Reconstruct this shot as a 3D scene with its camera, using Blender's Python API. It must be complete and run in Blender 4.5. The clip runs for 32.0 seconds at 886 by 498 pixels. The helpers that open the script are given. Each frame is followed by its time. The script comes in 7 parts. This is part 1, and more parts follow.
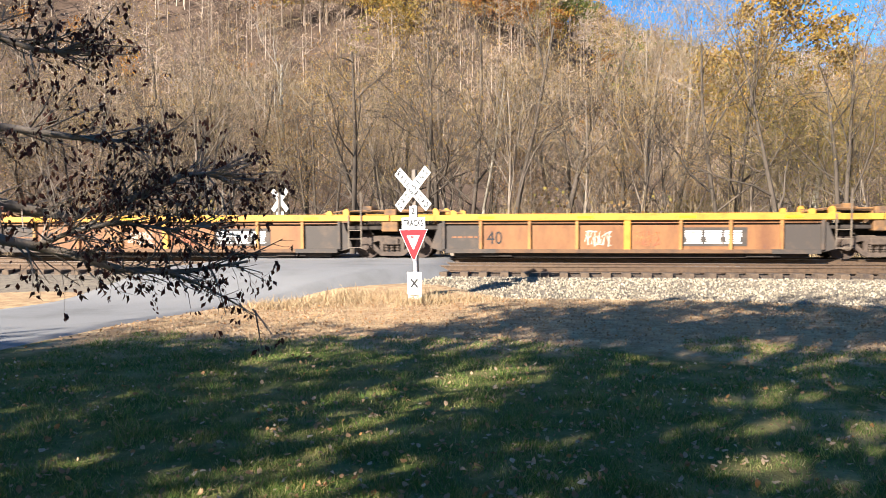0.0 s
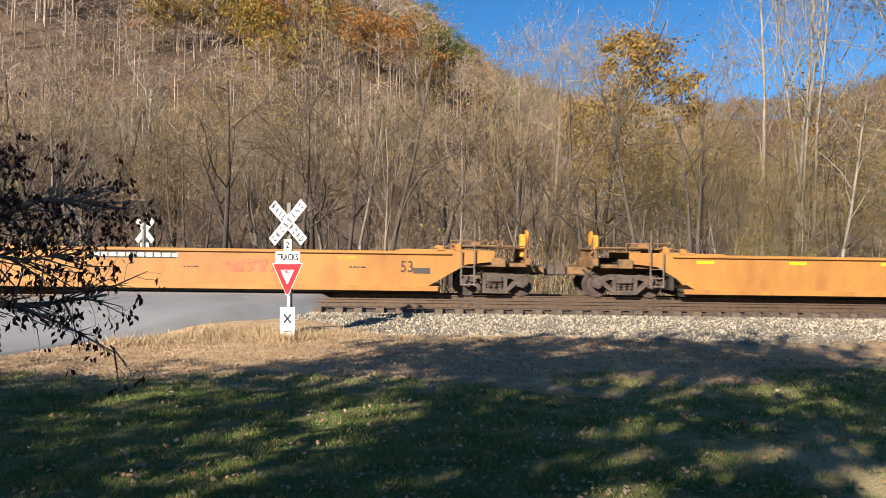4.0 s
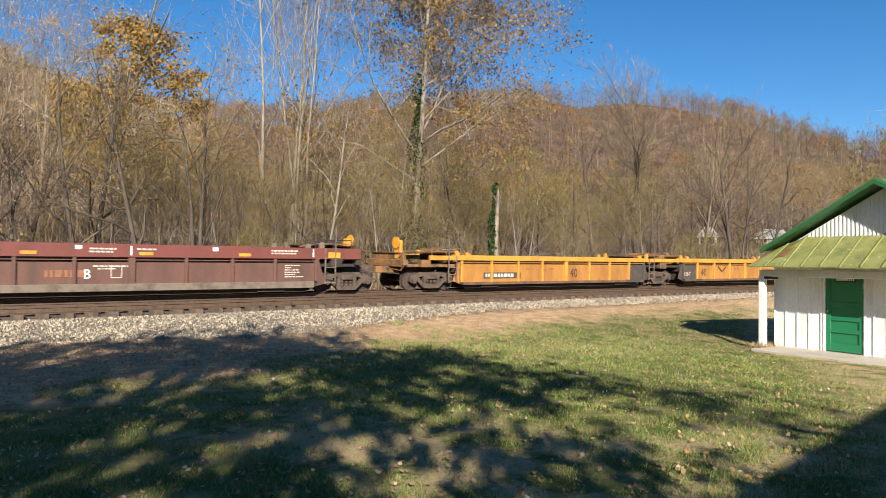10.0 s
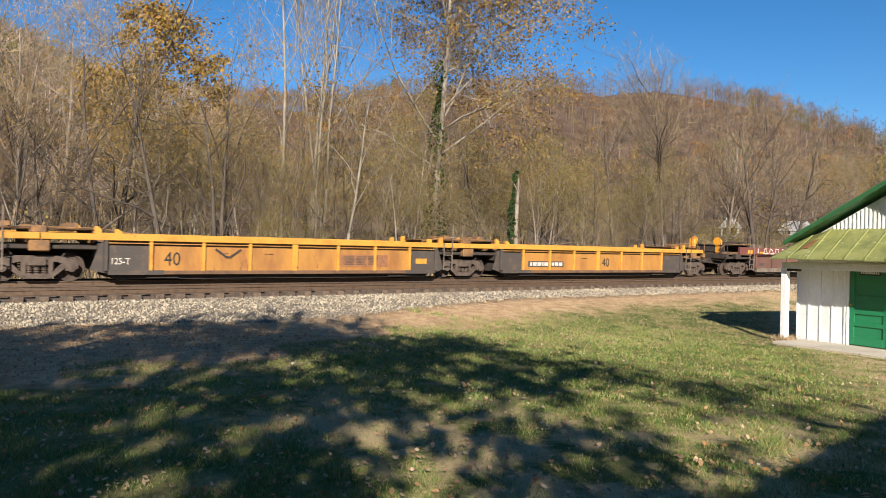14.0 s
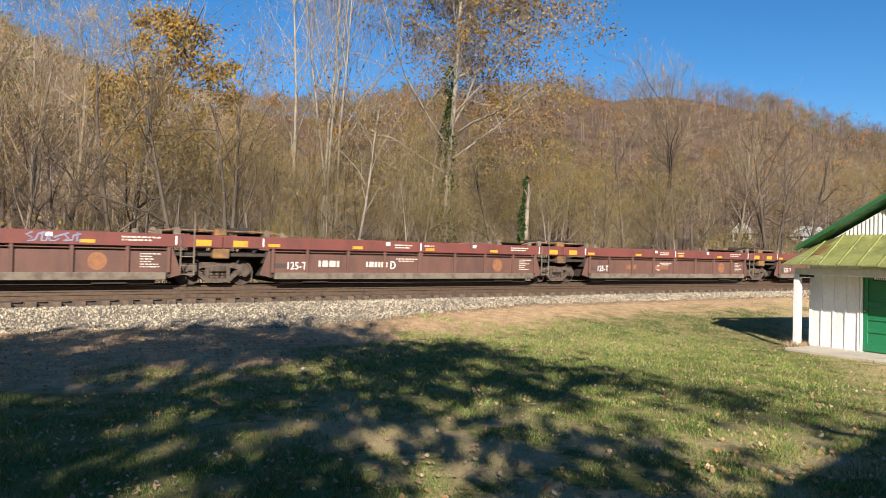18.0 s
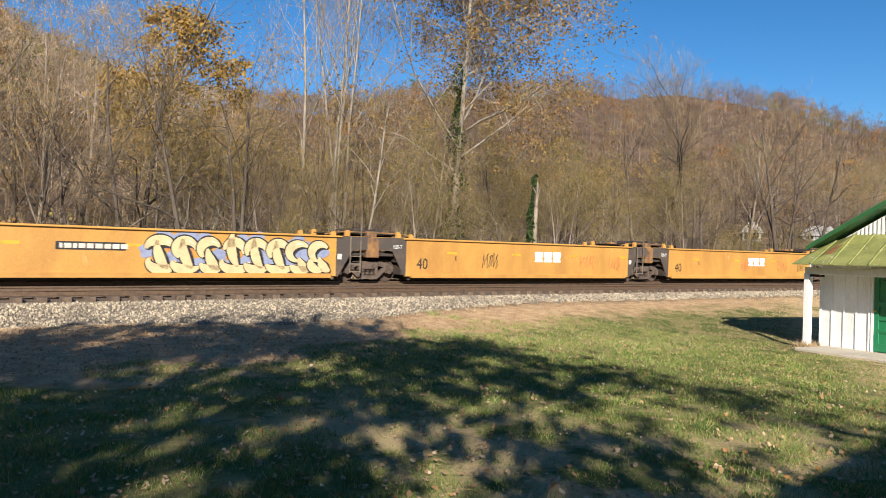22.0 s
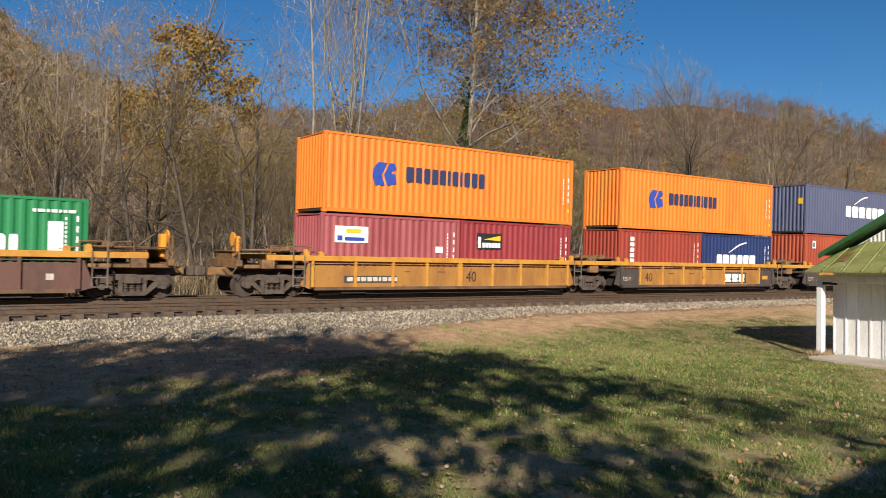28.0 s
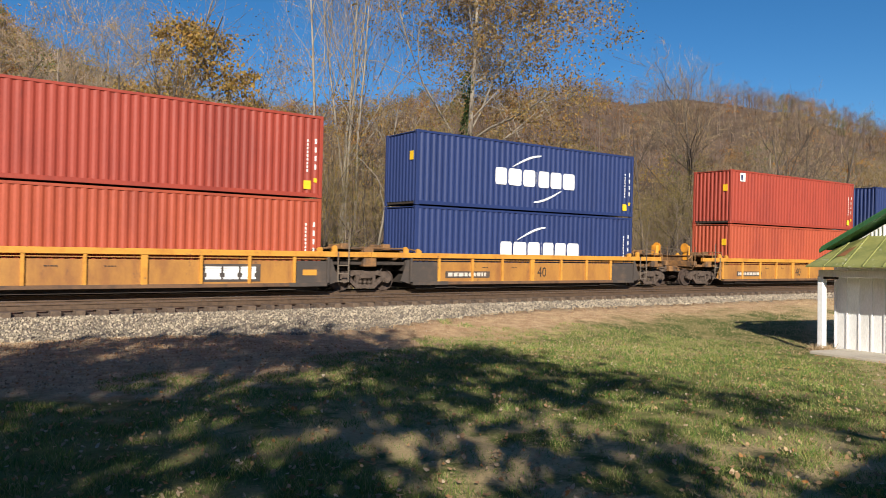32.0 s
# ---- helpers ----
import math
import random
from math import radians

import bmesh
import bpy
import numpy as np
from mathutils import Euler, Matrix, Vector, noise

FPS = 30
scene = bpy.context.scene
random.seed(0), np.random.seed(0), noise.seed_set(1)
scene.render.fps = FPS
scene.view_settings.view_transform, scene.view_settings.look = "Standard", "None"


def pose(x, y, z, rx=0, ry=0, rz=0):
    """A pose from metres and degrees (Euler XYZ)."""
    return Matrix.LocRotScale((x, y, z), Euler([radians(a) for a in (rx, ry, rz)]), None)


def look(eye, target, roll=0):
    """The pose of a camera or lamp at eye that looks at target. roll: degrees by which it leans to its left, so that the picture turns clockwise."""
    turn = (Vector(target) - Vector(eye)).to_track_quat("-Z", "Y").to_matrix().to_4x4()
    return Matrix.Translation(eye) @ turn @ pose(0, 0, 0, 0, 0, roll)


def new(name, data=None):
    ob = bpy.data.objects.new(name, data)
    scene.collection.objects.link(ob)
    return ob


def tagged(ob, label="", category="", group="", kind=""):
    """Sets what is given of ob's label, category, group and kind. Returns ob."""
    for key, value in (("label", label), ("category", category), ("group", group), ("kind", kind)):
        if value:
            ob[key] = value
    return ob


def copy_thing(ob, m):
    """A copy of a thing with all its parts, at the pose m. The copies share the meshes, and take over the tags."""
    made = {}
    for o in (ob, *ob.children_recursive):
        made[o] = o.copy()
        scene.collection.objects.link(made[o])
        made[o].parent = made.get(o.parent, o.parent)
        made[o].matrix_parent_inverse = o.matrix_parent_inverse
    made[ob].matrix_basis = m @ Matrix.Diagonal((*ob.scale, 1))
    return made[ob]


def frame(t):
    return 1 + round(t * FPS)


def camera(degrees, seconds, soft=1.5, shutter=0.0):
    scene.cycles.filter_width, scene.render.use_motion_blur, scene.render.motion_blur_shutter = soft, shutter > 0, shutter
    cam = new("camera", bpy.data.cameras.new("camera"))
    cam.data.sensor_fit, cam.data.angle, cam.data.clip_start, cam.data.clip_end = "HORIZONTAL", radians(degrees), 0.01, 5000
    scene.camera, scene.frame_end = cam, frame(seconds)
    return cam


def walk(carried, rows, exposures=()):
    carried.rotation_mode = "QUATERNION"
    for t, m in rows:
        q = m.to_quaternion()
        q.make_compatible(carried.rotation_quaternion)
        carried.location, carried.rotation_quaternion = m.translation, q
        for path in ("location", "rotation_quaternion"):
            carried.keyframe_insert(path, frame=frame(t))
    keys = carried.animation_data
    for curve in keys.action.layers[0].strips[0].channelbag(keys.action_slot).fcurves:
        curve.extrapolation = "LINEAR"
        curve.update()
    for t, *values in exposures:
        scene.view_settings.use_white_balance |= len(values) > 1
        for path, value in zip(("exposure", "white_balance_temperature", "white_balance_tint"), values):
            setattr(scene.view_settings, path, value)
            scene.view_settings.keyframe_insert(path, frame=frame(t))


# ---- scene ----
cam = camera(62.15, 32.0, soft=0.6, shutter=0.1)
EYE = (0.0, 0.0, 1.65)
# seconds, tilt, lean, turn
PATH = [
    (0.0, 87.93, 0.20, 0.53),
    (0.5, 89.30, -0.54, -2.58),
    (1.0, 89.89, -0.22, -3.44),
    (1.5, 90.59, 0.00, -4.93),
    (2.0, 90.33, -0.26, -7.07),
    (2.5, 90.27, -0.54, -8.37),
    (3.0, 90.61, -0.58, -8.86),
    (3.5, 90.76, -0.83, -9.14),
    (5.5, 90.73, -0.68, -8.82),
    (6.0, 90.64, -0.60, -8.92),
    (6.5, 90.59, -0.47, -9.69),
    (7.0, 91.70, -0.09, -19.97),
    (7.5, 91.97, 0.40, -30.45),
    (8.0, 91.90, -0.76, -35.42),
    (8.5, 91.53, -1.17, -39.94),
    (9.0, 91.32, -0.69, -43.99),
    (9.5, 91.27, -0.46, -45.53),
    (10.0, 90.97, -0.46, -46.49),
    (10.5, 90.59, -1.02, -46.74),
    (11.0, 90.50, -1.29, -47.50),
    (11.5, 90.28, -1.20, -47.21),
    (12.0, 90.33, -1.30, -46.34),
    (12.5, 90.27, -1.26, -45.63),
    (13.0, 90.20, -1.24, -45.33),
    (13.5, 90.11, -1.23, -45.15),
    (14.0, 89.99, -1.19, -44.99),
    (14.5, 89.99, -1.15, -44.95),
    (16.5, 90.35, -1.27, -44.52),
    (17.0, 90.38, -1.28, -44.31),
    (17.5, 90.41, -1.26, -44.20),
    (18.0, 90.40, -1.23, -44.20),
    (18.5, 90.39, -1.31, -44.22),
    (19.0, 90.40, -1.44, -44.27),
    (19.5, 90.47, -1.56, -44.21),
    (20.0, 90.50, -1.62, -44.08),
    (20.5, 90.43, -1.53, -43.94),
    (21.0, 90.31, -1.60, -43.87),
    (21.5, 90.25, -1.57, -43.80),
    (22.0, 90.21, -1.52, -43.54),
    (22.5, 90.20, -1.53, -43.31),
    (23.0, 90.40, -1.46, -43.02),
    (23.5, 90.50, -1.24, -42.65),
    (24.0, 90.56, -1.09, -42.45),
    (24.5, 90.63, -1.01, -42.57),
    (25.0, 90.71, -1.13, -42.89),
    (25.5, 90.70, -1.16, -43.04),
    (27.5, 91.13, -0.84, -42.80),
    (28.0, 91.18, -0.78, -42.79),
    (28.5, 91.23, -0.76, -42.83),
    (29.0, 91.27, -0.83, -42.90),
    (29.5, 91.26, -0.84, -42.96),
    (30.0, 91.21, -0.81, -43.02),
    (30.5, 91.14, -0.79, -43.01),
    (31.0, 91.04, -0.68, -42.93),
    (31.5, 90.91, -0.65, -42.81),
    (32.0, 90.82, -0.65, -42.72),
]
walk(cam, [(t, pose(*EYE, a, b, c)) for t, a, b, c in PATH],
     [(0.0, 1.68), (1.0, 1.50), (3.0, 1.12), (7.0, 1.10), (9.0, 1.02), (13.0, 0.94), (20.0, 1.0), (24.0, 0.90), (27.0, 0.66), (28.0, 0.44), (30.0, 0.46), (32.0, 0.65)])

# ---- light ----
SUN_EL, SUN_TO = radians(25), radians(-40)      # height of the sun; the light travels towards this yaw
sun_way = Vector((-math.sin(SUN_TO) * math.cos(SUN_EL), math.cos(SUN_TO) * math.cos(SUN_EL), -math.sin(SUN_EL)))
world = bpy.data.worlds.new("sky")
scene.world = world
world.use_nodes = True
wn = world.node_tree
sky = wn.nodes.new("ShaderNodeTexSky")
sky.sky_type, sky.sun_disc, sky.sun_elevation = "NISHITA", False, SUN_EL
sky.sun_rotation = math.atan2(-sun_way.x, -sun_way.y)
sky.altitude, sky.air_density, sky.dust_density, sky.ozone_density = 1200, 1.0, 0.0, 4.0
bg = wn.nodes["Background"]
deep = wn.nodes.new("ShaderNodeHueSaturation")
deep.inputs["Saturation"].default_value, deep.inputs["Value"].default_value = 1.24, 1.14
wn.links.new(sky.outputs[0], deep.inputs["Color"])
wn.links.new(deep.outputs[0], bg.inputs[0])
bg.inputs[1].default_value = 0.057
sun = new("sun", bpy.data.lights.new("sun", "SUN"))
sun.data.energy, sun.data.angle, sun.data.color = 5.0, radians(0.55), (1.0, 0.92, 0.81)
sun.matrix_world = look((0, 0, 60), Vector((0, 0, 60)) + sun_way)


# ---- mesh building ----
class Shape:
    """Collects points and faces of one mesh."""

    def __init__(self):
        self.v, self.f, self.m = [], [], []

    def add(self, verts, faces, mat=0):
        o = len(self.v)
        self.v.extend(verts)
        self.f.extend([tuple(i + o for i in q) for q in faces])
        self.m.extend([mat] * len(faces))
        return self

    def box(self, x0, x1, y0, y1, z0, z1, bev=0.0, mat=0):
        if bev <= 0:
            v = [(x, y, z) for z in (z0, z1) for x, y in ((x0, y0), (x1, y0), (x1, y1), (x0, y1))]
            return self.add(v, [(3, 2, 1, 0), (4, 5, 6, 7), (0, 1, 5, 4), (1, 2, 6, 5), (2, 3, 7, 6), (3, 0, 4, 7)], mat)
        b = bev
        ring = [(x0 + b, y0), (x1 - b, y0), (x1, y0 + b), (x1, y1 - b), (x1 - b, y1), (x0 + b, y1), (x0, y1 - b), (x0, y0 + b)]
        inner = [(x0 + b, y0 + b), (x1 - b, y0 + b), (x1 - b, y0 + b), (x1 - b, y1 - b), (x1 - b, y1 - b), (x0 + b, y1 - b), (x0 + b, y1 - b), (x0 + b, y0 + b)]
        v = [(*p, z0) for p in inner] + [(*p, z0 + b) for p in ring] + [(*p, z1 - b) for p in ring] + [(*p, z1) for p in inner]
        fs = [(7, 5, 3, 1)] + [(25, 27, 29, 31)]
        for k in range(3):
            for i in range(8):
                j = (i + 1) % 8
                fs.append((k * 8 + i, k * 8 + j, k * 8 + 8 + j, k * 8 + 8 + i))
        return self.add(v, fs, mat)

    def tube(self, pts, radii, n=6, mat=0, caps=True):
        pts = [Vector(p) for p in pts]
        if not hasattr(radii, "__len__"):
            radii = [radii] * len(pts)
        v, fs = [], []
        for k, p in enumerate(pts):
            d = (pts[min(k + 1, len(pts) - 1)] - pts[max(k - 1, 0)])
            d = d.normalized() if d.length > 1e-9 else Vector((0, 0, 1))
            a = d.cross(Vector((0, 0, 1)) if abs(d.z) < 0.9 else Vector((1, 0, 0))).normalized()
            b = d.cross(a)
            for i in range(n):
                w = 2 * math.pi * i / n
                v.append(tuple(p + (a * math.cos(w) + b * math.sin(w)) * radii[k]))
        for k in range(len(pts) - 1):
            for i in range(n):
                j = (i + 1) % n
                fs.append((k * n + i, k * n + j, (k + 1) * n + j, (k + 1) * n + i))
        if caps:
            fs.append(tuple(range(n - 1, -1, -1)))
            fs.append(tuple(range((len(pts) - 1) * n, len(pts) * n)))
        return self.add(v, fs, mat)

    def plate(self, outline, y0, y1, mat=0):
        """An outline of (x, z) points, drawn out from y0 to y1."""
        n = len(outline)
        v = [(x, y0, z) for x, z in outline] + [(x, y1, z) for x, z in outline]
        fs = [tuple(range(n)), tuple(range(2 * n - 1, n - 1, -1))]
        fs += [(i, n + i, n + (i + 1) % n, (i + 1) % n) for i in range(n)]
        return self.add(v, fs, mat)

    def mesh(self, name, mats, smooth=False):
        me = bpy.data.meshes.new(name)
        me.from_pydata(self.v, [], self.f)
        for m in (mats if isinstance(mats, (list, tuple)) else [mats]):
            me.materials.append(m)
        if any(self.m):
            me.polygons.foreach_set("material_index", self.m)
        if smooth:
            me.polygons.foreach_set("use_smooth", [True] * len(me.polygons))
        me.update()
        return me


def thing(name, label, category, group="", kind="", m=None):
    """An empty at a thing's base, that carries its parts."""
    ob = new(name)
    ob.empty_display_size = 0.2
    if m is not None:
        ob.matrix_basis = m
    return tagged(ob, label, category, group, kind)


def part(name, shape, material, parent=None, label="", smooth=False, at=None):
    """Links a shape (or a ready mesh) as one mesh object under a thing or a part."""
    me = shape if isinstance(shape, bpy.types.Mesh) else shape.mesh(name, material, smooth)
    ob = new(name, me)
    if parent is not None:
        ob.parent = parent
    if at is not None:
        ob.matrix_basis = at
    return tagged(ob, label)


# ---- materials ----
def paint(name, base, other=None, rough=0.6, metal=0.0, scale=3.0, fine=40.0, mix=0.5, bump=0.1, streak=1.0, third=None, third_at=0.62, spec=0.5, island=0.0, depth=0.02):
    """A surface with a base colour, a second colour in patches, fine grain and relief. streak stretches the patches upright."""
    ma = bpy.data.materials.new(name)
    ma.use_nodes = True
    nt = ma.node_tree
    N, L = nt.nodes.new, nt.links.new
    bs = nt.nodes["Principled BSDF"]
    bs.inputs["Roughness"].default_value, bs.inputs["Metallic"].default_value = rough, metal
    bs.inputs["Specular IOR Level"].default_value = spec
    tc = N("ShaderNodeTexCoord")
    mp = N("ShaderNodeMapping")
    mp.inputs["Scale"].default_value = (1, 1, 1 / streak)
    L(tc.outputs["Object"], mp.inputs[0])
    inf = N("ShaderNodeObjectInfo")
    off = N("ShaderNodeVectorMath")
    off.operation = "ADD"
    mul = N("ShaderNodeMath")
    mul.operation, mul.inputs[1].default_value = "MULTIPLY", 37.0
    L(inf.outputs["Random"], mul.inputs[0])
    L(mp.outputs[0], off.inputs[0])
    L(mul.outputs[0], off.inputs[1])
    n1, n2 = N("ShaderNodeTexNoise"), N("ShaderNodeTexNoise")
    for n, s, d in ((n1, scale, 6), (n2, fine, 4)):
        n.inputs["Scale"].default_value, n.inputs["Detail"].default_value, n.inputs["Roughness"].default_value = s, d, 0.65
        L(off.outputs[0], n.inputs["Vector"])
    def ramp(src, a, b):
        r = N("ShaderNodeMapRange")
        r.inputs[1].default_value, r.inputs[2].default_value = a, b
        L(src, r.inputs[0])
        return r.outputs[0]
    def mixer(f, a, b):
        m = N("ShaderNodeMix")
        m.data_type = "RGBA"
        for sock, val in ((m.inputs[0], f), (m.inputs[6], a), (m.inputs[7], b)):
            if isinstance(val, bpy.types.NodeSocket):
                L(val, sock)
            else:
                sock.default_value = (*val, 1) if hasattr(val, "__len__") else val
        return m.outputs[2]
    other = other or tuple(c * 0.65 for c in base)
    col = mixer(ramp(n1.outputs[0], 0.62 - 0.3 * mix, 0.72 - 0.1 * mix), base, other)
    if third:
        n3 = N("ShaderNodeTexNoise")
        n3.inputs["Scale"].default_value, n3.inputs["Detail"].default_value, n3.inputs["Roughness"].default_value = scale * 2.3, 8, 0.7
        L(off.outputs[0], n3.inputs["Vector"])
        col = mixer(ramp(n3.outputs[0], third_at, third_at + 0.07), col, third)
    hsv = N("ShaderNodeHueSaturation")
    L(col, hsv.inputs["Color"])
    val = N("ShaderNodeMath")
    val.operation, val.inputs[1].default_value, val.inputs[2].default_value = "MULTIPLY_ADD", 0.5, 0.75
    L(n2.outputs[0], val.inputs[0])
    last = val.outputs[0]
    if island:
        ge = N("ShaderNodeNewGeometry")
        v2 = N("ShaderNodeMath")
        v2.operation, v2.inputs[1].default_value, v2.inputs[2].default_value = "MULTIPLY_ADD", island, 1 - island / 2
        L(ge.outputs["Random Per Island"], v2.inputs[0])
        v3 = N("ShaderNodeMath")
        v3.operation = "MULTIPLY"
        L(last, v3.inputs[0])
        L(v2.outputs[0], v3.inputs[1])
        last = v3.outputs[0]
    L(last, hsv.inputs["Value"])
    L(hsv.outputs[0], bs.inputs["Base Color"])
    if bump:
        bu = N("ShaderNodeBump")
        bu.inputs["Strength"].default_value, bu.inputs["Distance"].default_value = bump, depth
        L(n2.outputs[0], bu.inputs["Height"])
        L(bu.outputs[0], bs.inputs["Normal"])
    return ma


M = {}
M["rail"] = paint("rail_steel", (0.13, 0.085, 0.055), (0.075, 0.05, 0.035), 0.6, 0.4, 8, 60, spec=0.4)
M["railtop"] = paint("polished_rail", (0.42, 0.40, 0.38), (0.25, 0.2, 0.17), 0.35, 1.0, 6, 60, bump=0.02)
M["tie"] = paint("tie_wood", (0.13, 0.09, 0.06), (0.055, 0.04, 0.032), 0.9, 0, 5, 60, bump=0.5)
M["stone"] = paint("ballast_stone", (0.34, 0.285, 0.205), (0.19, 0.155, 0.115), 0.9, 0, 0.8, 30, bump=0.4, island=0.9)
M["ballast"] = paint("ballast_bed", (0.25, 0.205, 0.15), (0.13, 0.105, 0.08), 0.95, 0, 5, 18, bump=1.0, depth=0.05)
M["bed"] = paint("dirty_ballast", (0.12, 0.082, 0.055), (0.055, 0.04, 0.03), 0.95, 0, 4, 18, bump=1.0, depth=0.05)
M["asphalt"] = paint("worn_asphalt", (0.235, 0.23, 0.225), (0.18, 0.176, 0.17), 0.85, 0, 0.6, 60, bump=0.3)
M["chord_y"] = paint("yellow_chord_paint", (0.54, 0.26, 0.04), (0.42, 0.18, 0.03), 0.5, 0, 2, 30, mix=0.5, third=(0.2, 0.1, 0.05), third_at=0.62)
M["panel_y"] = paint("yellow_panel_paint", (0.38, 0.18, 0.04), (0.26, 0.112, 0.034), 0.55, 0, 1.5, 30, mix=0.6, streak=3, third=(0.15, 0.07, 0.036), third_at=0.61)
M["panel_o"] = paint("rusty_panel_paint", (0.25, 0.115, 0.045), (0.165, 0.07, 0.032), 0.65, 0, 1.6, 30, mix=0.7, streak=3, third=(0.13, 0.06, 0.04), third_at=0.62)
M["sill"] = paint("grimy_sill_paint", (0.15, 0.08, 0.04), (0.075, 0.045, 0.03), 0.75, 0, 2.5, 30, mix=0.6)
# ochre rib paint, with the sunlit look of the edges in its colour
M["rib_o"] = paint("sunlit_ochre_rib", (0.36, 0.185, 0.055), (0.22, 0.095, 0.04), 0.65, 0, 2, 30, mix=0.6, streak=2)
M["smooth_y"] = paint("weathered_yellow_paint", (0.44, 0.235, 0.055), (0.35, 0.175, 0.045), 0.5, 0, 0.8, 25, mix=0.65, streak=2.2, third=(0.50, 0.32, 0.13), third_at=0.63)
M["long_y"] = paint("dirty_yellow_paint", (0.39, 0.18, 0.04), (0.30, 0.125, 0.033), 0.5, 0, 0.9, 25, mix=0.6, streak=3, third=(0.26, 0.12, 0.05), third_at=0.66)
M["maroon"] = paint("maroon_chord_paint", (0.165, 0.048, 0.038), (0.115, 0.04, 0.032), 0.6, 0, 1.5, 30, mix=0.6, streak=2, third=(0.085, 0.045, 0.036), third_at=0.61)
M["brown"] = paint("brown_panel_paint", (0.13, 0.062, 0.045), (0.085, 0.045, 0.035), 0.7, 0, 1.6, 30, mix=0.6, streak=3, third=(0.2, 0.09, 0.05), third_at=0.66)
M["black"] = paint("black_paint", (0.058, 0.047, 0.04), (0.10, 0.07, 0.05), 0.7, 0, 2, 30, mix=0.4)
# grime, with the shade under the decks put into the colour as well
M["under"] = paint("grimy_shaded_steel", (0.050, 0.038, 0.030), (0.026, 0.021, 0.018), 0.8, 0.1, 4, 40, mix=0.6)
M["gear"] = paint("grimy_yellow_gear", (0.26, 0.13, 0.045), (0.07, 0.046, 0.032), 0.7, 0, 2.5, 40, mix=0.75)
M["truck"] = paint("truck_casting", (0.105, 0.075, 0.057), (0.05, 0.036, 0.028), 0.75, 0.1, 5, 40, mix=0.6)
M["wheel"] = paint("rusty_wheel_steel", (0.075, 0.05, 0.038), (0.035, 0.025, 0.02), 0.7, 0.1, 5, 40, mix=0.6)
M["greyrail"] = paint("dusty_grey_sill", (0.17, 0.135, 0.10), (0.09, 0.065, 0.05), 0.8, 0, 3, 40, mix=0.6)
M["pale"] = paint("faded_white_marking", (0.60, 0.54, 0.46), (0.45, 0.38, 0.32), 0.7, 0, 6, 40, mix=0.6, bump=0)
M["white"] = paint("white_paint", (0.80, 0.80, 0.78), (0.66, 0.65, 0.60), 0.55, 0, 3, 40, mix=0.3, bump=0.03)
M["reflector"] = paint("yellow_reflector", (0.85, 0.62, 0.02), (0.75, 0.5, 0.02), 0.4, 0, 3, 40, bump=0)
M["amber"] = paint("amber_marker", (0.70, 0.30, 0.03), (0.5, 0.2, 0.03), 0.5, 0, 3, 40, bump=0)
M["bark"] = paint("grey_bark", (0.25, 0.20, 0.155), (0.11, 0.085, 0.065), 0.95, 0, 3, 30, bump=0.6, streak=3, island=0.5)
M["barkdark"] = paint("dark_bark", (0.085, 0.066, 0.05), (0.045, 0.035, 0.027), 0.95, 0, 3, 30, bump=0.6, streak=3, island=0.6)
M["barkmid"] = paint("mottled_bark", (0.27, 0.235, 0.185), (0.13, 0.105, 0.08), 0.9, 0, 2.5, 30, bump=0.4, streak=2, mix=0.55)
M["barkpale"] = paint("pale_sycamore_bark", (0.33, 0.295, 0.24), (0.14, 0.11, 0.085), 0.85, 0, 2.5, 30, bump=0.3, streak=2, mix=0.55)
M["signwhite"] = paint("white_sheeting", (0.80, 0.80, 0.80), (0.74, 0.74, 0.72), 0.45, 0, 4, 60, mix=0.3, bump=0.0)
M["signback"] = paint("bare_sign_back", (0.52, 0.52, 0.50), (0.44, 0.44, 0.42), 0.5, 0.3, 4, 60, mix=0.3, bump=0.0)
M["signred"] = paint("red_sheeting", (0.62, 0.015, 0.022), (0.55, 0.012, 0.02), 0.4, 0, 4, 60, mix=0.3, bump=0.0)
M["ink"] = paint("black_lettering", (0.02, 0.02, 0.022), (0.03, 0.03, 0.03), 0.5, 0, 4, 60, mix=0.3, bump=0.0)
M["galv"] = paint("galvanised_post", (0.42, 0.42, 0.42), (0.32, 0.32, 0.31), 0.5, 0.6, 6, 60, mix=0.4)
M["postwood"] = paint("weathered_post", (0.20, 0.17, 0.14), (0.12, 0.10, 0.085), 0.9, 0, 6, 40, streak=5, bump=0.4)


# ---- the line of the railway ----
RAIL_Z = 0.46
X_MIN, X_MAX = -90.0, 110.0


def centre_y(x):
    """The far track's centre line; straight on past the curve."""
    q = min(max(x, X_MIN), X_MAX)
    y = 25.15 - 0.1205 * q - 0.0006 * q * q
    return y + (x - q) * (-0.1205 - 0.0012 * q)


def slope_y(x):
    return -0.1205 - 0.0012 * min(max(x, X_MIN), X_MAX)


GX = np.arange(-420.0, 760.0, 0.25)
GS = np.concatenate([[0.0], np.cumsum(np.hypot(0.25, np.diff([centre_y(x) for x in GX])))])
GS -= np.interp(0.0, GX, GS)


def on_line(s, d=0.0):
    """The place s metres along the far track's centre line and d metres off it (away from the lawn), and the yaw."""
    x = float(np.interp(s, GS, GX))
    a = math.atan(slope_y(x))
    return x - d * math.sin(a), centre_y(x) + d * math.cos(a), math.degrees(a)


def off_line(x, y):
    return (y - centre_y(x)) / math.sqrt(1 + slope_y(x) ** 2)


def smooth(a, b, x):
    u = min(max((x - a) / (b - a), 0.0), 1.0)
    return u * u * (3 - 2 * u)


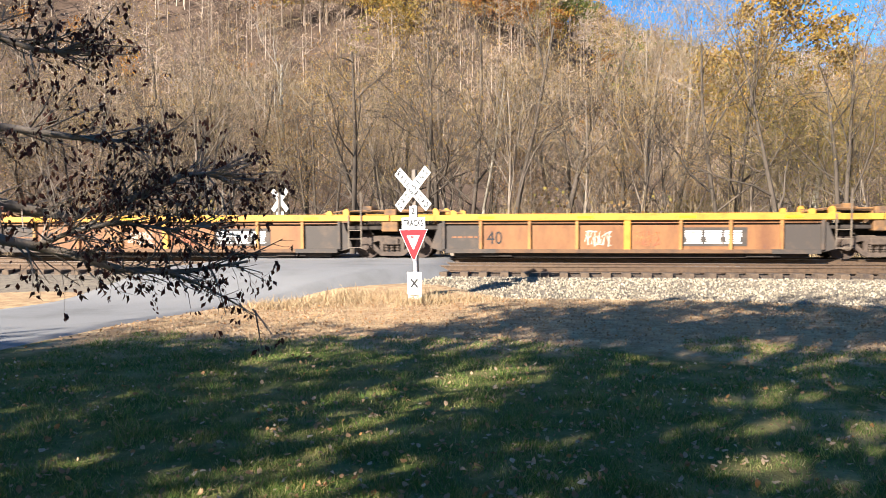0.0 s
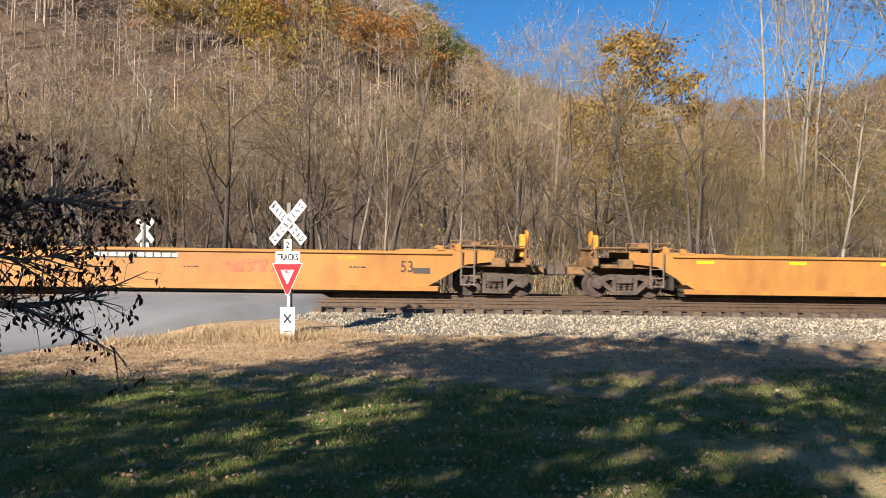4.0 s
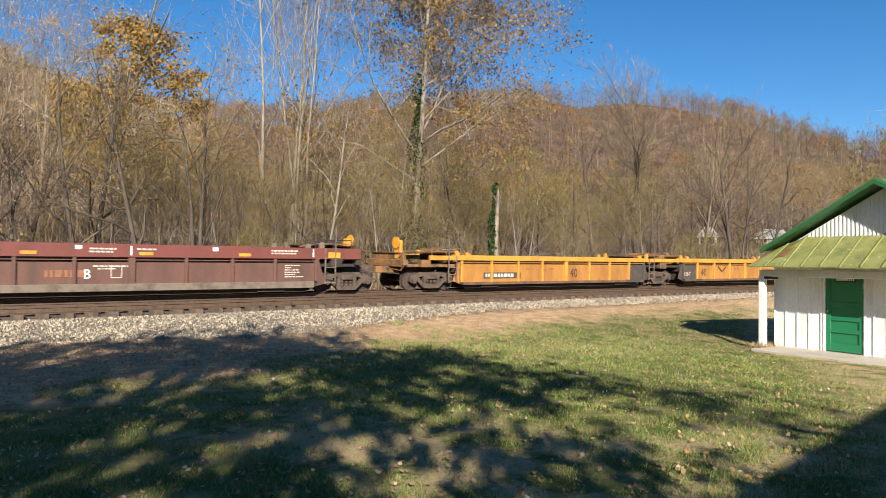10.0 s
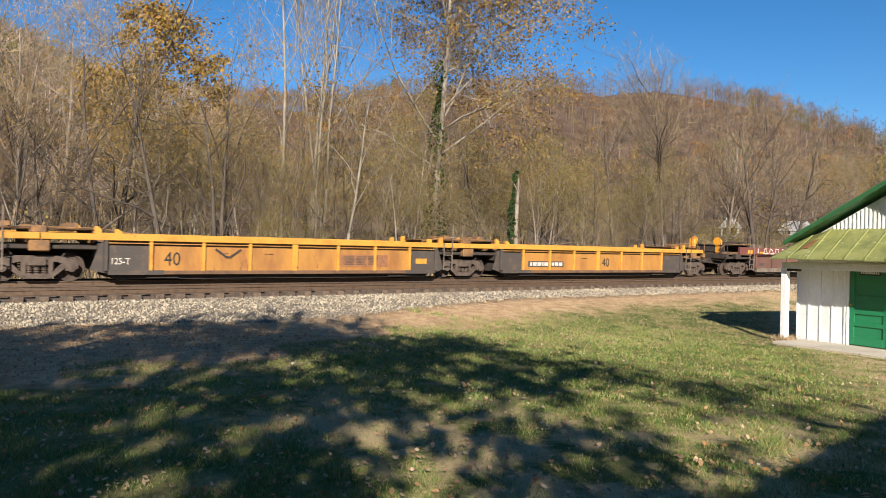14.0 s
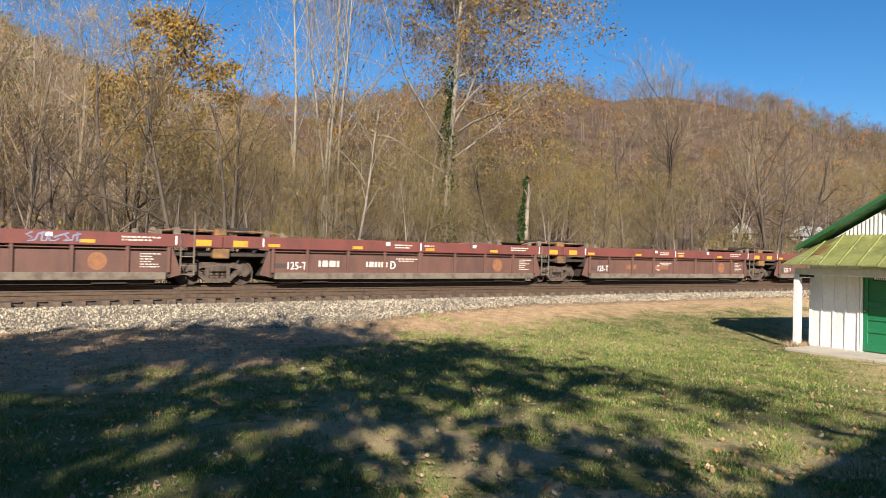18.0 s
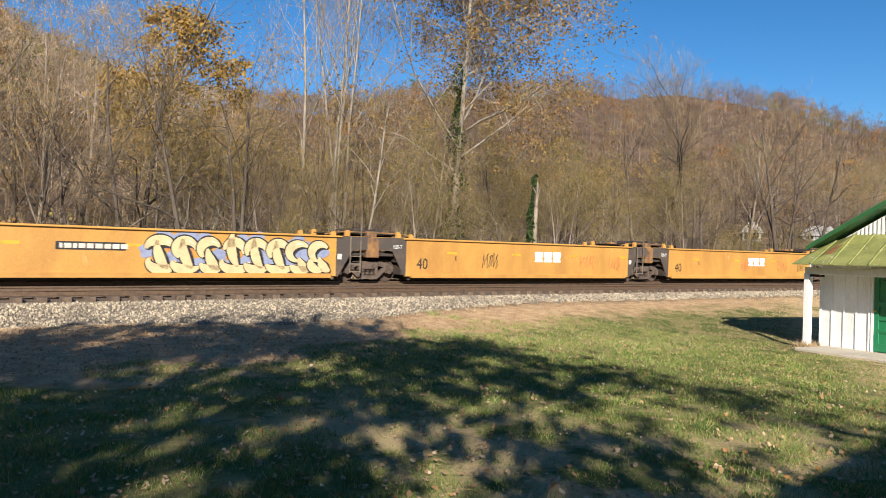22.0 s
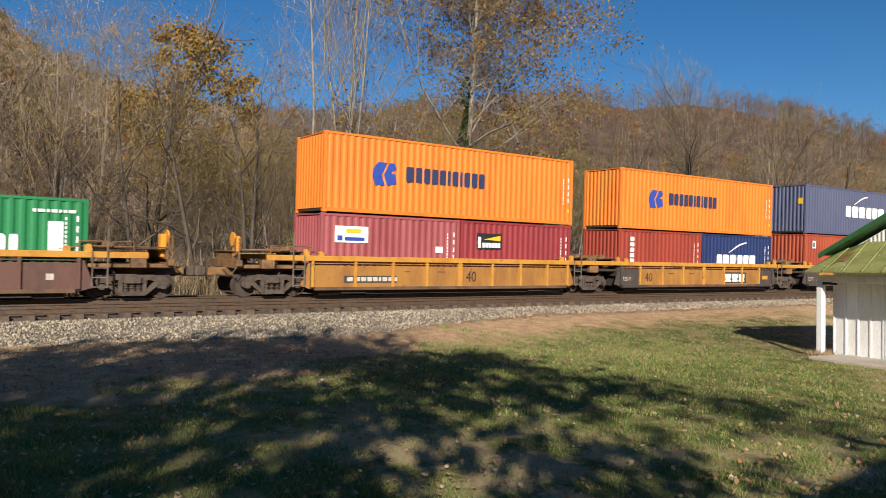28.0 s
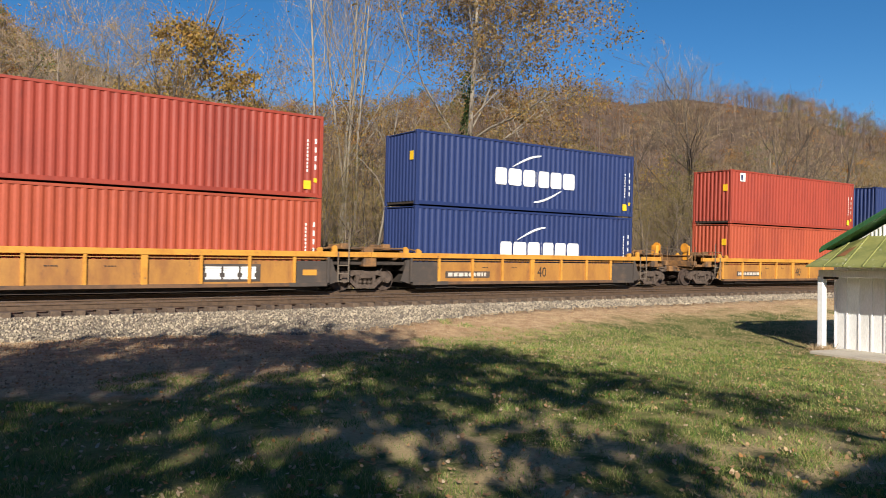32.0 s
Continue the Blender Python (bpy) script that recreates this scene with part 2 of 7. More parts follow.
# yaw, height of the ridge in degrees, distance of the ridge
RIDGE = [(-180, 9, 300), (-120, 8, 320), (-85, 6, 360), (-75.2, 7.2, 390), (-72.2, 8.3, 400), (-68.7, 10.0, 410), (-65.7, 10.5, 420), (-60.9, 11.0, 430), (-56.8, 10.7, 430), (-53.4, 11.9, 420),
         (-49, 12.0, 410), (-43, 11.2, 400), (-37.6, 10.6, 390), (-27.5, 10.0, 370), (-21, 10.0, 300), (-17, 11.3, 240), (-14, 12.3, 220), (-12.5, 13.2, 210), (-9.4, 15.3, 200), (-7.6, 17.0, 200), (-3, 20, 200), (5, 22, 200), (22, 23, 210), (40, 21, 220),
         (70, 14, 260), (120, 10, 300), (180, 9, 300)]
RA, RE, RD = (np.array(c, float) for c in zip(*RIDGE))


def height(x, y):
    r, a = math.hypot(x, y), math.degrees(math.atan2(-x, y))
    d = off_line(x, y)
    z = -0.5 * smooth(5, 20, x) - 0.07 * smooth(8, 15, y) + 0.04 * noise.noise((x * 0.35, y * 0.35, 0)) * smooth(2, 6, r)
    z += 0.18 * smooth(-9.5, -8.2, d) * (1 - smooth(-6, -4, d)) * (1 - smooth(-0.5, 1.5, x)) * smooth(-6, -3, x)
    # dry grass has grown over the foot of the ballast further along, and the ground is worn down by the hut
    if -12.5 < d < -9.2 + 2.1 * smooth(8, 20, x):
        z = max(z, 0.06 + float(np.interp(d, [-12.5, -8.9, -8.3, -6.2], [-0.58, -0.12, -0.06, 0.12])))
    if y < 12:
        z -= 0.10 * smooth(17.4, 18.6, x) * (1 - smooth(8.2, 9.5, y))
    if d > 2:
        z -= 0.5 * smooth(2, 8, d)
    if r > 48:
        top, dist = math.tan(radians(np.interp(a, RA, RE))) * np.interp(a, RA, RD), np.interp(a, RA, RD)
        u = (r - 48) / (dist - 48)
        z += top * (smooth(0, 1, u) * 0.75 + 0.25 * min(u, 1)) if u < 1 else top * (1 - 0.35 * smooth(1, 2.2, u))
        z += smooth(60, 130, r) * 5.0 * noise.noise((x * 0.02, y * 0.02, 3.3)) * min(r / 200, 1.5)
    return z


def ground_material():
    ma = bpy.data.materials.new("lawn_and_earth")
    ma.use_nodes = True
    nt = ma.node_tree
    N, L = nt.nodes.new, nt.links.new
    bs = nt.nodes["Principled BSDF"]
    bs.inputs["Roughness"].default_value, bs.inputs["Specular IOR Level"].default_value = 0.95, 0.15
    tc, sp = N("ShaderNodeTexCoord"), N("ShaderNodeSeparateXYZ")
    L(tc.outputs["Object"], sp.inputs[0])

    def math_(op, a, b=0.0, c=0.0):
        m = N("ShaderNodeMath")
        m.operation = op
        for sock, val in zip(m.inputs, (a, b, c)):
            if isinstance(val, bpy.types.NodeSocket):
                L(val, sock)
            else:
                sock.default_value = val
        return m.outputs[0]

    def noise_(scale, detail=6, rough=0.65):
        n = N("ShaderNodeTexNoise")
        n.inputs["Scale"].default_value, n.inputs["Detail"].default_value, n.inputs["Roughness"].default_value = scale, detail, rough
        L(tc.outputs["Object"], n.inputs["Vector"])
        return n.outputs[0]

    def step(v, a, b):
        r = N("ShaderNodeMapRange")
        r.interpolation_type = "SMOOTHSTEP"
        r.inputs[1].default_value, r.inputs[2].default_value = a, b
        L(v, r.inputs[0])
        return r.outputs[0]

    def mixer(f, a, b):
        m = N("ShaderNodeMix")
        m.data_type = "RGBA"
        for sock, val in ((m.inputs[0], f), (m.inputs[6], a), (m.inputs[7], b)):
            if isinstance(val, bpy.types.NodeSocket):
                L(val, sock)
            else:
                sock.default_value = (*val, 1) if hasattr(val, "__len__") else val
        return m.outputs[2]

    x, y = sp.outputs[0], sp.outputs[1]
    d = math_("SUBTRACT", y, math_("SUBTRACT", 25.15, math_("ADD", math_("MULTIPLY", x, 0.1205), math_("MULTIPLY", math_("MULTIPLY", x, x), 0.0006))))
    big, mid, fine = noise_(0.35), noise_(1.6), noise_(28.0, 4)
    grass = mixer(step(mid, 0.35, 0.65), (0.085, 0.112, 0.027), (0.225, 0.195, 0.075))
    straw = mixer(step(noise_(3.0), 0.35, 0.65), (0.56, 0.39, 0.22), (0.38, 0.235, 0.13))
    woods = mixer(step(noise_(0.12), 0.35, 0.65), (0.14, 0.095, 0.068), (0.07, 0.047, 0.034))
    # the lawn turns to straw and leaf litter towards the railway, earlier by the road
    edge = math_("ADD", d, math_("MULTIPLY_ADD", math_("SUBTRACT", big, 0.5), 4.5, math_("MULTIPLY", math_("SUBTRACT", mid, 0.5), 3.0)))
    edge = math_("ADD", edge, math_("MULTIPLY", step(x, 13.0, 5.0), 4.6))
    edge = math_("SUBTRACT", edge, math_("MULTIPLY", step(x, 12.0, 20.0), 1.5))
    col = mixer(step(edge, -12.0, -10.2), grass, straw)
    bare = math_("MULTIPLY", step(noise_(0.8), 0.42, 0.54), math_("MULTIPLY", step(math_("ADD", math_("MULTIPLY", x, x), math_("MULTIPLY", y, y)), 95.0, 40.0), step(x, 1.8, 4.5)))
    col = mixer(math_("MULTIPLY", bare, 0.75), col, (0.50, 0.36, 0.20))
    worn = math_("MULTIPLY", step(math_("SUBTRACT", x, math_("MULTIPLY", y, 2.2)), 2.5, 7.0), step(noise_(1.1), 0.36, 0.52))
    col = mixer(math_("MULTIPLY", worn, 0.85), col, (0.56, 0.41, 0.22))
    col = mixer(step(d, 3.0, 5.0), col, woods)
    hsv = N("ShaderNodeHueSaturation")
    L(col, hsv.inputs["Color"])
    L(math_("MULTIPLY_ADD", fine, 0.9, 0.55), hsv.inputs["Value"])
    L(hsv.outputs[0], bs.inputs["Base Color"])
    bu = N("ShaderNodeBump")
    bu.inputs["Strength"].default_value, bu.inputs["Distance"].default_value = 0.7, 0.04
    L(fine, bu.inputs["Height"])
    L(bu.outputs[0], bs.inputs["Normal"])
    return ma


M["ground"] = ground_material()
AZ = [a for a in np.arange(-180, -84, 4.0)] + [a for a in np.arange(-84, 40, 0.45)] + [a for a in np.arange(40, 180, 4.0)]
RR = [0.0] + [0.6 * 1.0285 ** i for i in range(282)]
gv, gf = [(0, 0, height(0, 0))], []
for r in RR[1:]:
    for a in AZ:
        x, y = -r * math.sin(radians(a)), r * math.cos(radians(a))
        gv.append((x, y, height(x, y)))
na = len(AZ)
for i in range(na):
    gf.append((0, 1 + (i + 1) % na, 1 + i))
for k in range(len(RR) - 2):
    o = 1 + k * na
    for i in range(na):
        j = (i + 1) % na
        gf.append((o + i, o + j, o + na + j, o + na + i))
gsh = Shape()
gsh.v, gsh.f, gsh.m = gv, gf, [0] * len(gf)
ground = part("ground", gsh, M["ground"], smooth=True)
tagged(ground, "mown lawn, straw and leaf litter rising to wooded hills", "ground", kind="structure")


def swept(profile, s0, s1, step, closed=True, z=0.0):
    """A profile of (d, z) points drawn along the railway."""
    sh, n = Shape(), len(profile)
    k = 0
    s = s0
    while s <= s1 + 1e-6:
        for d, h in profile:
            x, y, _ = on_line(s, d)
            sh.v.append((x, y, h + z))
        if k:
            a, b = (k - 1) * n, k * n
            for i in range(n if closed else n - 1):
                j = (i + 1) % n
                sh.f.append((a + i, a + j, b + j, b + i))
                sh.m.append(0)
        k += 1
        s += step
    return sh


ballast = part("ballast_bed", swept([(-9.3, -0.75), (-8.9, -0.12), (-8.3, -0.06), (-6.2, 0.12), (-5.75, 0.145), (-5.4, 0.165), (-4.9, 0.225), (-0.4, 0.23), (1.6, 0.23), (3.4, -0.25), (3.6, -0.8)], -260, 330, 1.0, False), M["ballast"])
tagged(ballast, "grey crushed-stone ballast bed under two tracks", "ballast", kind="structure")
cess = part("ballast_bed", swept([(-5.25, 0.175), (-5.0, 0.235), (-2.6, 0.243), (1.5, 0.245), (1.7, 0.215)], -260, 330, 1.0, False), M["bed"])
tagged(cess, "rust-stained brown ballast between the rails", "ballast", kind="structure")

RAILP = [(-0.075, 0.0), (0.075, 0.0), (0.075, 0.015), (0.012, 0.035), (0.012, 0.13), (0.037, 0.14), (0.037, 0.172), (-0.037, 0.172), (-0.037, 0.14), (-0.012, 0.13), (-0.012, 0.035), (-0.075, 0.015)]
for nm, dc in (("near", -4.0), ("far", 0.0)):
    tr = thing("railway_track", f"steel rails spiked to weathered wooden ties, {'beside the lawn' if dc else 'under the train'}", "track", kind="structure")
    for side in (-0.7535, 0.7535):
        rail = part("rail", swept([(dc + side + a, b) for a, b in RAILP], -260, 330, 1.0, True, RAIL_Z - 0.175), M["rail"], tr)
        part("rail_head", swept([(dc + side - 0.034, 0.0), (dc + side + 0.034, 0.0), (dc + side + 0.034, 0.004), (dc + side - 0.034, 0.004)], -260, 330, 1.0, True, RAIL_Z - 0.003), M["railtop"], tr, "polished running surface")
    tie = Shape().box(-0.11, 0.11, -1.3, 1.3, -0.17, 0.0, 0.012).mesh("tie", M["tie"])
    rest = Shape()
    k = 0
    s = -60.0
    while s < 110:
        x, y, a = on_line(s, dc + random.uniform(-0.04, 0.04))
        m = pose(x, y, RAIL_Z - 0.175 + 0.02, 0, 0, a + random.uniform(-1.2, 1.2))
        if dc and -20 < s < 75:
            part("tie", tie, None, tr, at=m)
        else:
            rest.add([tuple(m @ v.co) for v in tie.vertices], [tuple(p.vertices) for p in tie.polygons])
        s += 0.54
    tagged(part("ties", rest, M["tie"], tr), kind="stuff")

# loose stones on the shoulder
rs = random.Random(5)
stones = Shape()
octa = [(1, 0, 0), (0, 1, 0), (-1, 0, 0), (0, -1, 0), (0, 0, 1), (0, 0, -1)]
of = [(0, 1, 4), (1, 2, 4), (2, 3, 4), (3, 0, 4), (1, 0, 5), (2, 1, 5), (3, 2, 5), (0, 3, 5)]
for i in range(26000):
    s = -2.5 + 62 * rs.random() ** 1.35
    d = -9.2 + 3.8 * rs.random() ** 0.85
    x, y, a = on_line(s, d)
    if d < -9.2 + 2.0 * smooth(8, 20, x):
        continue
    z = float(np.interp(d, [-9.3, -8.9, -8.3, -6.2, -5.75, -5.4], [-0.25, -0.12, -0.06, 0.12, 0.145, 0.165]))
    r = rs.uniform(0.016, 0.042) * (1 if s < 25 else 1.2)
    q = Euler((rs.random() * 6, rs.random() * 6, rs.random() * 6)).to_matrix() @ Matrix.Diagonal((rs.uniform(0.7, 1.4), rs.uniform(0.7, 1.2), rs.uniform(0.5, 1)))
    stones.add([(x + p.x, y + p.y, z + 0.5 * r + p.z) for p in (q @ Vector(v) * r for v in octa)], of)
tagged(part("ballast_stones", stones, M["stone"]), "loose grey crushed stones on the track shoulder", "ballast", kind="stuff")

# the road over the railway
LE = [(-14, -30), (-11.2, 0), (-10.2, 8), (-9.4, 14), (-8.6, 18), (-8.0, 21), (-7.6, 26), (-7.2, 32), (-7.5, 45)]
RE_ = [(-9.5, -30), (-6.9, 0), (-5.9, 8), (-5.3, 12), (-4.2, 15), (-2.4, 17.4), (-0.9, 19), (0.4, 20.5), (0.6, 26.5), (-1.5, 29), (-3.0, 45)]
road_sh = Shape()
ys = np.arange(-30, 45.1, 0.5)
for k, y in enumerate(ys):
    a = np.interp(y, [p[1] for p in LE], [p[0] for p in LE])
    b = np.interp(y, [p[1] for p in RE_], [p[0] for p in RE_])
    for i in range(15):
        u = i / 14
        x = a + (b - a) * u
        d = off_line(x, y)
        zr = max(height(x, y), -0.1) + 0.03 + (RAIL_Z - 0.015 - max(height(x, y), -0.1)) * smooth(-10.5, -6.0, d) * (1 - smooth(2.0, 7.0, d))
        road_sh.v.append((x + (-0.3 if i == 0 else 0.3 if i == 14 else 0), y, zr - (0.5 if i in (0, 14) else 0)))
    if k:
        for i in range(14):
            o = (k - 1) * 15 + i
            road_sh.f.append((o, o + 1, o + 16, o + 15))
            road_sh.m.append(0)
tagged(part("road", road_sh, M["asphalt"], smooth=True), "pale worn asphalt lane rising over the tracks", "road", kind="structure")

# dark flangeways where the rails cross the road
gaps = thing("flangeway", "dark rubber flangeway strips beside the rails in the road", "road", kind="structure")
for dr in (-4.7535, -3.2465, -0.7535, 0.7535):
    part("strip", swept([(dr - 0.17, 0.0), (dr + 0.17, 0.0), (dr + 0.17, 0.012), (dr - 0.17, 0.012)], -7.0, 0.2, 0.4, True, RAIL_Z - 0.016), M["under"], gaps)


# ---- the train ----
JOINTS = [0.2 + j for j in (-17.54, -1.99, 13.05, 28.64, 45.77, 69.21, 92.26, 109.61, 125.21, 140.49, 155.83, 172.92, 190.81, 206.34, 221.9, 237.65, 254.96, 272.77, 288.17, 303.78,
          319.59, 336.37, 354.61, 370.18, 386.01, 401.69, 418.79, 438.43, 456.06, 471.59, 487.22, 503.1, 520.75, 538.0, 553.55)]
CANT = 1.3


def run(t):
    """Metres that the train has gone at t seconds."""
    u = t / 32
    return 15.4547 * t + 16 * (-0.9271 * u ** 2 + 1.8715 * u ** 3 - 1.4391 * u ** 4)


def unit_pose(k, t):
    a, b = on_line(JOINTS[k] - run(t)), on_line(JOINTS[k + 1] - run(t))
    return pose(a[0], a[1], RAIL_Z, 0, 0, math.degrees(math.atan2(b[1] - a[1], b[0] - a[0]))) @ pose(0, 0, 0, CANT, 0, 0)


TEXTS = {}


def lettering(body, size, material, bold=0.0):
    """Upright letters in the x-z plane, facing the lawn, their lower left at the origin."""
    key = (body, size, material.name, bold)
    if key not in TEXTS:
        cu = bpy.data.curves.new("letters", "FONT")
        cu.body, cu.size, cu.extrude, cu.resolution_u, cu.offset = body, size, 0.002, 2, bold
        ob = bpy.data.objects.new("letters", cu)
        scene.collection.objects.link(ob)
        me = bpy.data.meshes.new_from_object(ob.evaluated_get(bpy.context.evaluated_depsgraph_get()))
        bpy.data.objects.remove(ob)
        me.transform(pose(0, 0, 0, 90))
        me.materials.clear()
        me.materials.append(material)
        TEXTS[key] = me
    return TEXTS[key]


def wheel_shape():
    sh = Shape()
    n = 20
    for side in (-1, 1):
        rings = [(0.0, 0.08), (0.10, 0.10), (0.14, 0.05), (0.33, 0.035), (0.36, 0.065), (0.42, 0.065), (0.42, -0.05), (0.45, -0.055), (0.45, -0.075), (0.36, -0.07), (0.0, -0.05)]
        v, f = [], []
        for r, o in rings:
            for i in range(n):
                w = 2 * math.pi * i / n
                v.append((r * math.cos(w), side * (0.75 + o), r * math.sin(w)))
        for k in range(len(rings) - 1):
            for i in range(n):
                j = (i + 1) % n
                f.append((k * n + i, k * n + j, (k + 1) * n + j, (k + 1) * n + i))
        sh.add(v, f)
    return sh.tube([(0, -1.0, 0), (0, 1.0, 0)], 0.075, 10)


WHEELS = []
MESHES = {}


def once(key, make):
    if key not in MESHES:
        MESHES[key] = make()
    return MESHES[key]


def side_frame_shape(y):
    """A cast side frame: arched top, tension member, columns and a nest of springs in the window."""
    sh = Shape()
    t = 0.075
    for q in (-1, 1):
        sh.plate([(q * p, z) for p, z in ((0.0, 0.60), (0.50, 0.60), (0.72, 0.53), (0.74, 0.34), (1.00, 0.34), (1.08, 0.40), (1.08, 0.56), (0.95, 0.67), (0.52, 0.78), (0.0, 0.78))][::q], y - t, y + t)
        sh.plate([(q * p, z) for p, z in ((0.0, 0.12), (0.38, 0.12), (0.76, 0.44), (0.74, 0.56), (0.64, 0.55), (0.36, 0.25), (0.0, 0.25))][::q], y - t - 0.004, y + t - 0.004)
        sh.box(q * 0.35 - 0.06, q * 0.35 + 0.06, y - t + 0.004, y + t - 0.008, 0.22, 0.64)
        sh.tube([(q * 0.89, y - 0.14, 0.43), (q * 0.89, y + 0.1, 0.43)], 0.12, 12)
        sh.tube([(q * 0.89, y - 0.16, 0.43), (q * 0.89, y - 0.13, 0.43)], 0.07, 8)
    for x in (-0.19, 0, 0.19):
        for k in range(5):
            sh.tube([(x, y, 0.255 + 0.05 * k), (x, y, 0.285 + 0.05 * k)], 0.08, 8)
    sh.box(-0.29, 0.29, y - 0.1, y + 0.06, 0.50, 0.60, 0.01)
    return sh


def truck(parent, x):
    """A two-axle truck with its side frames and wheelsets."""
    t = part("truck", once("bolster", lambda: Shape().box(-0.24, 0.24, -1.15, 1.15, 0.48, 0.70, 0.03).tube([(0, 0, 0.66), (0, 0, 0.86)], 0.3, 14).mesh("bolster", M["truck"])), None, parent, "grimy cast-steel truck", at=pose(x, 0, 0))
    for y in (-1.0, 1.0):
        part("side_frame", once(("frame", y), lambda: side_frame_shape(y).mesh("side_frame", M["truck"])), None, t)
    for q in (-0.89, 0.89):
        w = part("wheelset", once("wheel", lambda: wheel_shape().mesh("wheelset", M["wheel"])), None, t, at=pose(q, 0, 0.43))
        WHEELS.append((w, q))
    return t


def end_gear(car, x, way, mat, coupler, stub, top, guide):
    """What sits between a car body and its truck: deck, gussets, ladder, guides, pipes and coupler. way: 1 towards the joint."""
    d = lambda a, b: (min(x + way * a, x + way * b), max(x + way * a, x + way * b))
    n = stub
    deck = Shape().box(*d(-0.1, n), -1.22, 1.22, 0.98, 1.10, 0.02).box(*d(0.1, n + 0.6), -0.35, 0.35, 0.72, 0.99, 0.02)
    if coupler:
        deck.box(*d(n - 0.2, n), -1.42, 1.42, 1.05, 1.27, 0.02)
    part("end_deck", deck, M["under"] if not coupler else mat, car)
    part("cross_beam", Shape().box(*d(0.0, 0.2), -1.3, 1.3, 0.75, 1.18, 0.02), M["under"], car)
    if way > 0 or coupler:
        lad = Shape()
        for a, h in ((0.30, top), (0.72, top + 0.75)):
            lad.box(*d(a, a + 0.04), -1.50, -1.47, 0.38, h)
        for z in (0.40, 0.68, 0.96):
            lad.box(*d(0.30, 0.76), -1.498, -1.472, z, z + 0.03)
        part("ladder", lad, M["greyrail"], car, "thin dusty steel ladder")
    lift = top + 0.07
    part("walkway", Shape().box(*d(0.1, n - 0.05), -1.1, 1.1, lift, lift + 0.035, 0.006), mat, car, "perforated steel walkway")
    for a in (0.25, n - 0.2):
        part("walkway_bracket", Shape().box(*d(a, a + 0.07), -1.15, 1.15, top - 0.3, lift), mat, car)
    for y in (-1.36, 1.36):
        for a, h in ((-0.35, 0.15), (0.22, 0.22)):
            q = x + way * a
            part("guide_post", Shape().plate([(q - 0.10, top - 0.01), (q + 0.10, top - 0.01), (q + 0.10, top + h * 0.55), (q + 0.03 * way + 0.03, top + h), (q + 0.03 * way - 0.05, top + h), (q - 0.10, top + h * 0.7)], y - 0.05, y + 0.05), guide, car)
    pipe = Shape().tube([(x - way * 0.6, -1.2, top + 0.04), (x + way * 0.1, -1.2, top + 0.15), (x + way * (n - 0.2), -1.15, top + 0.15), (x + way * n, -1.0, top - 0.1)], 0.03, 6)
    part("brake_pipe", pipe, M["gear"], car)
    part("brake_cylinder", Shape().tube([(x + way * 0.85, -0.9, top + 0.16), (x + way * 0.85, 0.2, top + 0.16)], 0.12, 10).box(*d(0.68, 1.0), -1.0, -0.8, top + 0.06, top + 0.3, 0.02), mat, car)
    part("brake_hose", Shape().tube([(x + way * 0.9, -0.9, 1.0), (x + way * 1.1, -1.0, 0.75), (x + way * 1.4, -0.8, 0.6), (x + way * (n + 0.4), -0.5, 0.75)], 0.03, 6), M["under"], car)
    if coupler:
        part("coupler", Shape().box(*d(n, n + 0.85), -0.13, 0.13, 0.72, 0.98, 0.02).box(*d(n + 0.62, n + 1.0), -0.22, 0.2, 0.68, 1.02, 0.05), M["truck"], car)
        part("uncoupling_lever", Shape().tube([(x + way * (n - 0.05), -1.4, 1.1), (x + way * (n + 0.1), -1.35, 0.85), (x + way * (n + 0.15), -0.2, 0.95)], 0.018, 5), mat, car)
        for y in (-1.47, 1.2):
            part("bolster_cover", Shape().box(*d(n - 1.3, n - 0.85), y, y + 0.27, 0.98, 1.28, 0.02), mat, car)
        part("hand_brake", Shape().box(*d(n - 0.3, n - 0.12), -0.9, -0.55, 1.3, 2.05, 0.03).tube([(x + way * (n - 0.1), -0.72, 1.95), (x + way * (n - 0.05), -0.72, 1.95)], 0.24, 14), M["amber"] if guide is not mat else mat, car, "hand-brake housing with wheel")
        rail = Shape()
        for a in (0.0, 0.75, 1.5):
            rail.tube([(x + way * a, -1.32, top), (x + way * a, -1.32, top + 0.3)], 0.02, 5)
        rail.tube([(x, -1.32, top + 0.3), (x + way * 1.5, -1.32, top + 0.3)], 0.02, 5)
        part("hand_rail", rail, mat, car)
        for y in (-1.38, -0.95):
            part("grab_iron", Shape().tube([(x + way * (n - 0.08), y, 1.2), (x + way * (n - 0.08), y, 2.0)], 0.02, 5), mat, car)
    elif way < 0:
        # the bearing that both bodies share over the truck
        for y in (-1.0, 1.0):
            part("bearing_housing", Shape().box(-0.27, 0.27, min(y, y * 1.4), max(y, y * 1.4), 0.92, top - 0.005, 0.03).box(-0.2, 0.2, min(y, y * 1.3), max(y, y * 1.3), top - 0.02, top + 0.2, 0.03), M["gear"], car)


LOOKS = {"yellow": ("chord_y", "panel_y"), "rusty": ("chord_y", "panel_o"), "maroon": ("maroon", "brown"), "smooth": ("smooth_y", "smooth_y"), "dark": ("chord_y", "brown"), "long": ("long_y", "long_y")}


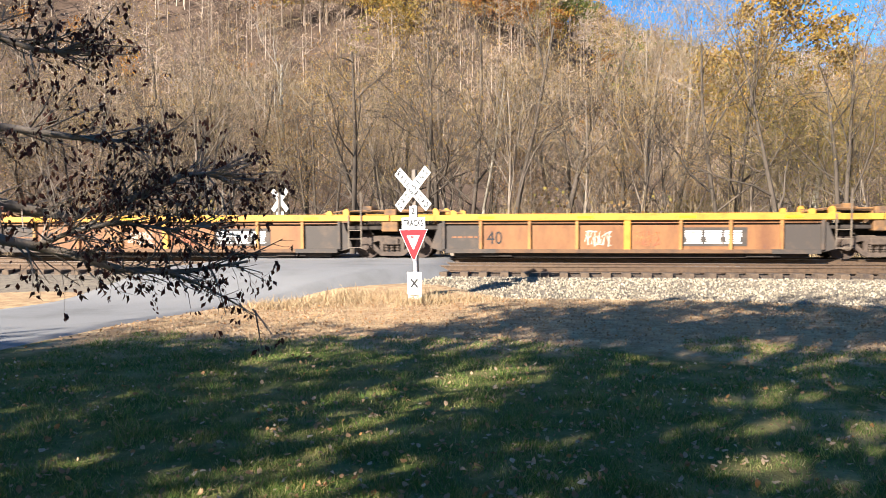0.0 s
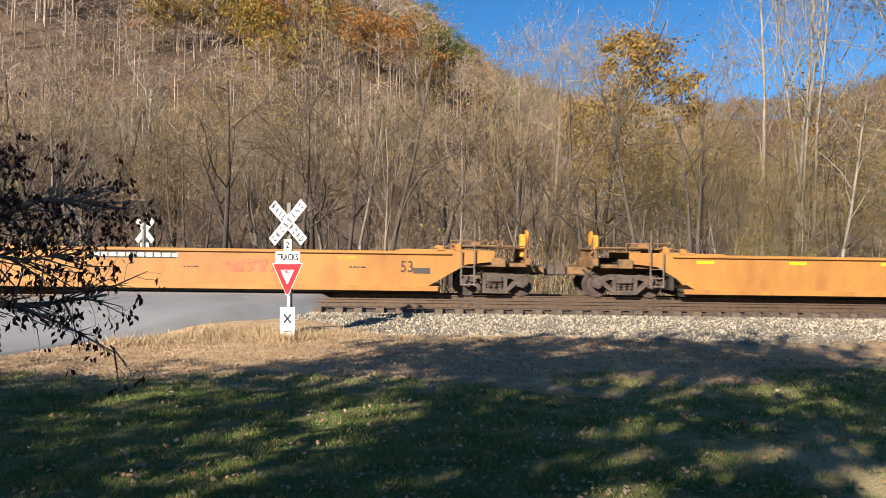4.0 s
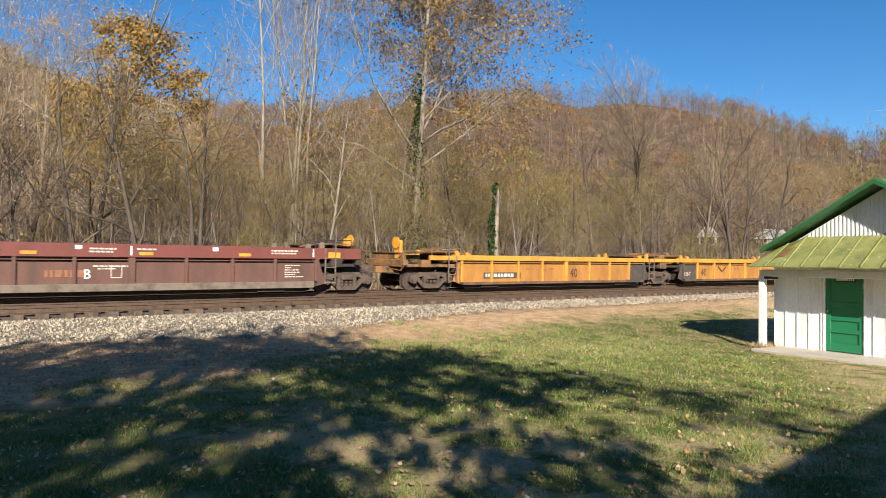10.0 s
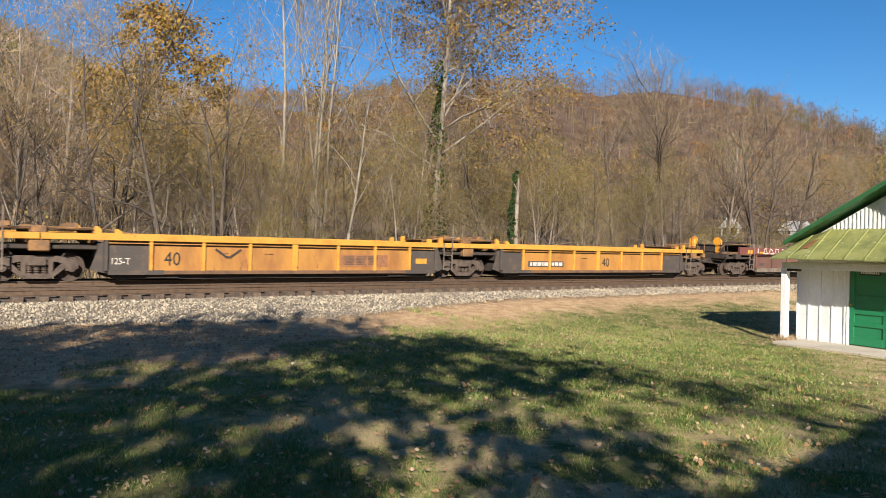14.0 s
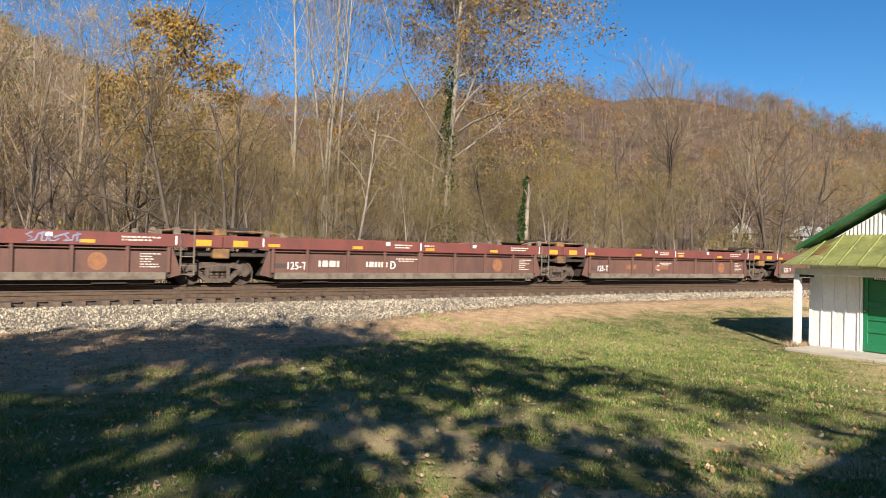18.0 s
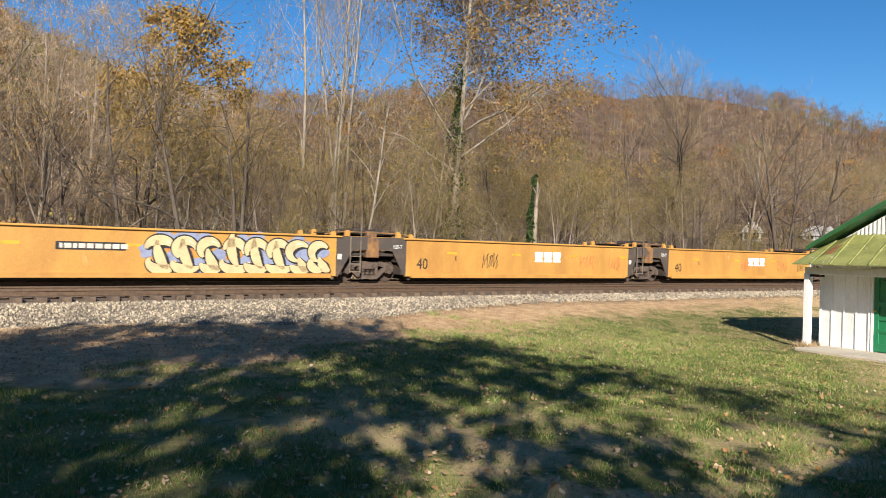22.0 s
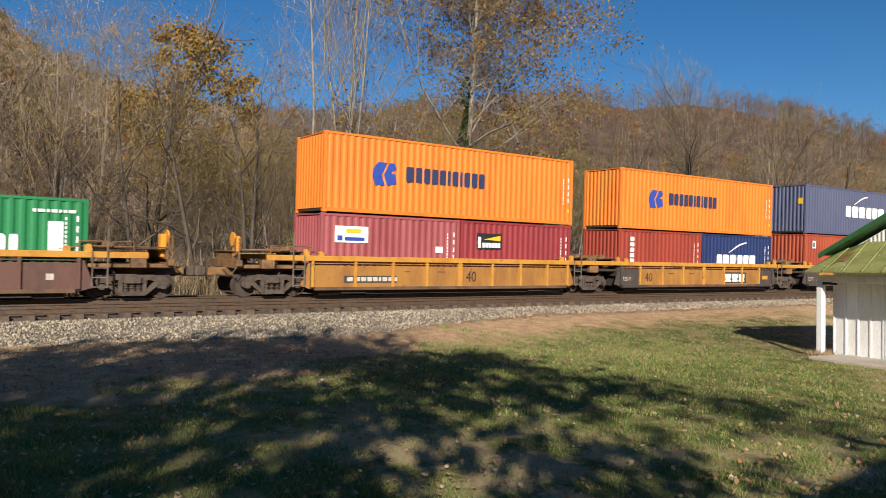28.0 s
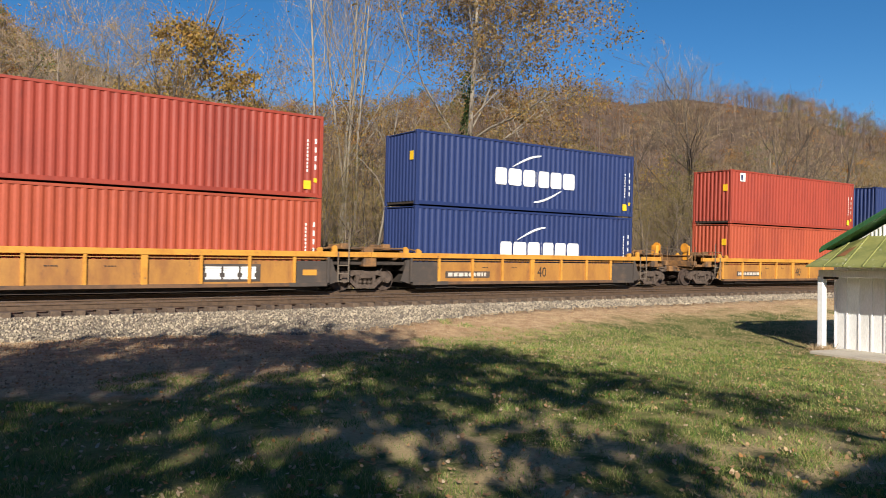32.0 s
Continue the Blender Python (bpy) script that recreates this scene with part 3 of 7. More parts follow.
def well_car(k, look_, label, left_end, right_end, black=(1, 1), tall=0, width=None):
    """One unit of a well car from its left joint (x = 0) to its right. left_end, right_end: it ends in a coupler there."""
    L = JOINTS[k + 1] - JOINTS[k]
    chord, panel = (M[n] for n in LOOKS["long" if L > 21 else look_])
    car = thing("well_car", label, "rail car", "cars of the train")
    if left_end and right_end:
        a = 3.6 if L > 21 else 3.7
        b = L - a
        tl, tr = 2.15, L - 2.15
    elif left_end:
        a, b, tl, tr = L - 1.35 - 12.6, L - 1.35, L - 15.25, None
    elif right_end:
        a, b, tl, tr = 1.3, 14.2, None, 15.7
    else:
        a, b, tl, tr = 1.3, L - 1.35, None, None
    car["span"] = (a, b)
    posts = [a + (b - a) * f for f in (0.135, 0.26, 0.38, 0.505, 0.635, 0.755, 0.875)]
    if look_ != "smooth":
        a, b = a + (0.45 if not left_end else 0), b - (0.35 if not right_end else 0)
    posts = [a + 0.02] + posts + [b - 0.02]
    top, cb, pt, pb, bot = {"maroon": (1.67, 1.27, 1.12, 0.47, 0.24), "smooth": (1.70, 1.58, 1.58, 0.30, 0.24)}.get(look_, (1.46, 1.27, 1.12, 0.36, 0.24))
    Y = 1.46
    for sy in (-1, 1):
        y0, y1 = (-Y, -Y + 0.16) if sy < 0 else (Y - 0.16, Y)
        yp0, yp1 = (-Y + 0.10, -Y + 0.13) if sy < 0 else (Y - 0.13, Y - 0.10)
        if look_ == "smooth":
            xl, xr = tl - 0.05 if left_end else 0.03, tr + 0.05 if right_end else L - 0.03
            foot_l = [(a - 0.05, 0.24), (a - 0.7, 0.86), (xl, 0.94)] if left_end else [(a + 0.1, 0.24), (a - 0.45, 1.18), (xl, 1.22)]
            foot_r = [(xr, 0.94), (b + 0.7, 0.86), (b + 0.05, 0.24)] if right_end else [(xr, 1.22), (b + 0.45, 1.18), (b - 0.1, 0.24)]
            slope = [(xl, top), (xr, top)] + foot_r + foot_l
            if L > 21:
                slope = [(a - 1.4, 1.5), (a + 1.6, 1.5), (a + 1.9, 1.42), (b - 1.9, 1.42), (b - 1.6, 1.5), (b + 1.4, 1.5), (b + 1.4, 1.15), (b + 0.5, 1.05), (b - 0.9, 0.24), (a + 0.9, 0.24), (a - 0.5, 1.05), (a - 1.4, 1.15)]
            part("side_wall", Shape().plate(slope, yp0 - 0.02, yp1), panel, car)
            tz = 1.42 if L > 21 else top
            part("top_chord", Shape().box(a, b, min(y0, y1 - 0.05), y1, tz - 0.06, tz, 0.01), chord, car)
            part("bottom_chord", Shape().box(a + 0.4, b - 0.4, y0, y1, 0.18, 0.34, 0.01), chord, car)
            continue
        part("top_chord", Shape().box(tl - 0.35 if left_end else 0.03, tr + 0.35 if right_end else L - 0.03, y0, y1, cb, top, 0.012), chord, car)
        # added dark plate that gives the slot under the chord its shade
        yw = -Y + 0.30 if sy < 0 else Y - 0.33
        part("inner_web", Shape().box(a, b, yw, yw + 0.03, 0.95, top - 0.05), M["sill"], car)
        for on, x, way in ((black[0], a, -1), (black[1], b, 1)):
            part("gusset", Shape().plate([(x, 1.2), (x + way * 0.12, 1.2), (x + way * 0.42, 0.40), (x, 0.28)][::-way], yp0 + 0.002, yp1 - 0.002), M["black"] if on and look_ != "maroon" else panel, car)
        part("bottom_chord", Shape().box(a + 0.1, b - 0.1, y0, y1, bot, pb, 0.012), M["greyrail"] if look_ == "maroon" else M["sill"], car)
        for on, x0, x1 in ((black[0], a + 0.08, a + 1.7), (black[1], b - 1.5, b - 0.08)):
            if on and look_ != "maroon":
                part("sill_cover", Shape().box(x0, x1, y0 - 0.004, y1 + 0.004, bot - 0.003, pb + 0.01), M["black"], car, "black painted sill end")
        # panels between the ribs
        for i in range(8):
            dark = (i == 0 and black[0]) or (i == 7 and black[1])
            part("side_panel", Shape().box(posts[i], posts[i + 1], yp0, yp1, pb, pt), M["black"] if dark and look_ != "maroon" else panel, car)
        for i, x in enumerate(posts):
            w = 0.10 if i == 4 else 0.05
            part("rib", Shape().box(x - w, x + w, y0 + 0.02, y1 - 0.02, pb - 0.01, cb + 0.01, 0.01), M["black"] if look_ != "maroon" and ((i == 0 and black[0]) or (i == 8 and black[1])) else chord if look_ == "yellow" or (i == 4 and look_ != "maroon") else M["rib_o"] if look_ == "rusty" else panel, car)
        part("slot_bar", Shape().box(a, b, y0 + 0.06, y0 + 0.09, 1.18, 1.21), panel, car)
    part("well_floor", Shape().box(a + 0.3, b - 0.3, -1.3, 1.3, 0.26, 0.34).box(a + 1.2, a + 2.2, -1.3, 1.3, 0.12, 0.28).box(b - 2.2, b - 1.2, -1.3, 1.3, 0.12, 0.28), M["under"], car)
    # dark block that stands for the shaded strip between car and rail
    part("underframe", Shape().box(a + 0.35, b - 0.35, -1.22, 1.22, 0.09, 0.25), M["under"], car)
    for x in (a, b):
        part("bulkhead", Shape().box(x - 0.06, x + 0.06, -1.36, 1.36, 0.3, 1.2), M["under"], car)
    gear = M["under"] if look_ in ("maroon", "smooth") and L < 21 else M["gear"]
    up = 1.5 if L > 21 else top
    guide = M["greyrail"] if look_ == "maroon" else chord
    end_gear(car, a, -1, gear, left_end, a - 1.0 if left_end else a - 0.05, up, guide)
    end_gear(car, b, 1, gear, right_end, L - b - 1.0 if right_end else L - b - 0.05, up, guide)
    for x in ((0.0,) if not left_end else ()) + tuple(v for v in (tl, tr) if v is not None):
        truck(car, x)
    if not right_end and k == len(JOINTS) - 2:
        truck(car, L)
    return car


CARS = {}
CONS = ([("rusty", 1, 1)] * 3 + [("rusty", 1, 0)] + [("smooth", 0, 0)] * 2 + [("maroon", 0, 0)] * 5 + [("yellow", 0, 1)] + [("yellow", 1, 1)] * 4 + [("maroon", 0, 0)] * 5 + [("smooth", 0, 0)] * 5
        + [("dark", 0, 0)] + [("yellow", 0, 0)] + [("yellow", 1, 1)] * 4 + [("yellow", 0, 0), ("yellow", 1, 1)])
LEFT = {4, 5, 6, 11, 16, 21, 26, 27, 32}
RIGHT = {3, 4, 5, 10, 15, 20, 25, 26, 31}
NAMES = {"rusty": "yellow-edged well car with rust-brown ribbed side panels, empty", "maroon": "brown well car with a maroon top chord and grey sill, empty", "yellow": "yellow ribbed well car",
         "smooth": "smooth-sided yellow well car, empty", "dark": "brown ribbed well car, yellow top edge, loaded with containers"}
for k, (lk, b0, b1) in enumerate(CONS):
    lab = NAMES[lk]
    if k in (4, 5):
        lab = "long smooth-sided yellow well car with sloped ends, empty"
    elif lk == "yellow":
        lab += ", loaded with containers" if k > 26 else ", empty"
    CARS[k] = well_car(k, lk, lab, k in LEFT, k in RIGHT, (b0, b1))
    CARS[k]["unit"] = k

# ---- containers ----
def container(name_label, length, high, base, group="containers on the train"):
    ob = thing("shipping_container", name_label, "container", group)
    W = 2.438
    key = base.name
    def side():
        sh = Shape()
        x, v, f = 0.12, [], []
        pitch = 0.278
        n = int((length - 0.3) / pitch)
        pitch = (length - 0.24) / n
        pts = []
        for i in range(n):
            for u, dep in ((0.0, 0.036), (0.25, 0.036), (0.5, 0.0), (0.75, 0.0)):
                pts.append((0.12 + (i + u) * pitch, dep))
        pts.append((length - 0.12, 0.036))
        for x, dep in pts:
            v += [(x, dep, 0.16), (x, dep, high - 0.10)]
        f = [(2 * i, 2 * i + 2, 2 * i + 3, 2 * i + 1) for i in range(len(pts) - 1)]
        return sh.add(v, f).mesh("side_wall", base)
    def end():
        sh, v = Shape(), []
        n = 9
        pts = []
        for i in range(n):
            for u, dep in ((0.0, 0.04), (0.3, 0.04), (0.5, 0.0), (0.8, 0.0)):
                pts.append((-W / 2 + 0.12 + (i + u) * (W - 0.24) / n, dep))
        pts.append((W / 2 - 0.12, 0.04))
        for y, dep in pts:
            v += [(dep, y, 0.16), (dep, y, high - 0.10)]
        return sh.add(v, [(2 * i + 2, 2 * i, 2 * i + 1, 2 * i + 3) for i in range(len(pts) - 1)]).mesh("end_wall", base)
    sm = once(("cs", length, high, key), side)
    part("side_wall", sm, None, ob, at=pose(0, -W / 2 + 0.006, 0))
    part("side_wall", sm, None, ob, at=pose(length, W / 2 - 0.006, 0, 0, 0, 180))
    em = once(("ce", high, key), end)
    part("end_wall", em, None, ob, at=pose(0.01, 0, 0))
    part("end_wall", em, None, ob, at=pose(length - 0.01, 0, 0, 0, 0, 180))
    part("roof", once(("cr", length, high, key), lambda: Shape().box(0.05, length - 0.05, -W / 2 + 0.05, W / 2 - 0.05, high - 0.06, high - 0.02).mesh("roof", base)), None, ob)
    part("floor", once(("cf", length, key), lambda: Shape().box(0.05, length - 0.05, -W / 2 + 0.05, W / 2 - 0.05, 0.06, 0.16).mesh("floor", M["under"])), None, ob)
    post = once(("cp", high, key), lambda: Shape().box(-0.06, 0.06, -0.06, 0.06, 0.1, high - 0.1, 0.01).mesh("corner_post", base))
    cast = once(("cc",key), lambda: Shape().box(-0.089, 0.089, -0.081, 0.081, 0, 0.118, 0.012).mesh("corner_casting", base))
    for x in (0.065, length - 0.065):
        for y in (-W / 2 + 0.062, W / 2 - 0.062):
            part("corner_post", post, None, ob, at=pose(x, y, 0))
            for z in (0, high - 0.118):
                part("corner_casting", cast, None, ob, at=pose(0.089 if x < 1 else length - 0.089, (-1 if y < 0 else 1) * (W / 2 - 0.081), z))
    for y in (-1, 1):
        yy = y * (W / 2 - 0.03)
        part("bottom_rail", once(("cb", length, key), lambda: Shape().box(0.15, length - 0.15, -0.03, 0.03, 0.03, 0.17, 0.008).mesh("bottom_rail", base)), None, ob, at=pose(0, yy, 0))
        part("top_rail", once(("ct", length, key), lambda: Shape().box(0.15, length - 0.15, -0.03, 0.03, -0.10, -0.01, 0.008).mesh("top_rail", base)), None, ob, at=pose(0, yy, high))
    return ob


def box_paint(name, base, other):
    return paint(name, base, other, 0.55, 0, 0.7, 25, mix=0.5, streak=3.5, third=tuple(c * 0.55 + 0.01 for c in base), third_at=0.66, spec=0.35)


M["c_orange"] = box_paint("orange_box_paint", (0.72, 0.20, 0.025), (0.62, 0.16, 0.02))
M["c_maroon"] = box_paint("maroon_box_paint", (0.27, 0.035, 0.04), (0.21, 0.03, 0.035))
M["c_pink"] = box_paint("faded_red_box_paint", (0.33, 0.085, 0.09), (0.27, 0.06, 0.065))
M["c_red"] = box_paint("red_box_paint", (0.29, 0.045, 0.027), (0.23, 0.036, 0.024))
M["c_rust"] = box_paint("orange_red_box_paint", (0.34, 0.066, 0.031), (0.27, 0.05, 0.027))
M["c_navy"] = box_paint("navy_box_paint", (0.016, 0.032, 0.115), (0.013, 0.026, 0.095))
M["c_slate"] = box_paint("slate_blue_box_paint", (0.085, 0.098, 0.165), (0.07, 0.082, 0.145))
M["c_green"] = box_paint("green_box_paint", (0.02, 0.20, 0.07), (0.016, 0.16, 0.055))
HC, STD, F40, F20 = 2.896, 2.591, 12.192, 6.058
BOXES = []


def load(k, x, z, label, length, high, mat):
    ob = container(label, length, high, M[mat])
    BOXES.append((ob, k, x, z))
    return ob


B26 = [load(26, 4.0, 0.40, "orange-red shipping container with white upright mark", F20, STD, "c_rust"), load(26, 10.12, 0.40, "green shipping container with white block marks, in a well car", F20, STD, "c_green")]
B27 = [load(27, 4.05, 0.40, "faded red shipping container with a pale label, in a well car", F20, STD, "c_pink"), load(27, 10.17, 0.40, "dark maroon shipping container with black and yellow label", F20, STD, "c_maroon"),
       load(27, 4.1, 3.02, "bright orange shipping container stacked on two red ones", F40, HC, "c_orange")]
B28 = [load(28, 1.75, 0.40, "dark red shipping container with white upright mark", F20, STD, "c_red"), load(28, 7.87, 0.40, "navy shipping container with a white swoosh, in a well car", F20, STD, "c_navy"),
       load(28, 1.75, 3.02, "bright orange shipping container stacked on a red and a navy one", F40, HC, "c_orange")]
B29 = [load(29, 1.75, 0.40, "red shipping container in a well car", F40, HC, "c_rust"), load(29, 1.75, 3.32, "faded slate-blue shipping container with white marks, stacked on a red one", F40, HC, "c_slate")]
B30 = [load(30, 1.75, 0.40, "orange-red shipping container in a well car", F40, HC, "c_rust"), load(30, 1.75, 3.32, "red shipping container stacked on another", F40, HC, "c_red")]
B31 = [load(31, 2.0, 0.40, "navy shipping container with white marks, in a well car", F40, HC, "c_navy"), load(31, 2.0, 3.32, "navy shipping container with a white swoosh, stacked on another", F40, HC, "c_navy")]
B32 = [load(32, 4.1, 0.40, "orange-red shipping container in a well car", F40, HC, "c_rust"), load(32, 4.1, 3.32, "red shipping container stacked on another", F40, HC, "c_red")]
B33 = [load(33, 1.75, 0.40, "blue shipping container in a well car", F40, HC, "c_navy"), load(33, 1.75, 3.32, "blue shipping container stacked on another", F40, HC, "c_navy")]


def motions():
    """The train runs to the left; its wheels turn while they pass."""
    times = [i * 1.0 for i in range(33)]
    poses = {}
    for k, car in CARS.items():
        poses[k] = [(t, unit_pose(k, t)) for t in times]
        walk(car, poses[k])
    for ob, k, x, z in BOXES:
        off = pose(x, 0, z)
        walk(ob, [(t, m @ off) for t, m in poses[k]])
    for w, q in WHEELS:
        k = w.parent.parent["unit"]
        turn = lambda t: -math.degrees((run(t) - run(0)) / 0.43)
        # the stretch of time in which this car is between the ends of the line in sight
        t0 = max(0.0, (JOINTS[k] - 75) / 15.5)
        t1 = min(32.0, (JOINTS[k + 1] + 25) / 15.0)
        rows, t = [], t0
        while t < t1:
            rows.append(t)
            t += 1 / 30
        rows = [r for r in rows] + [t1]
        if t0 > 0.1:
            rows = [0.0] + rows
        if t1 < 31.9:
            rows = rows + [32.0]
        walk(w, [(r, pose(q, 0, 0.43, 0, -turn(min(max(r, t0), t1)), 0)) for r in rows])


# ---- markings on the cars and containers ----
M["dim"] = paint("rust_stained_marking", (0.27, 0.115, 0.05), (0.17, 0.075, 0.04), 0.7, 0, 6, 40, mix=0.6, bump=0)
M["cream"] = paint("cream_spray_paint", (0.52, 0.40, 0.22), (0.42, 0.32, 0.18), 0.6, 0, 3, 40, mix=0.4, bump=0)
M["bluegrey"] = paint("grey_blue_spray_paint", (0.22, 0.25, 0.36), (0.16, 0.19, 0.30), 0.6, 0, 3, 40, mix=0.4, bump=0)
M["markblue"] = paint("blue_logo_paint", (0.03, 0.07, 0.36), (0.025, 0.06, 0.30), 0.5, 0, 3, 40, mix=0.3, bump=0)
M["marknavy"] = paint("dark_blue_marking", (0.03, 0.04, 0.10), (0.025, 0.03, 0.08), 0.5, 0, 3, 40, mix=0.3, bump=0)
M["sticker"] = paint("yellow_sticker", (0.80, 0.50, 0.02), (0.7, 0.42, 0.02), 0.5, 0, 3, 40, mix=0.3, bump=0)
M["redfade"] = paint("faded_red_marking", (0.42, 0.10, 0.05), (0.45, 0.20, 0.06), 0.6, 0, 3, 40, mix=0.6, bump=0)


def flat(parent, mat, y, boxes, name="marking", label=""):
    """Thin painted rectangles (x0, x1, z0, z1) on a side."""
    if name not in ("stencil", "number_bar", "code_bar"):
        for x0, x1, z0, z1 in boxes:
            o = part(name, Shape().box(x0, x1, y - 0.003, y, z0, z1), M[mat], parent, label)
        return o
    sh = Shape()
    for x0, x1, z0, z1 in boxes:
        sh.box(x0, x1, y - 0.003, y, z0, z1)
    return tagged(part(name, sh, M[mat], parent, label), kind="stuff")


def ribbon(parent, mat, y, lines, w, name="scribble", taper=False):
    """Painted strokes through (x, z) points, each one unbroken strip; taper thins both ends."""
    sh = Shape()
    for pts in lines:
        v, n = [], len(pts)
        for i, (x, z) in enumerate(pts):
            (xa, za), (xb, zb) = pts[max(i - 1, 0)], pts[min(i + 1, n - 1)]
            l = math.hypot(xb - xa, zb - za) or 1
            h = w / 2 * ((0.25 + 0.95 * math.sin(math.pi * (i + 0.5) / n)) if taper else 1)
            nx, nz = -(zb - za) / l * h, (xb - xa) / l * h
            v += [(x - nx, y, z - nz), (x + nx, y, z + nz)]
        sh.add(v, [(2 * i, 2 * i + 2, 2 * i + 3, 2 * i + 1) for i in range(n - 1)])
    return tagged(part(name, sh, M[mat], parent), kind="stuff")


def blob(cx, cz, rx, rz, rng, n=18, rough=0.18):
    ph = [rng.uniform(0, 6.28) for _ in range(3)]
    return [(cx + rx * math.cos(a) * (1 + rough * math.sin(3 * a + ph[0]) + rough * 0.6 * math.sin(5 * a + ph[1])), cz + rz * math.sin(a) * (1 + rough * math.sin(2 * a + ph[2]))) for a in (2 * math.pi * i / n for i in range(n))]


def scrawl(rng, x0, x1, z0, z1, n):
    """A hand-drawn tag of n joined, uneven letters from x0 to x1."""
    pts, w, h = [], (x1 - x0) / n, z1 - z0
    for i in range(n):
        x = x0 + i * w
        for fx, fz in rng.choice((((0.0, 0.1), (0.25, 0.95), (0.5, 0.15), (0.35, 0.5), (0.8, 0.5)), ((0.1, 0.9), (0.05, 0.1), (0.5, 0.0), (0.8, 0.35), (0.3, 0.55)), ((0.1, 0.8), (0.8, 1.0), (0.45, 0.95), (0.4, 0.0), (0.7, 0.1)), ((0.7, 0.9), (0.15, 0.8), (0.65, 0.4), (0.1, 0.05), (0.9, 0.2)))):
            pts.append((x + w * (fx + rng.uniform(-0.08, 0.08)), z0 + h * (fz + rng.uniform(-0.12, 0.12))))
    return pts


def words(rng, x, z, h, n, long=0.09):
    """Bars for a line of small unreadable writing."""
    out = []
    for i in range(n):
        w = rng.uniform(0.5, 1.6) * long
        out.append((x, x + w, z, z + h))
        x += w + long * 0.35
    return out


def blocks(parent, mat, y, x, z, h, widths, gap=0.12, name="wordmark_block"):
    """A brand's name as a row of plain blocks."""
    for w in widths:
        part(name, Shape().plate([(x + 0.12 * w * h, z), (x + w * h * 0.92, z), (x + w * h, z + 0.1 * h), (x + w * h, z + h * 0.9), (x + w * h * 0.9, z + h), (x + 0.1 * w * h, z + h), (x, z + h * 0.85), (x, z + 0.12 * h)][::-1], y - 0.003, y), M[mat], parent)
        x += (w + gap) * h


def stripes(parent, mat, y, x, z, w, h, back=None, fill=0.78):
    """The car owner's striped three-part mark."""
    if back:
        flat(parent, back, y + 0.001, [(x - 0.1, x + w + 0.1, z - 0.08, z + h + 0.08)], "mark_ground")
    u = w / 3
    for i in range(3):
        sh = Shape()
        for k in range(6):
            za, zb = z + h * k / 6, z + h * (k + fill) / 6
            inset = (0.10 if k in (1, 2) else 0.02) * u
            sh.box(x + i * u + inset, x + (i + 0.92) * u - inset, y - 0.004, y - 0.001, za, zb)
        tagged(part("mark_block", sh, M[mat], parent), kind="stuff")


def say(parent, body, size, mat, x, z, y, squeeze=0.85):
    return part("lettering", lettering(body, size, M[mat]), None, parent, at=pose(x, y, z) @ Matrix.Diagonal((squeeze, 1, 1, 1)))


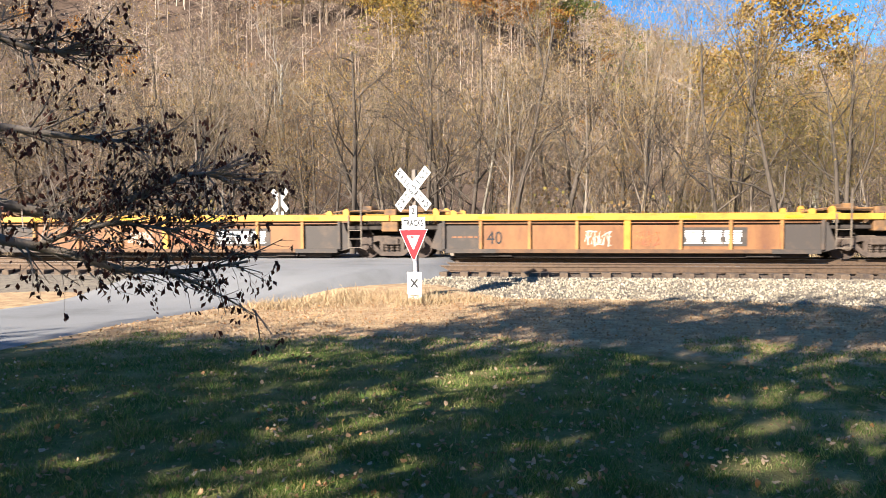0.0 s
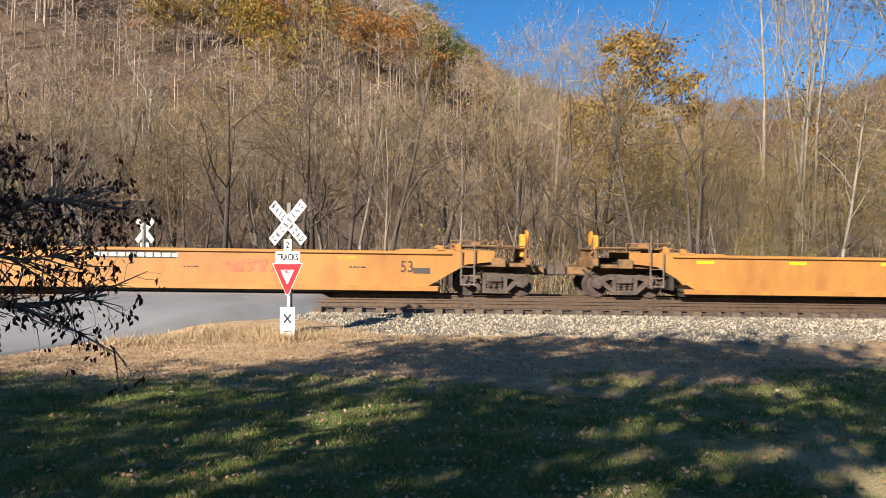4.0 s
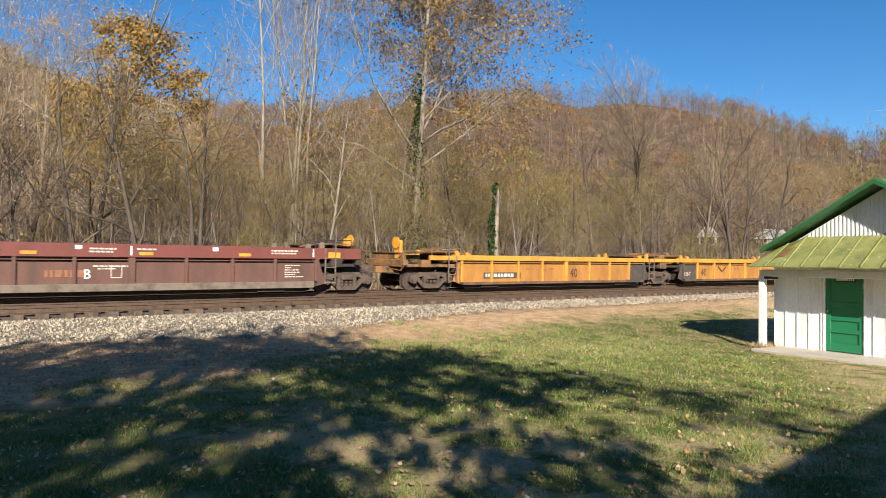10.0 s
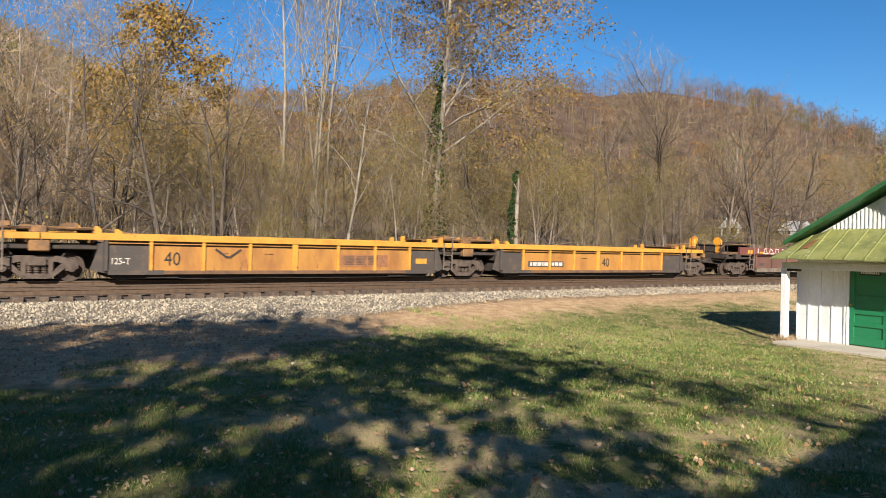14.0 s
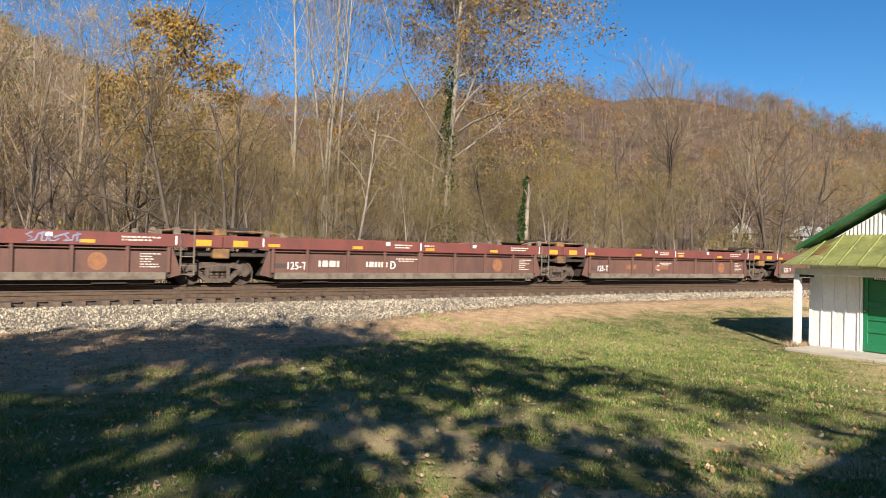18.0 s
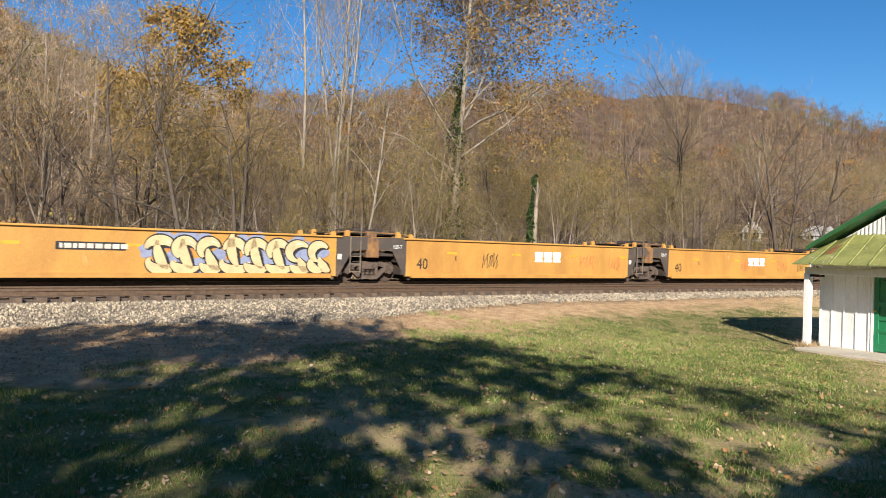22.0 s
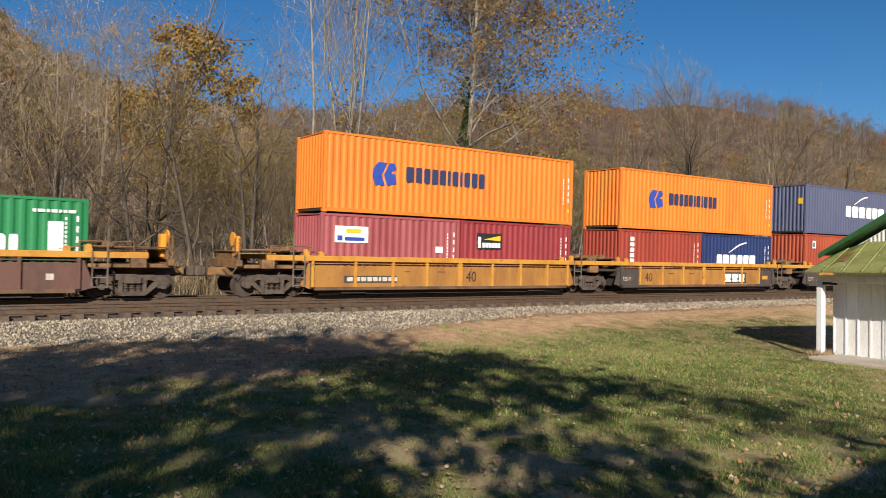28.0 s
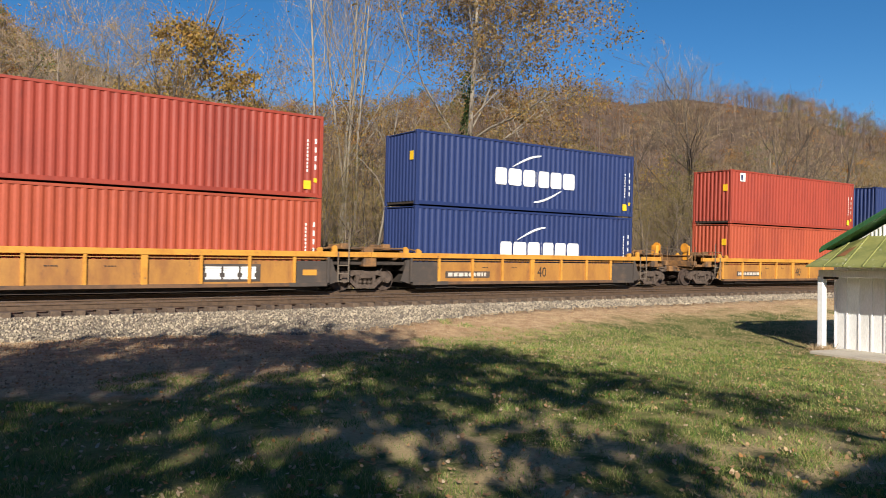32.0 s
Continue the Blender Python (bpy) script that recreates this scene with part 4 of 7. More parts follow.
PY, CY = -1.366, -1.466
rm = random.Random(31)
for k, car in CARS.items():
    a, b = car["span"]
    w = b - a
    at = lambda f: a + w * f
    kind = CONS[k][0]
    rng = random.Random(500 + k)
    if kind in ("rusty", "yellow", "dark"):
        mid = k not in LEFT and k not in RIGHT
        if kind == "rusty":
            flat(car, "dim", PY, words(rng, at(0.06), 0.72, 0.05, 5, 0.12), "stencil")
            flat(car, "reflector", CY - 0.002, [(at(f), at(f) + 0.5, 1.34, 1.41) for f in (0.13, 0.38, 0.63, 0.88)], "reflector_strip")
            if k != 3:
                stripes(car, "white", PY, at(0.645), 0.54, 1.75, 0.42, "black")
            say(car, "40", 0.6, "ink", at(0.15), 0.52, PY)
            for x, m in ((0.4, "pale"), (0.52, "redfade"), (0.9, "white")):
                if (k == 2 and x > 0.6) or (x < 0.6 and k < 3 and rng.random() < 0.8):
                    ribbon(car, m, PY - 0.001, [scrawl(rng, at(x), at(x + 0.07), 0.5, 0.95, n) for n in (3, 4)], 0.028)
            if k == 3:
                ribbon(car, "white", PY - 0.001, [scrawl(rng, at(0.045), at(0.125), 0.68, 0.95, 5)], 0.04)
                flat(car, "dim", PY, [(at(0.13), at(0.24), 0.66, 0.86), (at(0.27), at(0.36), 0.66, 0.86)], "faded_number_bar")
        elif kind == "yellow":
            if mid:
                say(car, "125-T", 0.28, "pale", at(0.045), 0.55, PY)
                say(car, "40", 0.62, "ink", at(0.165), 0.52, PY)
                if k < 20:
                    flat(car, "dim", PY, [(at(0.645), at(0.80), 0.50, 0.94)], "mark_ground", "faded dark patch")
                    stripes(car, "sill", PY - 0.004, at(0.655), 0.56, 1.5, 0.34, None, 0.85)
                    if k in (12, 14):
                        ribbon(car, "under", PY - 0.02, [[(at(0.29), 1.06), (at(0.318), 0.80), (at(0.328), 0.80), (at(0.356), 1.06)]], 0.07, "hanging_cable")
                    else:
                        flat(car, "dim", PY, [(at(0.5), at(0.6), 0.5, 0.8)], "stain_patch")
                else:
                    stripes(car, "white", PY, at(0.645), 0.50, 1.75, 0.42, "black", 0.9)
                flat(car, "chord_y", PY, [(at(0.9), at(0.94), 0.62, 0.82)], "paint_patch")
            else:
                x0 = at(0.10 if k in LEFT else 0.16)
                flat(car, "black", PY, [(x0, x0 + 2.2, 0.50, 0.76)], "number_ground", "dark patch under the car number")
                flat(car, "pale", PY - 0.004, words(rng, x0 + 0.12, 0.56, 0.15, 9, 0.15), "number_bar")
                say(car, "40", 0.62, "ink", at(0.53), 0.52, PY)
            for f in (0.3, 0.42):
                flat(car, "ink", PY, words(rng, at(f), 0.9, 0.03, 4, 0.06), "stencil")
        else:
            for f in (0.27, 0.53, 0.64, 0.78):
                flat(car, "black", PY, [(at(f), at(f) + 0.35, 0.62, 0.9)], "faded_patch")
            flat(car, "pale", PY, [(at(0.93), at(0.93) + 0.2, 0.62, 0.8)], "stencil")
    elif kind == "maroon":
        letter = "AEDCB"[(k - 6) % 5]
        say(car, letter, 0.42, "white", at(0.40), 0.62, PY)
        if k not in LEFT:
            say(car, "125-T", 0.38, "white", at(0.075), 0.58, PY)
        flat(car, "black", PY, [(at(0.035), at(0.075), 0.62, 0.78)], "placard_holder")
        flat(car, "amber", CY, [(at(f), at(f) + 0.42, 1.34, 1.44) for f in (0.02, 0.27, 0.52, 0.77)] + [(a - 0.95, a - 0.45, 1.32, 1.52), (b + 0.45, b + 0.95, 1.32, 1.52)], "marker")
        if k == 6:
            flat(car, "reflector", CY - 0.002, [(at(f), at(f) + 0.48, 1.34, 1.42) for f in (0.13, 0.38, 0.63, 0.88)], "reflector_strip")
        flat(car, "white", CY, [(at(f), at(f) + 0.05, 1.33, 1.62) for f in (0.005, 0.50, 0.985)] + [(at(f), at(f) + 0.18, 1.50, 1.62) for f in (0.38, 0.70)], "tick")
        flat(car, "pale", CY, words(rng, at(0.41), 1.50, 0.05, 6) + words(rng, at(0.41), 1.41, 0.05, 5) + words(rng, at(0.515), 1.50, 0.05, 4) + words(rng, at(0.86), 1.52, 0.05, 8) + words(rng, at(0.86), 1.43, 0.05, 7), "stencil")
        flat(car, "pale", PY, sum((words(rng, at(0.905), 0.62 + 0.08 * i, 0.035, rng.choice((3, 5, 6)), 0.08) for i in range(6)), []), "stencil")
        flat(car, "pale", PY, words(rng, at(0.42), 0.98, 0.04, 7, 0.1) + words(rng, at(0.43), 0.90, 0.04, 5, 0.1), "stencil")
        f = 0.14 if letter in "EDB" else 0.2
        flat(car, "pale" if k in (17, 18) else "dim", PY, words(rng, at(f + 0.03), 0.68, 0.22, 4, 0.16) + words(rng, at(f + 0.18), 0.68, 0.2, 6, 0.14), "number_bar", "faded car number")
        if letter in "AB":
            ribbon(car, "pale", PY - 0.001, [[(at(0.46), 0.65), (at(0.46) + 0.3, 0.65), (at(0.46) + 0.3, 0.98), (at(0.46), 0.98), (at(0.46), 0.65)]], 0.025, "box_outline")
        if k > 15:
            part("round_badge", Shape().plate([(at(0.81) + 0.27 * math.cos(i * 0.3927), 0.8 + 0.27 * math.sin(i * 0.3927)) for i in range(16)][::-1], PY - 0.003, PY), M["dim"], car, "faded orange round mark")
        if k in (6, 8, 16):
            x0 = {6: 0.06, 8: 0.07, 16: 0.05}[k]
            m = {6: "white", 8: "amber", 16: "pale"}[k]
            for i in range(9 if k == 6 else 6):
                x = at(x0) + i * 0.62
                ribbon(car, m, CY - 0.004, [[(x + rng.uniform(-0.1, 0.1), 1.32), (x + rng.uniform(0, 0.2), 1.62), (x + 0.35, 1.6 + rng.uniform(-0.1, 0.05)), (x + 0.3, 1.45), (x + 0.5, 1.34), (x + 0.1, 1.33)]], 0.06)
        if k in (16, 17):
            ribbon(car, "bluegrey", CY - 0.004, [scrawl(rng, at(0.66), at(0.78), 1.36, 1.62, 5)], 0.05)
        if k in (7, 8, 9):
            for f in (0.21, 0.7):
                ribbon(car, "pale", PY - 0.001, [scrawl(rng, at(f), at(f) + 0.5, 0.7, 1.0, 4)], 0.03)
    else:
        sy = -1.384
        if k in (4, 5):
            say(car, "53", 0.52, "ink", at(0.90), 0.78, sy)
            flat(car, "black", sy, [(at(0.925), at(0.925) + 0.55, 0.74, 0.92)], "plate")
            stripes(car, "redfade", sy, at(0.56), 0.72, 2.1, 0.45)
            if k == 4:
                flat(car, "ink", sy, [(at(0.30), at(0.30) + 2.7, 1.12, 1.32)], "number_ground")
                flat(car, "pale", sy - 0.004, words(rng, at(0.31), 1.16, 0.13, 11, 0.16), "number_bar")
            flat(car, "reflector" if k == 5 else "amber", sy, [(at(f), at(f) + 0.55, 1.18, 1.27) for f in (0.05, 0.24, 0.43, 0.78)], "reflector_strip")
            flat(car, "ink", sy, words(rng, at(0.48), 0.85, 0.04, 4, 0.1) + words(rng, at(0.8), 0.9, 0.04, 4, 0.1), "stencil")
        else:
            i5 = k - 21
            if k != 25 and k != 21:
                stripes(car, "white", sy, at(0.52), 0.88, 1.6, 0.44, None, 1.0)
            say(car, "40", 0.62, "ink", at(0.05), 0.52, sy)
            if k in (22, 23, 24):
                say(car, " EDC"[i5], 0.26, "ink", at(0.19), 0.88, sy)
            flat(car, "amber", sy, [(at(f), at(f) + 0.5, 1.12, 1.22) for f in (0.16, 0.42, 0.68, 0.94)], "reflector_strip")
            for x, sgn in ((a, -1), (b, 1)):
                if (sgn < 0 and k in LEFT) or (sgn > 0 and k in RIGHT):
                    continue
                part("end_panel", Shape().plate([(x - 1.2, 1.69), (x + 0.15, 1.69), (x + 0.15, 0.26), (x + 0.08, 0.26), (x - 0.47, 1.19), (x - 1.2, 1.23)] if sgn < 0 else [(x - 0.2, 1.69), (x + 1.25, 1.69), (x + 1.25, 1.23), (x + 0.47, 1.19), (x - 0.1, 0.26), (x - 0.2, 0.26)], sy - 0.006, sy - 0.001), M["black"], car, "black painted end panel")
                if sgn < 0:
                    say(car, "125-T", 0.2, "white", x - 0.45, 1.28, sy - 0.012)
                else:
                    flat(car, "pale", sy - 0.008, [(x - 0.15, x + 0.02, 0.85, 1.05)], "placard")
            if k in (21, 25):
                x0 = at(0.27) if k == 21 else at(0.70)
                flat(car, "ink", sy, [(x0, x0 + 1.9, 1.0, 1.24)], "number_ground")
                flat(car, "pale", sy - 0.004, words(rng, x0 + 0.1, 1.05, 0.14, 9, 0.13), "number_bar")
            for i in range(3):
                f = rng.uniform(0.25, 0.9)
                ribbon(car, "redfade" if i else "ink", sy - 0.001, [scrawl(rng, at(f), at(f) + rng.uniform(0.6, 1.2), 0.6, 1.2, 5)], 0.03)
            if k == 21:
                # a long mural of swollen cream letters on a blue-grey cloud
                for i in range(38):
                    x = at(0.47) + i * 0.16
                    part("paint_cloud", Shape().plate(blob(x, rng.uniform(0.42, 1.5), 0.26, 0.22, rng)[::-1], sy - 0.004 - 0.0002 * i, sy - 0.002), M["bluegrey"], car)
                for i in range(8):
                    # each letter: two sweeping hooks, cream over a dark outline
                    x, y = at(0.50) + i * 0.78, sy - 0.016 - 0.0012 * i
                    arc = lambda cx, cz, rx, rz, a0, a1: [(cx + rx * math.cos(radians(a0 + (a1 - a0) * q / 19)), cz + rz * math.sin(radians(a0 + (a1 - a0) * q / 19))) for q in range(20)]
                    t0, t1 = rng.uniform(-20, 40), rng.uniform(140, 200)
                    hooks = [arc(x, 1.06, rng.uniform(0.30, 0.42), 0.30, t0, t0 + rng.uniform(150, 230)), arc(x + 0.06, 0.70, rng.uniform(0.34, 0.52), 0.26, t1, t1 + rng.uniform(130, 210)), arc(x + 0.4, 1.3, 0.5, 0.85, 170 + t0, 250 + t0 * 0.5)]
                    for wide, m, lift, drop in ((0.36, "ink", 0.0, 0.05), (0.34, "ink", 0.0003, 0.0), (0.26, "cream", 0.0006, 0.0)):
                        ribbon(car, m, y - lift, [[(px + drop, pz - drop * 0.7) for px, pz in h] for h in hooks], wide, "paint_letter", True)
                    ribbon(car, "pale", y - 0.0009, [hooks[0][3:7]], 0.04, "paint_highlight")
            if k == 24:
                for i in range(16):
                    x = at(0.14) + i * 0.2
                    part("paint_cloud", Shape().plate(blob(x, rng.uniform(0.55, 1.25), 0.16, 0.24, rng)[::-1], sy - 0.004 - 0.0003 * i, sy - 0.002), M[rng.choice(("bluegrey", "cream", "pale", "ink", "dim"))], car)
                    ribbon(car, rng.choice(("ink", "pale")), sy - 0.011, [scrawl(rng, x - 0.15, x + 0.2, 0.55, 1.25, 2)], 0.045, "paint_stroke")
                for i in range(7):
                    x = at(0.44) + i * 0.85
                    ribbon(car, "ink", sy - 0.010, [blob(x, 0.85, 0.34, 0.26, rng, rough=0.3), scrawl(rng, x - 0.1, x + 0.35, 0.6, 1.05, 2)], 0.04, "paint_stroke")

CW = -1.2235


def codes(ob, length, high, rng, right=True):
    """Small code writing and stickers near a container's ends."""
    x = length - 0.62
    flat(ob, "white", CW, [(x, x + 0.05, 0.9 + 0.13 * i, 0.9 + 0.13 * i + 0.09) for i in range(9)] + [(x + 0.3, x + 0.36, 1.0 + 0.3 * i, 1.18 + 0.3 * i) for i in range(4)], "code_bar")
    flat(ob, "sticker", CW, [(x + 0.28, x + 0.4, 0.55, 0.7)], "warning_label")


def swoosh(ob, x, z, w, up=1):
    """A white curved sail over or under a wordmark."""
    pts, back = [], []
    for i in range(9):
        u = i / 8
        rise = abs(w) * 0.36 * math.sin(u * 1.5708)
        pts.append((x + w * u, z + up * rise))
        back.append((x + w * u * (1.0 - 0.03 * u), z + up * (rise - abs(w) * (0.02 + 0.13 * u * (1.15 - u)))))
    out = pts + back[::-1]
    part("sail_mark", Shape().plate(out[::-1], CW - 0.003, CW), M["white"], ob)


def side_name(ob, x, z, h, n):
    blocks(ob, "white", CW, x, z, h, n, 0.14)


rc = random.Random(8)
for group in (B26, B27, B28, B29, B30, B31, B32, B33):
    for ob in group:
        big = max(c.matrix_basis.translation.x for c in ob.children) > 8
        codes(ob, F40 if big else F20, HC, rc)
for ob in (B27[2], B28[2]):
    # blue two-part badge and a dark name
    part("badge", Shape().plate([(2.10, 1.1), (2.50, 1.1), (2.35, 1.5), (2.60, 1.95), (2.20, 1.95), (2.00, 1.7), (1.95, 1.4)], CW - 0.003, CW), M["markblue"], ob, "blue badge")
    part("badge", Shape().plate([(2.60, 1.1), (3.00, 1.2), (2.95, 1.55), (2.70, 1.55), (3.00, 1.75), (2.90, 1.95), (2.70, 1.95), (2.45, 1.5)], CW - 0.003, CW), M["markblue"], ob, "blue badge")
    blocks(ob, "marknavy", CW, 3.42, 1.30, 0.58, [0.62, 0.5, 0.5, 0.5, 0.5, 0.26, 0.5, 0.22, 0.5, 0.5, 0.5], 0.14)
    part("top_stripe", Shape().box(0.15, F40 - 0.15, CW - 0.0, CW + 0.003, HC - 0.09, HC - 0.02), M["c_orange"], ob)
flat(B27[0], "white", CW, [(0.55, 1.9, 1.55, 2.15)], "label_sheet")
flat(B27[0], "markblue", CW - 0.004, [(0.65, 0.85, 1.62, 1.8), (0.95, 1.75, 1.62, 1.75)], "label_mark")
flat(B27[0], "sticker", CW - 0.004, [(1.0, 1.6, 1.9, 2.05)], "label_mark")
flat(B27[0], "white", CW, [(4.9, 5.25, 1.25, 1.5)], "label_sheet")
flat(B27[1], "ink", CW, [(0.8, 2.1, 1.45, 2.1)], "label_sheet", "black label")
part("label_mark", Shape().plate([(1.15, 1.85), (2.02, 2.03), (2.02, 1.8)][::-1], CW - 0.006, CW - 0.004), M["sticker"], B27[1], "yellow beam")
flat(B27[1], "white", CW - 0.004, [(0.86, 1.0, 1.5, 1.95)], "label_mark")
blocks(B27[1], "white", CW - 0.004, 1.08, 1.52, 0.2, [0.7] * 6, 0.1)
for ob in (B28[0], B26[0]):
    for i in range(6):
        part("wordmark_block", Shape().box(0.75, 1.02, CW - 0.003, CW, 2.05 - 0.26 * i, 2.25 - 0.26 * i), M["white"], ob)
side_name(B28[1], 1.2, 0.95, 0.58, [0.75, 0.9, 0.85, 0.01, 0.75, 0.8, 0.9])
swoosh(B28[1], 2.2, 1.65, 1.6)
for ob, x, z in ((B29[1], 4.25, 1.15), (B31[1], 3.85, 1.05), (B31[0], 4.2, 0.9)):
    side_name(ob, x, z, 0.7, [0.85, 1.0, 0.95, 0.01, 0.85, 0.9, 1.0])
    swoosh(ob, x + 0.9, z + 0.8, 1.6)
    if ob is not B31[0]:
        swoosh(ob, x + 3.7, z - 0.1, -1.6, -1)
blocks(B26[1], "white", CW, 1.3, 0.75, 0.75, [0.8, 0.85, 0.8, 0.8, 0.3], 0.1)
flat(B26[1], "white", CW, [(5.0, 5.4, 0.95, 1.9)] + words(rc, 4.6, 2.15, 0.09, 7, 0.12), "label_sheet")
for g in (B29[0], B30[1], B32[1]):
    flat(g, "white", CW, [(0.75, 1.2, 2.3, 2.75) if g is not B29[0] else (0.75, 1.1, 2.05, 2.5)], "label_sheet")
    flat(g, "marknavy", CW - 0.004, [(0.82, 0.98, 2.35 if g is not B29[0] else 2.12, 2.65 if g is not B29[0] else 2.4)], "label_mark")
for g in (B29[1], B30[1], B31[1], B30[0], B32[1], B32[0]):
    flat(g, "sticker", CW, [(F40 - 0.72, F40 - 0.45, 0.3, 0.6)], "warning_label")
    part("warning_label", Shape().box(-0.004, 0.0, -1.0, -0.72, 1.75, 2.1), M["sticker"], g)


# ---- crossing signs ----
def text_part(parent, body, size, mat, x, z, y, squeeze=1.0, rot=0.0):
    """Letters centred on (x, z) in front of a plate, turned by rot degrees."""
    me = lettering(body, size, mat, 0.03 * size)
    w = max(v.co.x for v in me.vertices) + min(v.co.x for v in me.vertices)
    h = max(v.co.z for v in me.vertices) + min(v.co.z for v in me.vertices)
    o = part("lettering", me, None, parent, at=pose(x, y, z, 0, -rot, 0) @ Matrix.Diagonal((squeeze, 1, 1, 1)) @ pose(-w / 2, 0, -h / 2))
    return o


def crossbuck(parent, z, front):
    """Two crossed blades, 1.22 m by 0.23 m."""
    L, W = 0.575, 0.108
    for rot, dy in ((-45, 0.0), (45, 0.006)):
        b = part("blade", Shape().box(-L, L, -0.002, 0.002, -W, W), M["signwhite"] if front else M["signback"], parent, at=pose(0, -dy, z, 0, -rot, 0))
        if not front:
            continue
        spots = [(c, (i - 3.5) * 0.138) for i, c in enumerate("CROSSING")] if rot > 0 else [(c, -0.50 + 0.118 * i) for i, c in enumerate("RAIL")] + [(c, 0.145 + 0.118 * i) for i, c in enumerate("ROAD")]
        for c, x in spots:
            me = lettering(c, 0.19, M["ink"], 0.007)
            xs = [v.co.x for v in me.vertices]
            wide = min(0.075, (max(xs) - min(xs)) * 0.85)
            sx = wide / (max(xs) - min(xs))
            part("letter", me, None, b, at=pose(x - sx * (max(xs) + min(xs)) / 2, -0.006, -0.066) @ Matrix.Diagonal((sx, 1, 1, 1)))


def crossing_sign():
    sg = thing("crossing_sign", "white crossed-blade railway sign above a red yield sign", "sign")
    part("post", Shape().box(-0.035, 0.035, 0.02, 0.075, -0.3, 2.1, 0.006), M["signwhite"], sg, "white post")
    part("back_post", Shape().box(-0.10, 0.0, 0.10, 0.18, -0.3, 2.88, 0.01), M["postwood"], sg, "weathered wooden post")
    crossbuck(sg, 2.45, True)
    p = part("number_plate_two", Shape().box(-0.10, 0.10, -0.004, 0.0, 1.86, 2.09), M["signwhite"], sg)
    text_part(p, "2", 0.20, M["ink"], 0, 1.98, -0.008)
    p = part("tracks_plate", Shape().box(-0.31, 0.31, -0.004, 0.0, 1.60, 1.84), M["signwhite"], sg)
    text_part(p, "TRACKS", 0.20, M["ink"], 0, 1.72, -0.008, 0.72)
    w, top, h = 0.385, 1.585, 0.67
    tri = lambda k, c: [(-w * k, c + (top - c) * k), (w * k, c + (top - c) * k), (0.03 * k, c + (top - h - c) * k), (-0.03 * k, c + (top - h - c) * k)]
    cz = top - h * 0.36
    ys = part("yield_plate", Shape().plate(tri(1.0, cz)[::-1], -0.012, -0.008), M["signwhite"], sg, "white-edged yield triangle")
    part("red_border", Shape().plate(tri(0.95, cz)[::-1], -0.016, -0.013), M["signred"], ys, "red yield triangle")
    part("white_centre", Shape().plate(tri(0.44, cz)[::-1], -0.020, -0.017), M["signwhite"], ys)
    text_part(ys, "YIELD", 0.075, M["signred"], 0, cz + 0.07, -0.024)
    low = part("lower_plate", Shape().box(-0.19, 0.19, -0.006, -0.002, 0.03, 0.66, 0.0), M["signwhite"], sg, "white plate with a black cross and bars")
    part("cross_mark", Shape().box(-0.13, 0.13, -0.012, -0.009, -0.022, 0.022), M["ink"], low, at=pose(0, 0, 0.42, 0, 45, 0))
    part("cross_mark", Shape().box(-0.13, 0.13, -0.0125, -0.0095, -0.022, 0.022), M["ink"], low, at=pose(0, 0, 0.42, 0, -45, 0))
    part("line_mark", Shape().box(-0.17, 0.17, -0.010, -0.007, 0.22, 0.225), M["ink"], low)
    part("line_mark", Shape().box(-0.12, 0.12, -0.010, -0.007, 0.145, 0.165), M["ink"], low)
    return sg


sign_a = crossing_sign()
sign_a.matrix_basis = pose(-0.76, 15.85, -0.08, 0, -1.0, -33)
far_sign = thing("crossing_sign", "crossed-blade railway sign seen from its pale back, beyond the tracks", "sign")
part("post", Shape().box(-0.05, 0.05, -0.08, -0.02, -0.6, 3.2, 0.006), M["postwood"], far_sign, "weathered wooden post")
crossbuck(far_sign, 2.9, False)
part("number_plate_two", Shape().box(-0.22, 0.22, -0.004, 0.0, 2.2, 2.45), M["signback"], far_sign)
part("yield_plate", Shape().plate([(0, 1.25), (0.4, 1.95), (-0.4, 1.95)], 0.0, 0.004), M["signback"], far_sign)
part("lower_plate", Shape().box(-0.19, 0.19, 0, 0.004, 0.5, 1.1), M["signback"], far_sign)
far_sign.matrix_basis = pose(-6.75, 29.2, -0.35, 0, 0, -33)


# ---- the hut ----
M["wallwhite"] = paint("white_board_paint", (0.86, 0.86, 0.84), (0.74, 0.73, 0.69), 0.6, 0, 2, 40, streak=4, mix=0.3, third=(0.45, 0.40, 0.33), third_at=0.74)
M["trimgreen"] = paint("green_trim_paint", (0.035, 0.14, 0.05), (0.025, 0.10, 0.035), 0.5, 0, 3, 40, mix=0.4)
M["doorgreen"] = paint("green_door_paint", (0.018, 0.20, 0.085), (0.014, 0.16, 0.07), 0.4, 0, 2, 40, mix=0.3)
M["tin"] = paint("mossy_painted_tin", (0.26, 0.265, 0.085), (0.15, 0.17, 0.055), 0.6, 0.0, 2.2, 30, streak=0.6, mix=0.65, third=(0.46, 0.44, 0.31), third_at=0.60)
M["tingreen"] = paint("green_roof_tin", (0.06, 0.19, 0.07), (0.10, 0.18, 0.06), 0.5, 0.1, 1.5, 30, mix=0.5)
M["concrete"] = paint("concrete_slab", (0.46, 0.41, 0.33), (0.36, 0.31, 0.25), 0.9, 0, 1.5, 40, mix=0.5)
M["brass"] = paint("brass_knob", (0.6, 0.45, 0.15), None, 0.3, 1.0, 5, 40, bump=0)


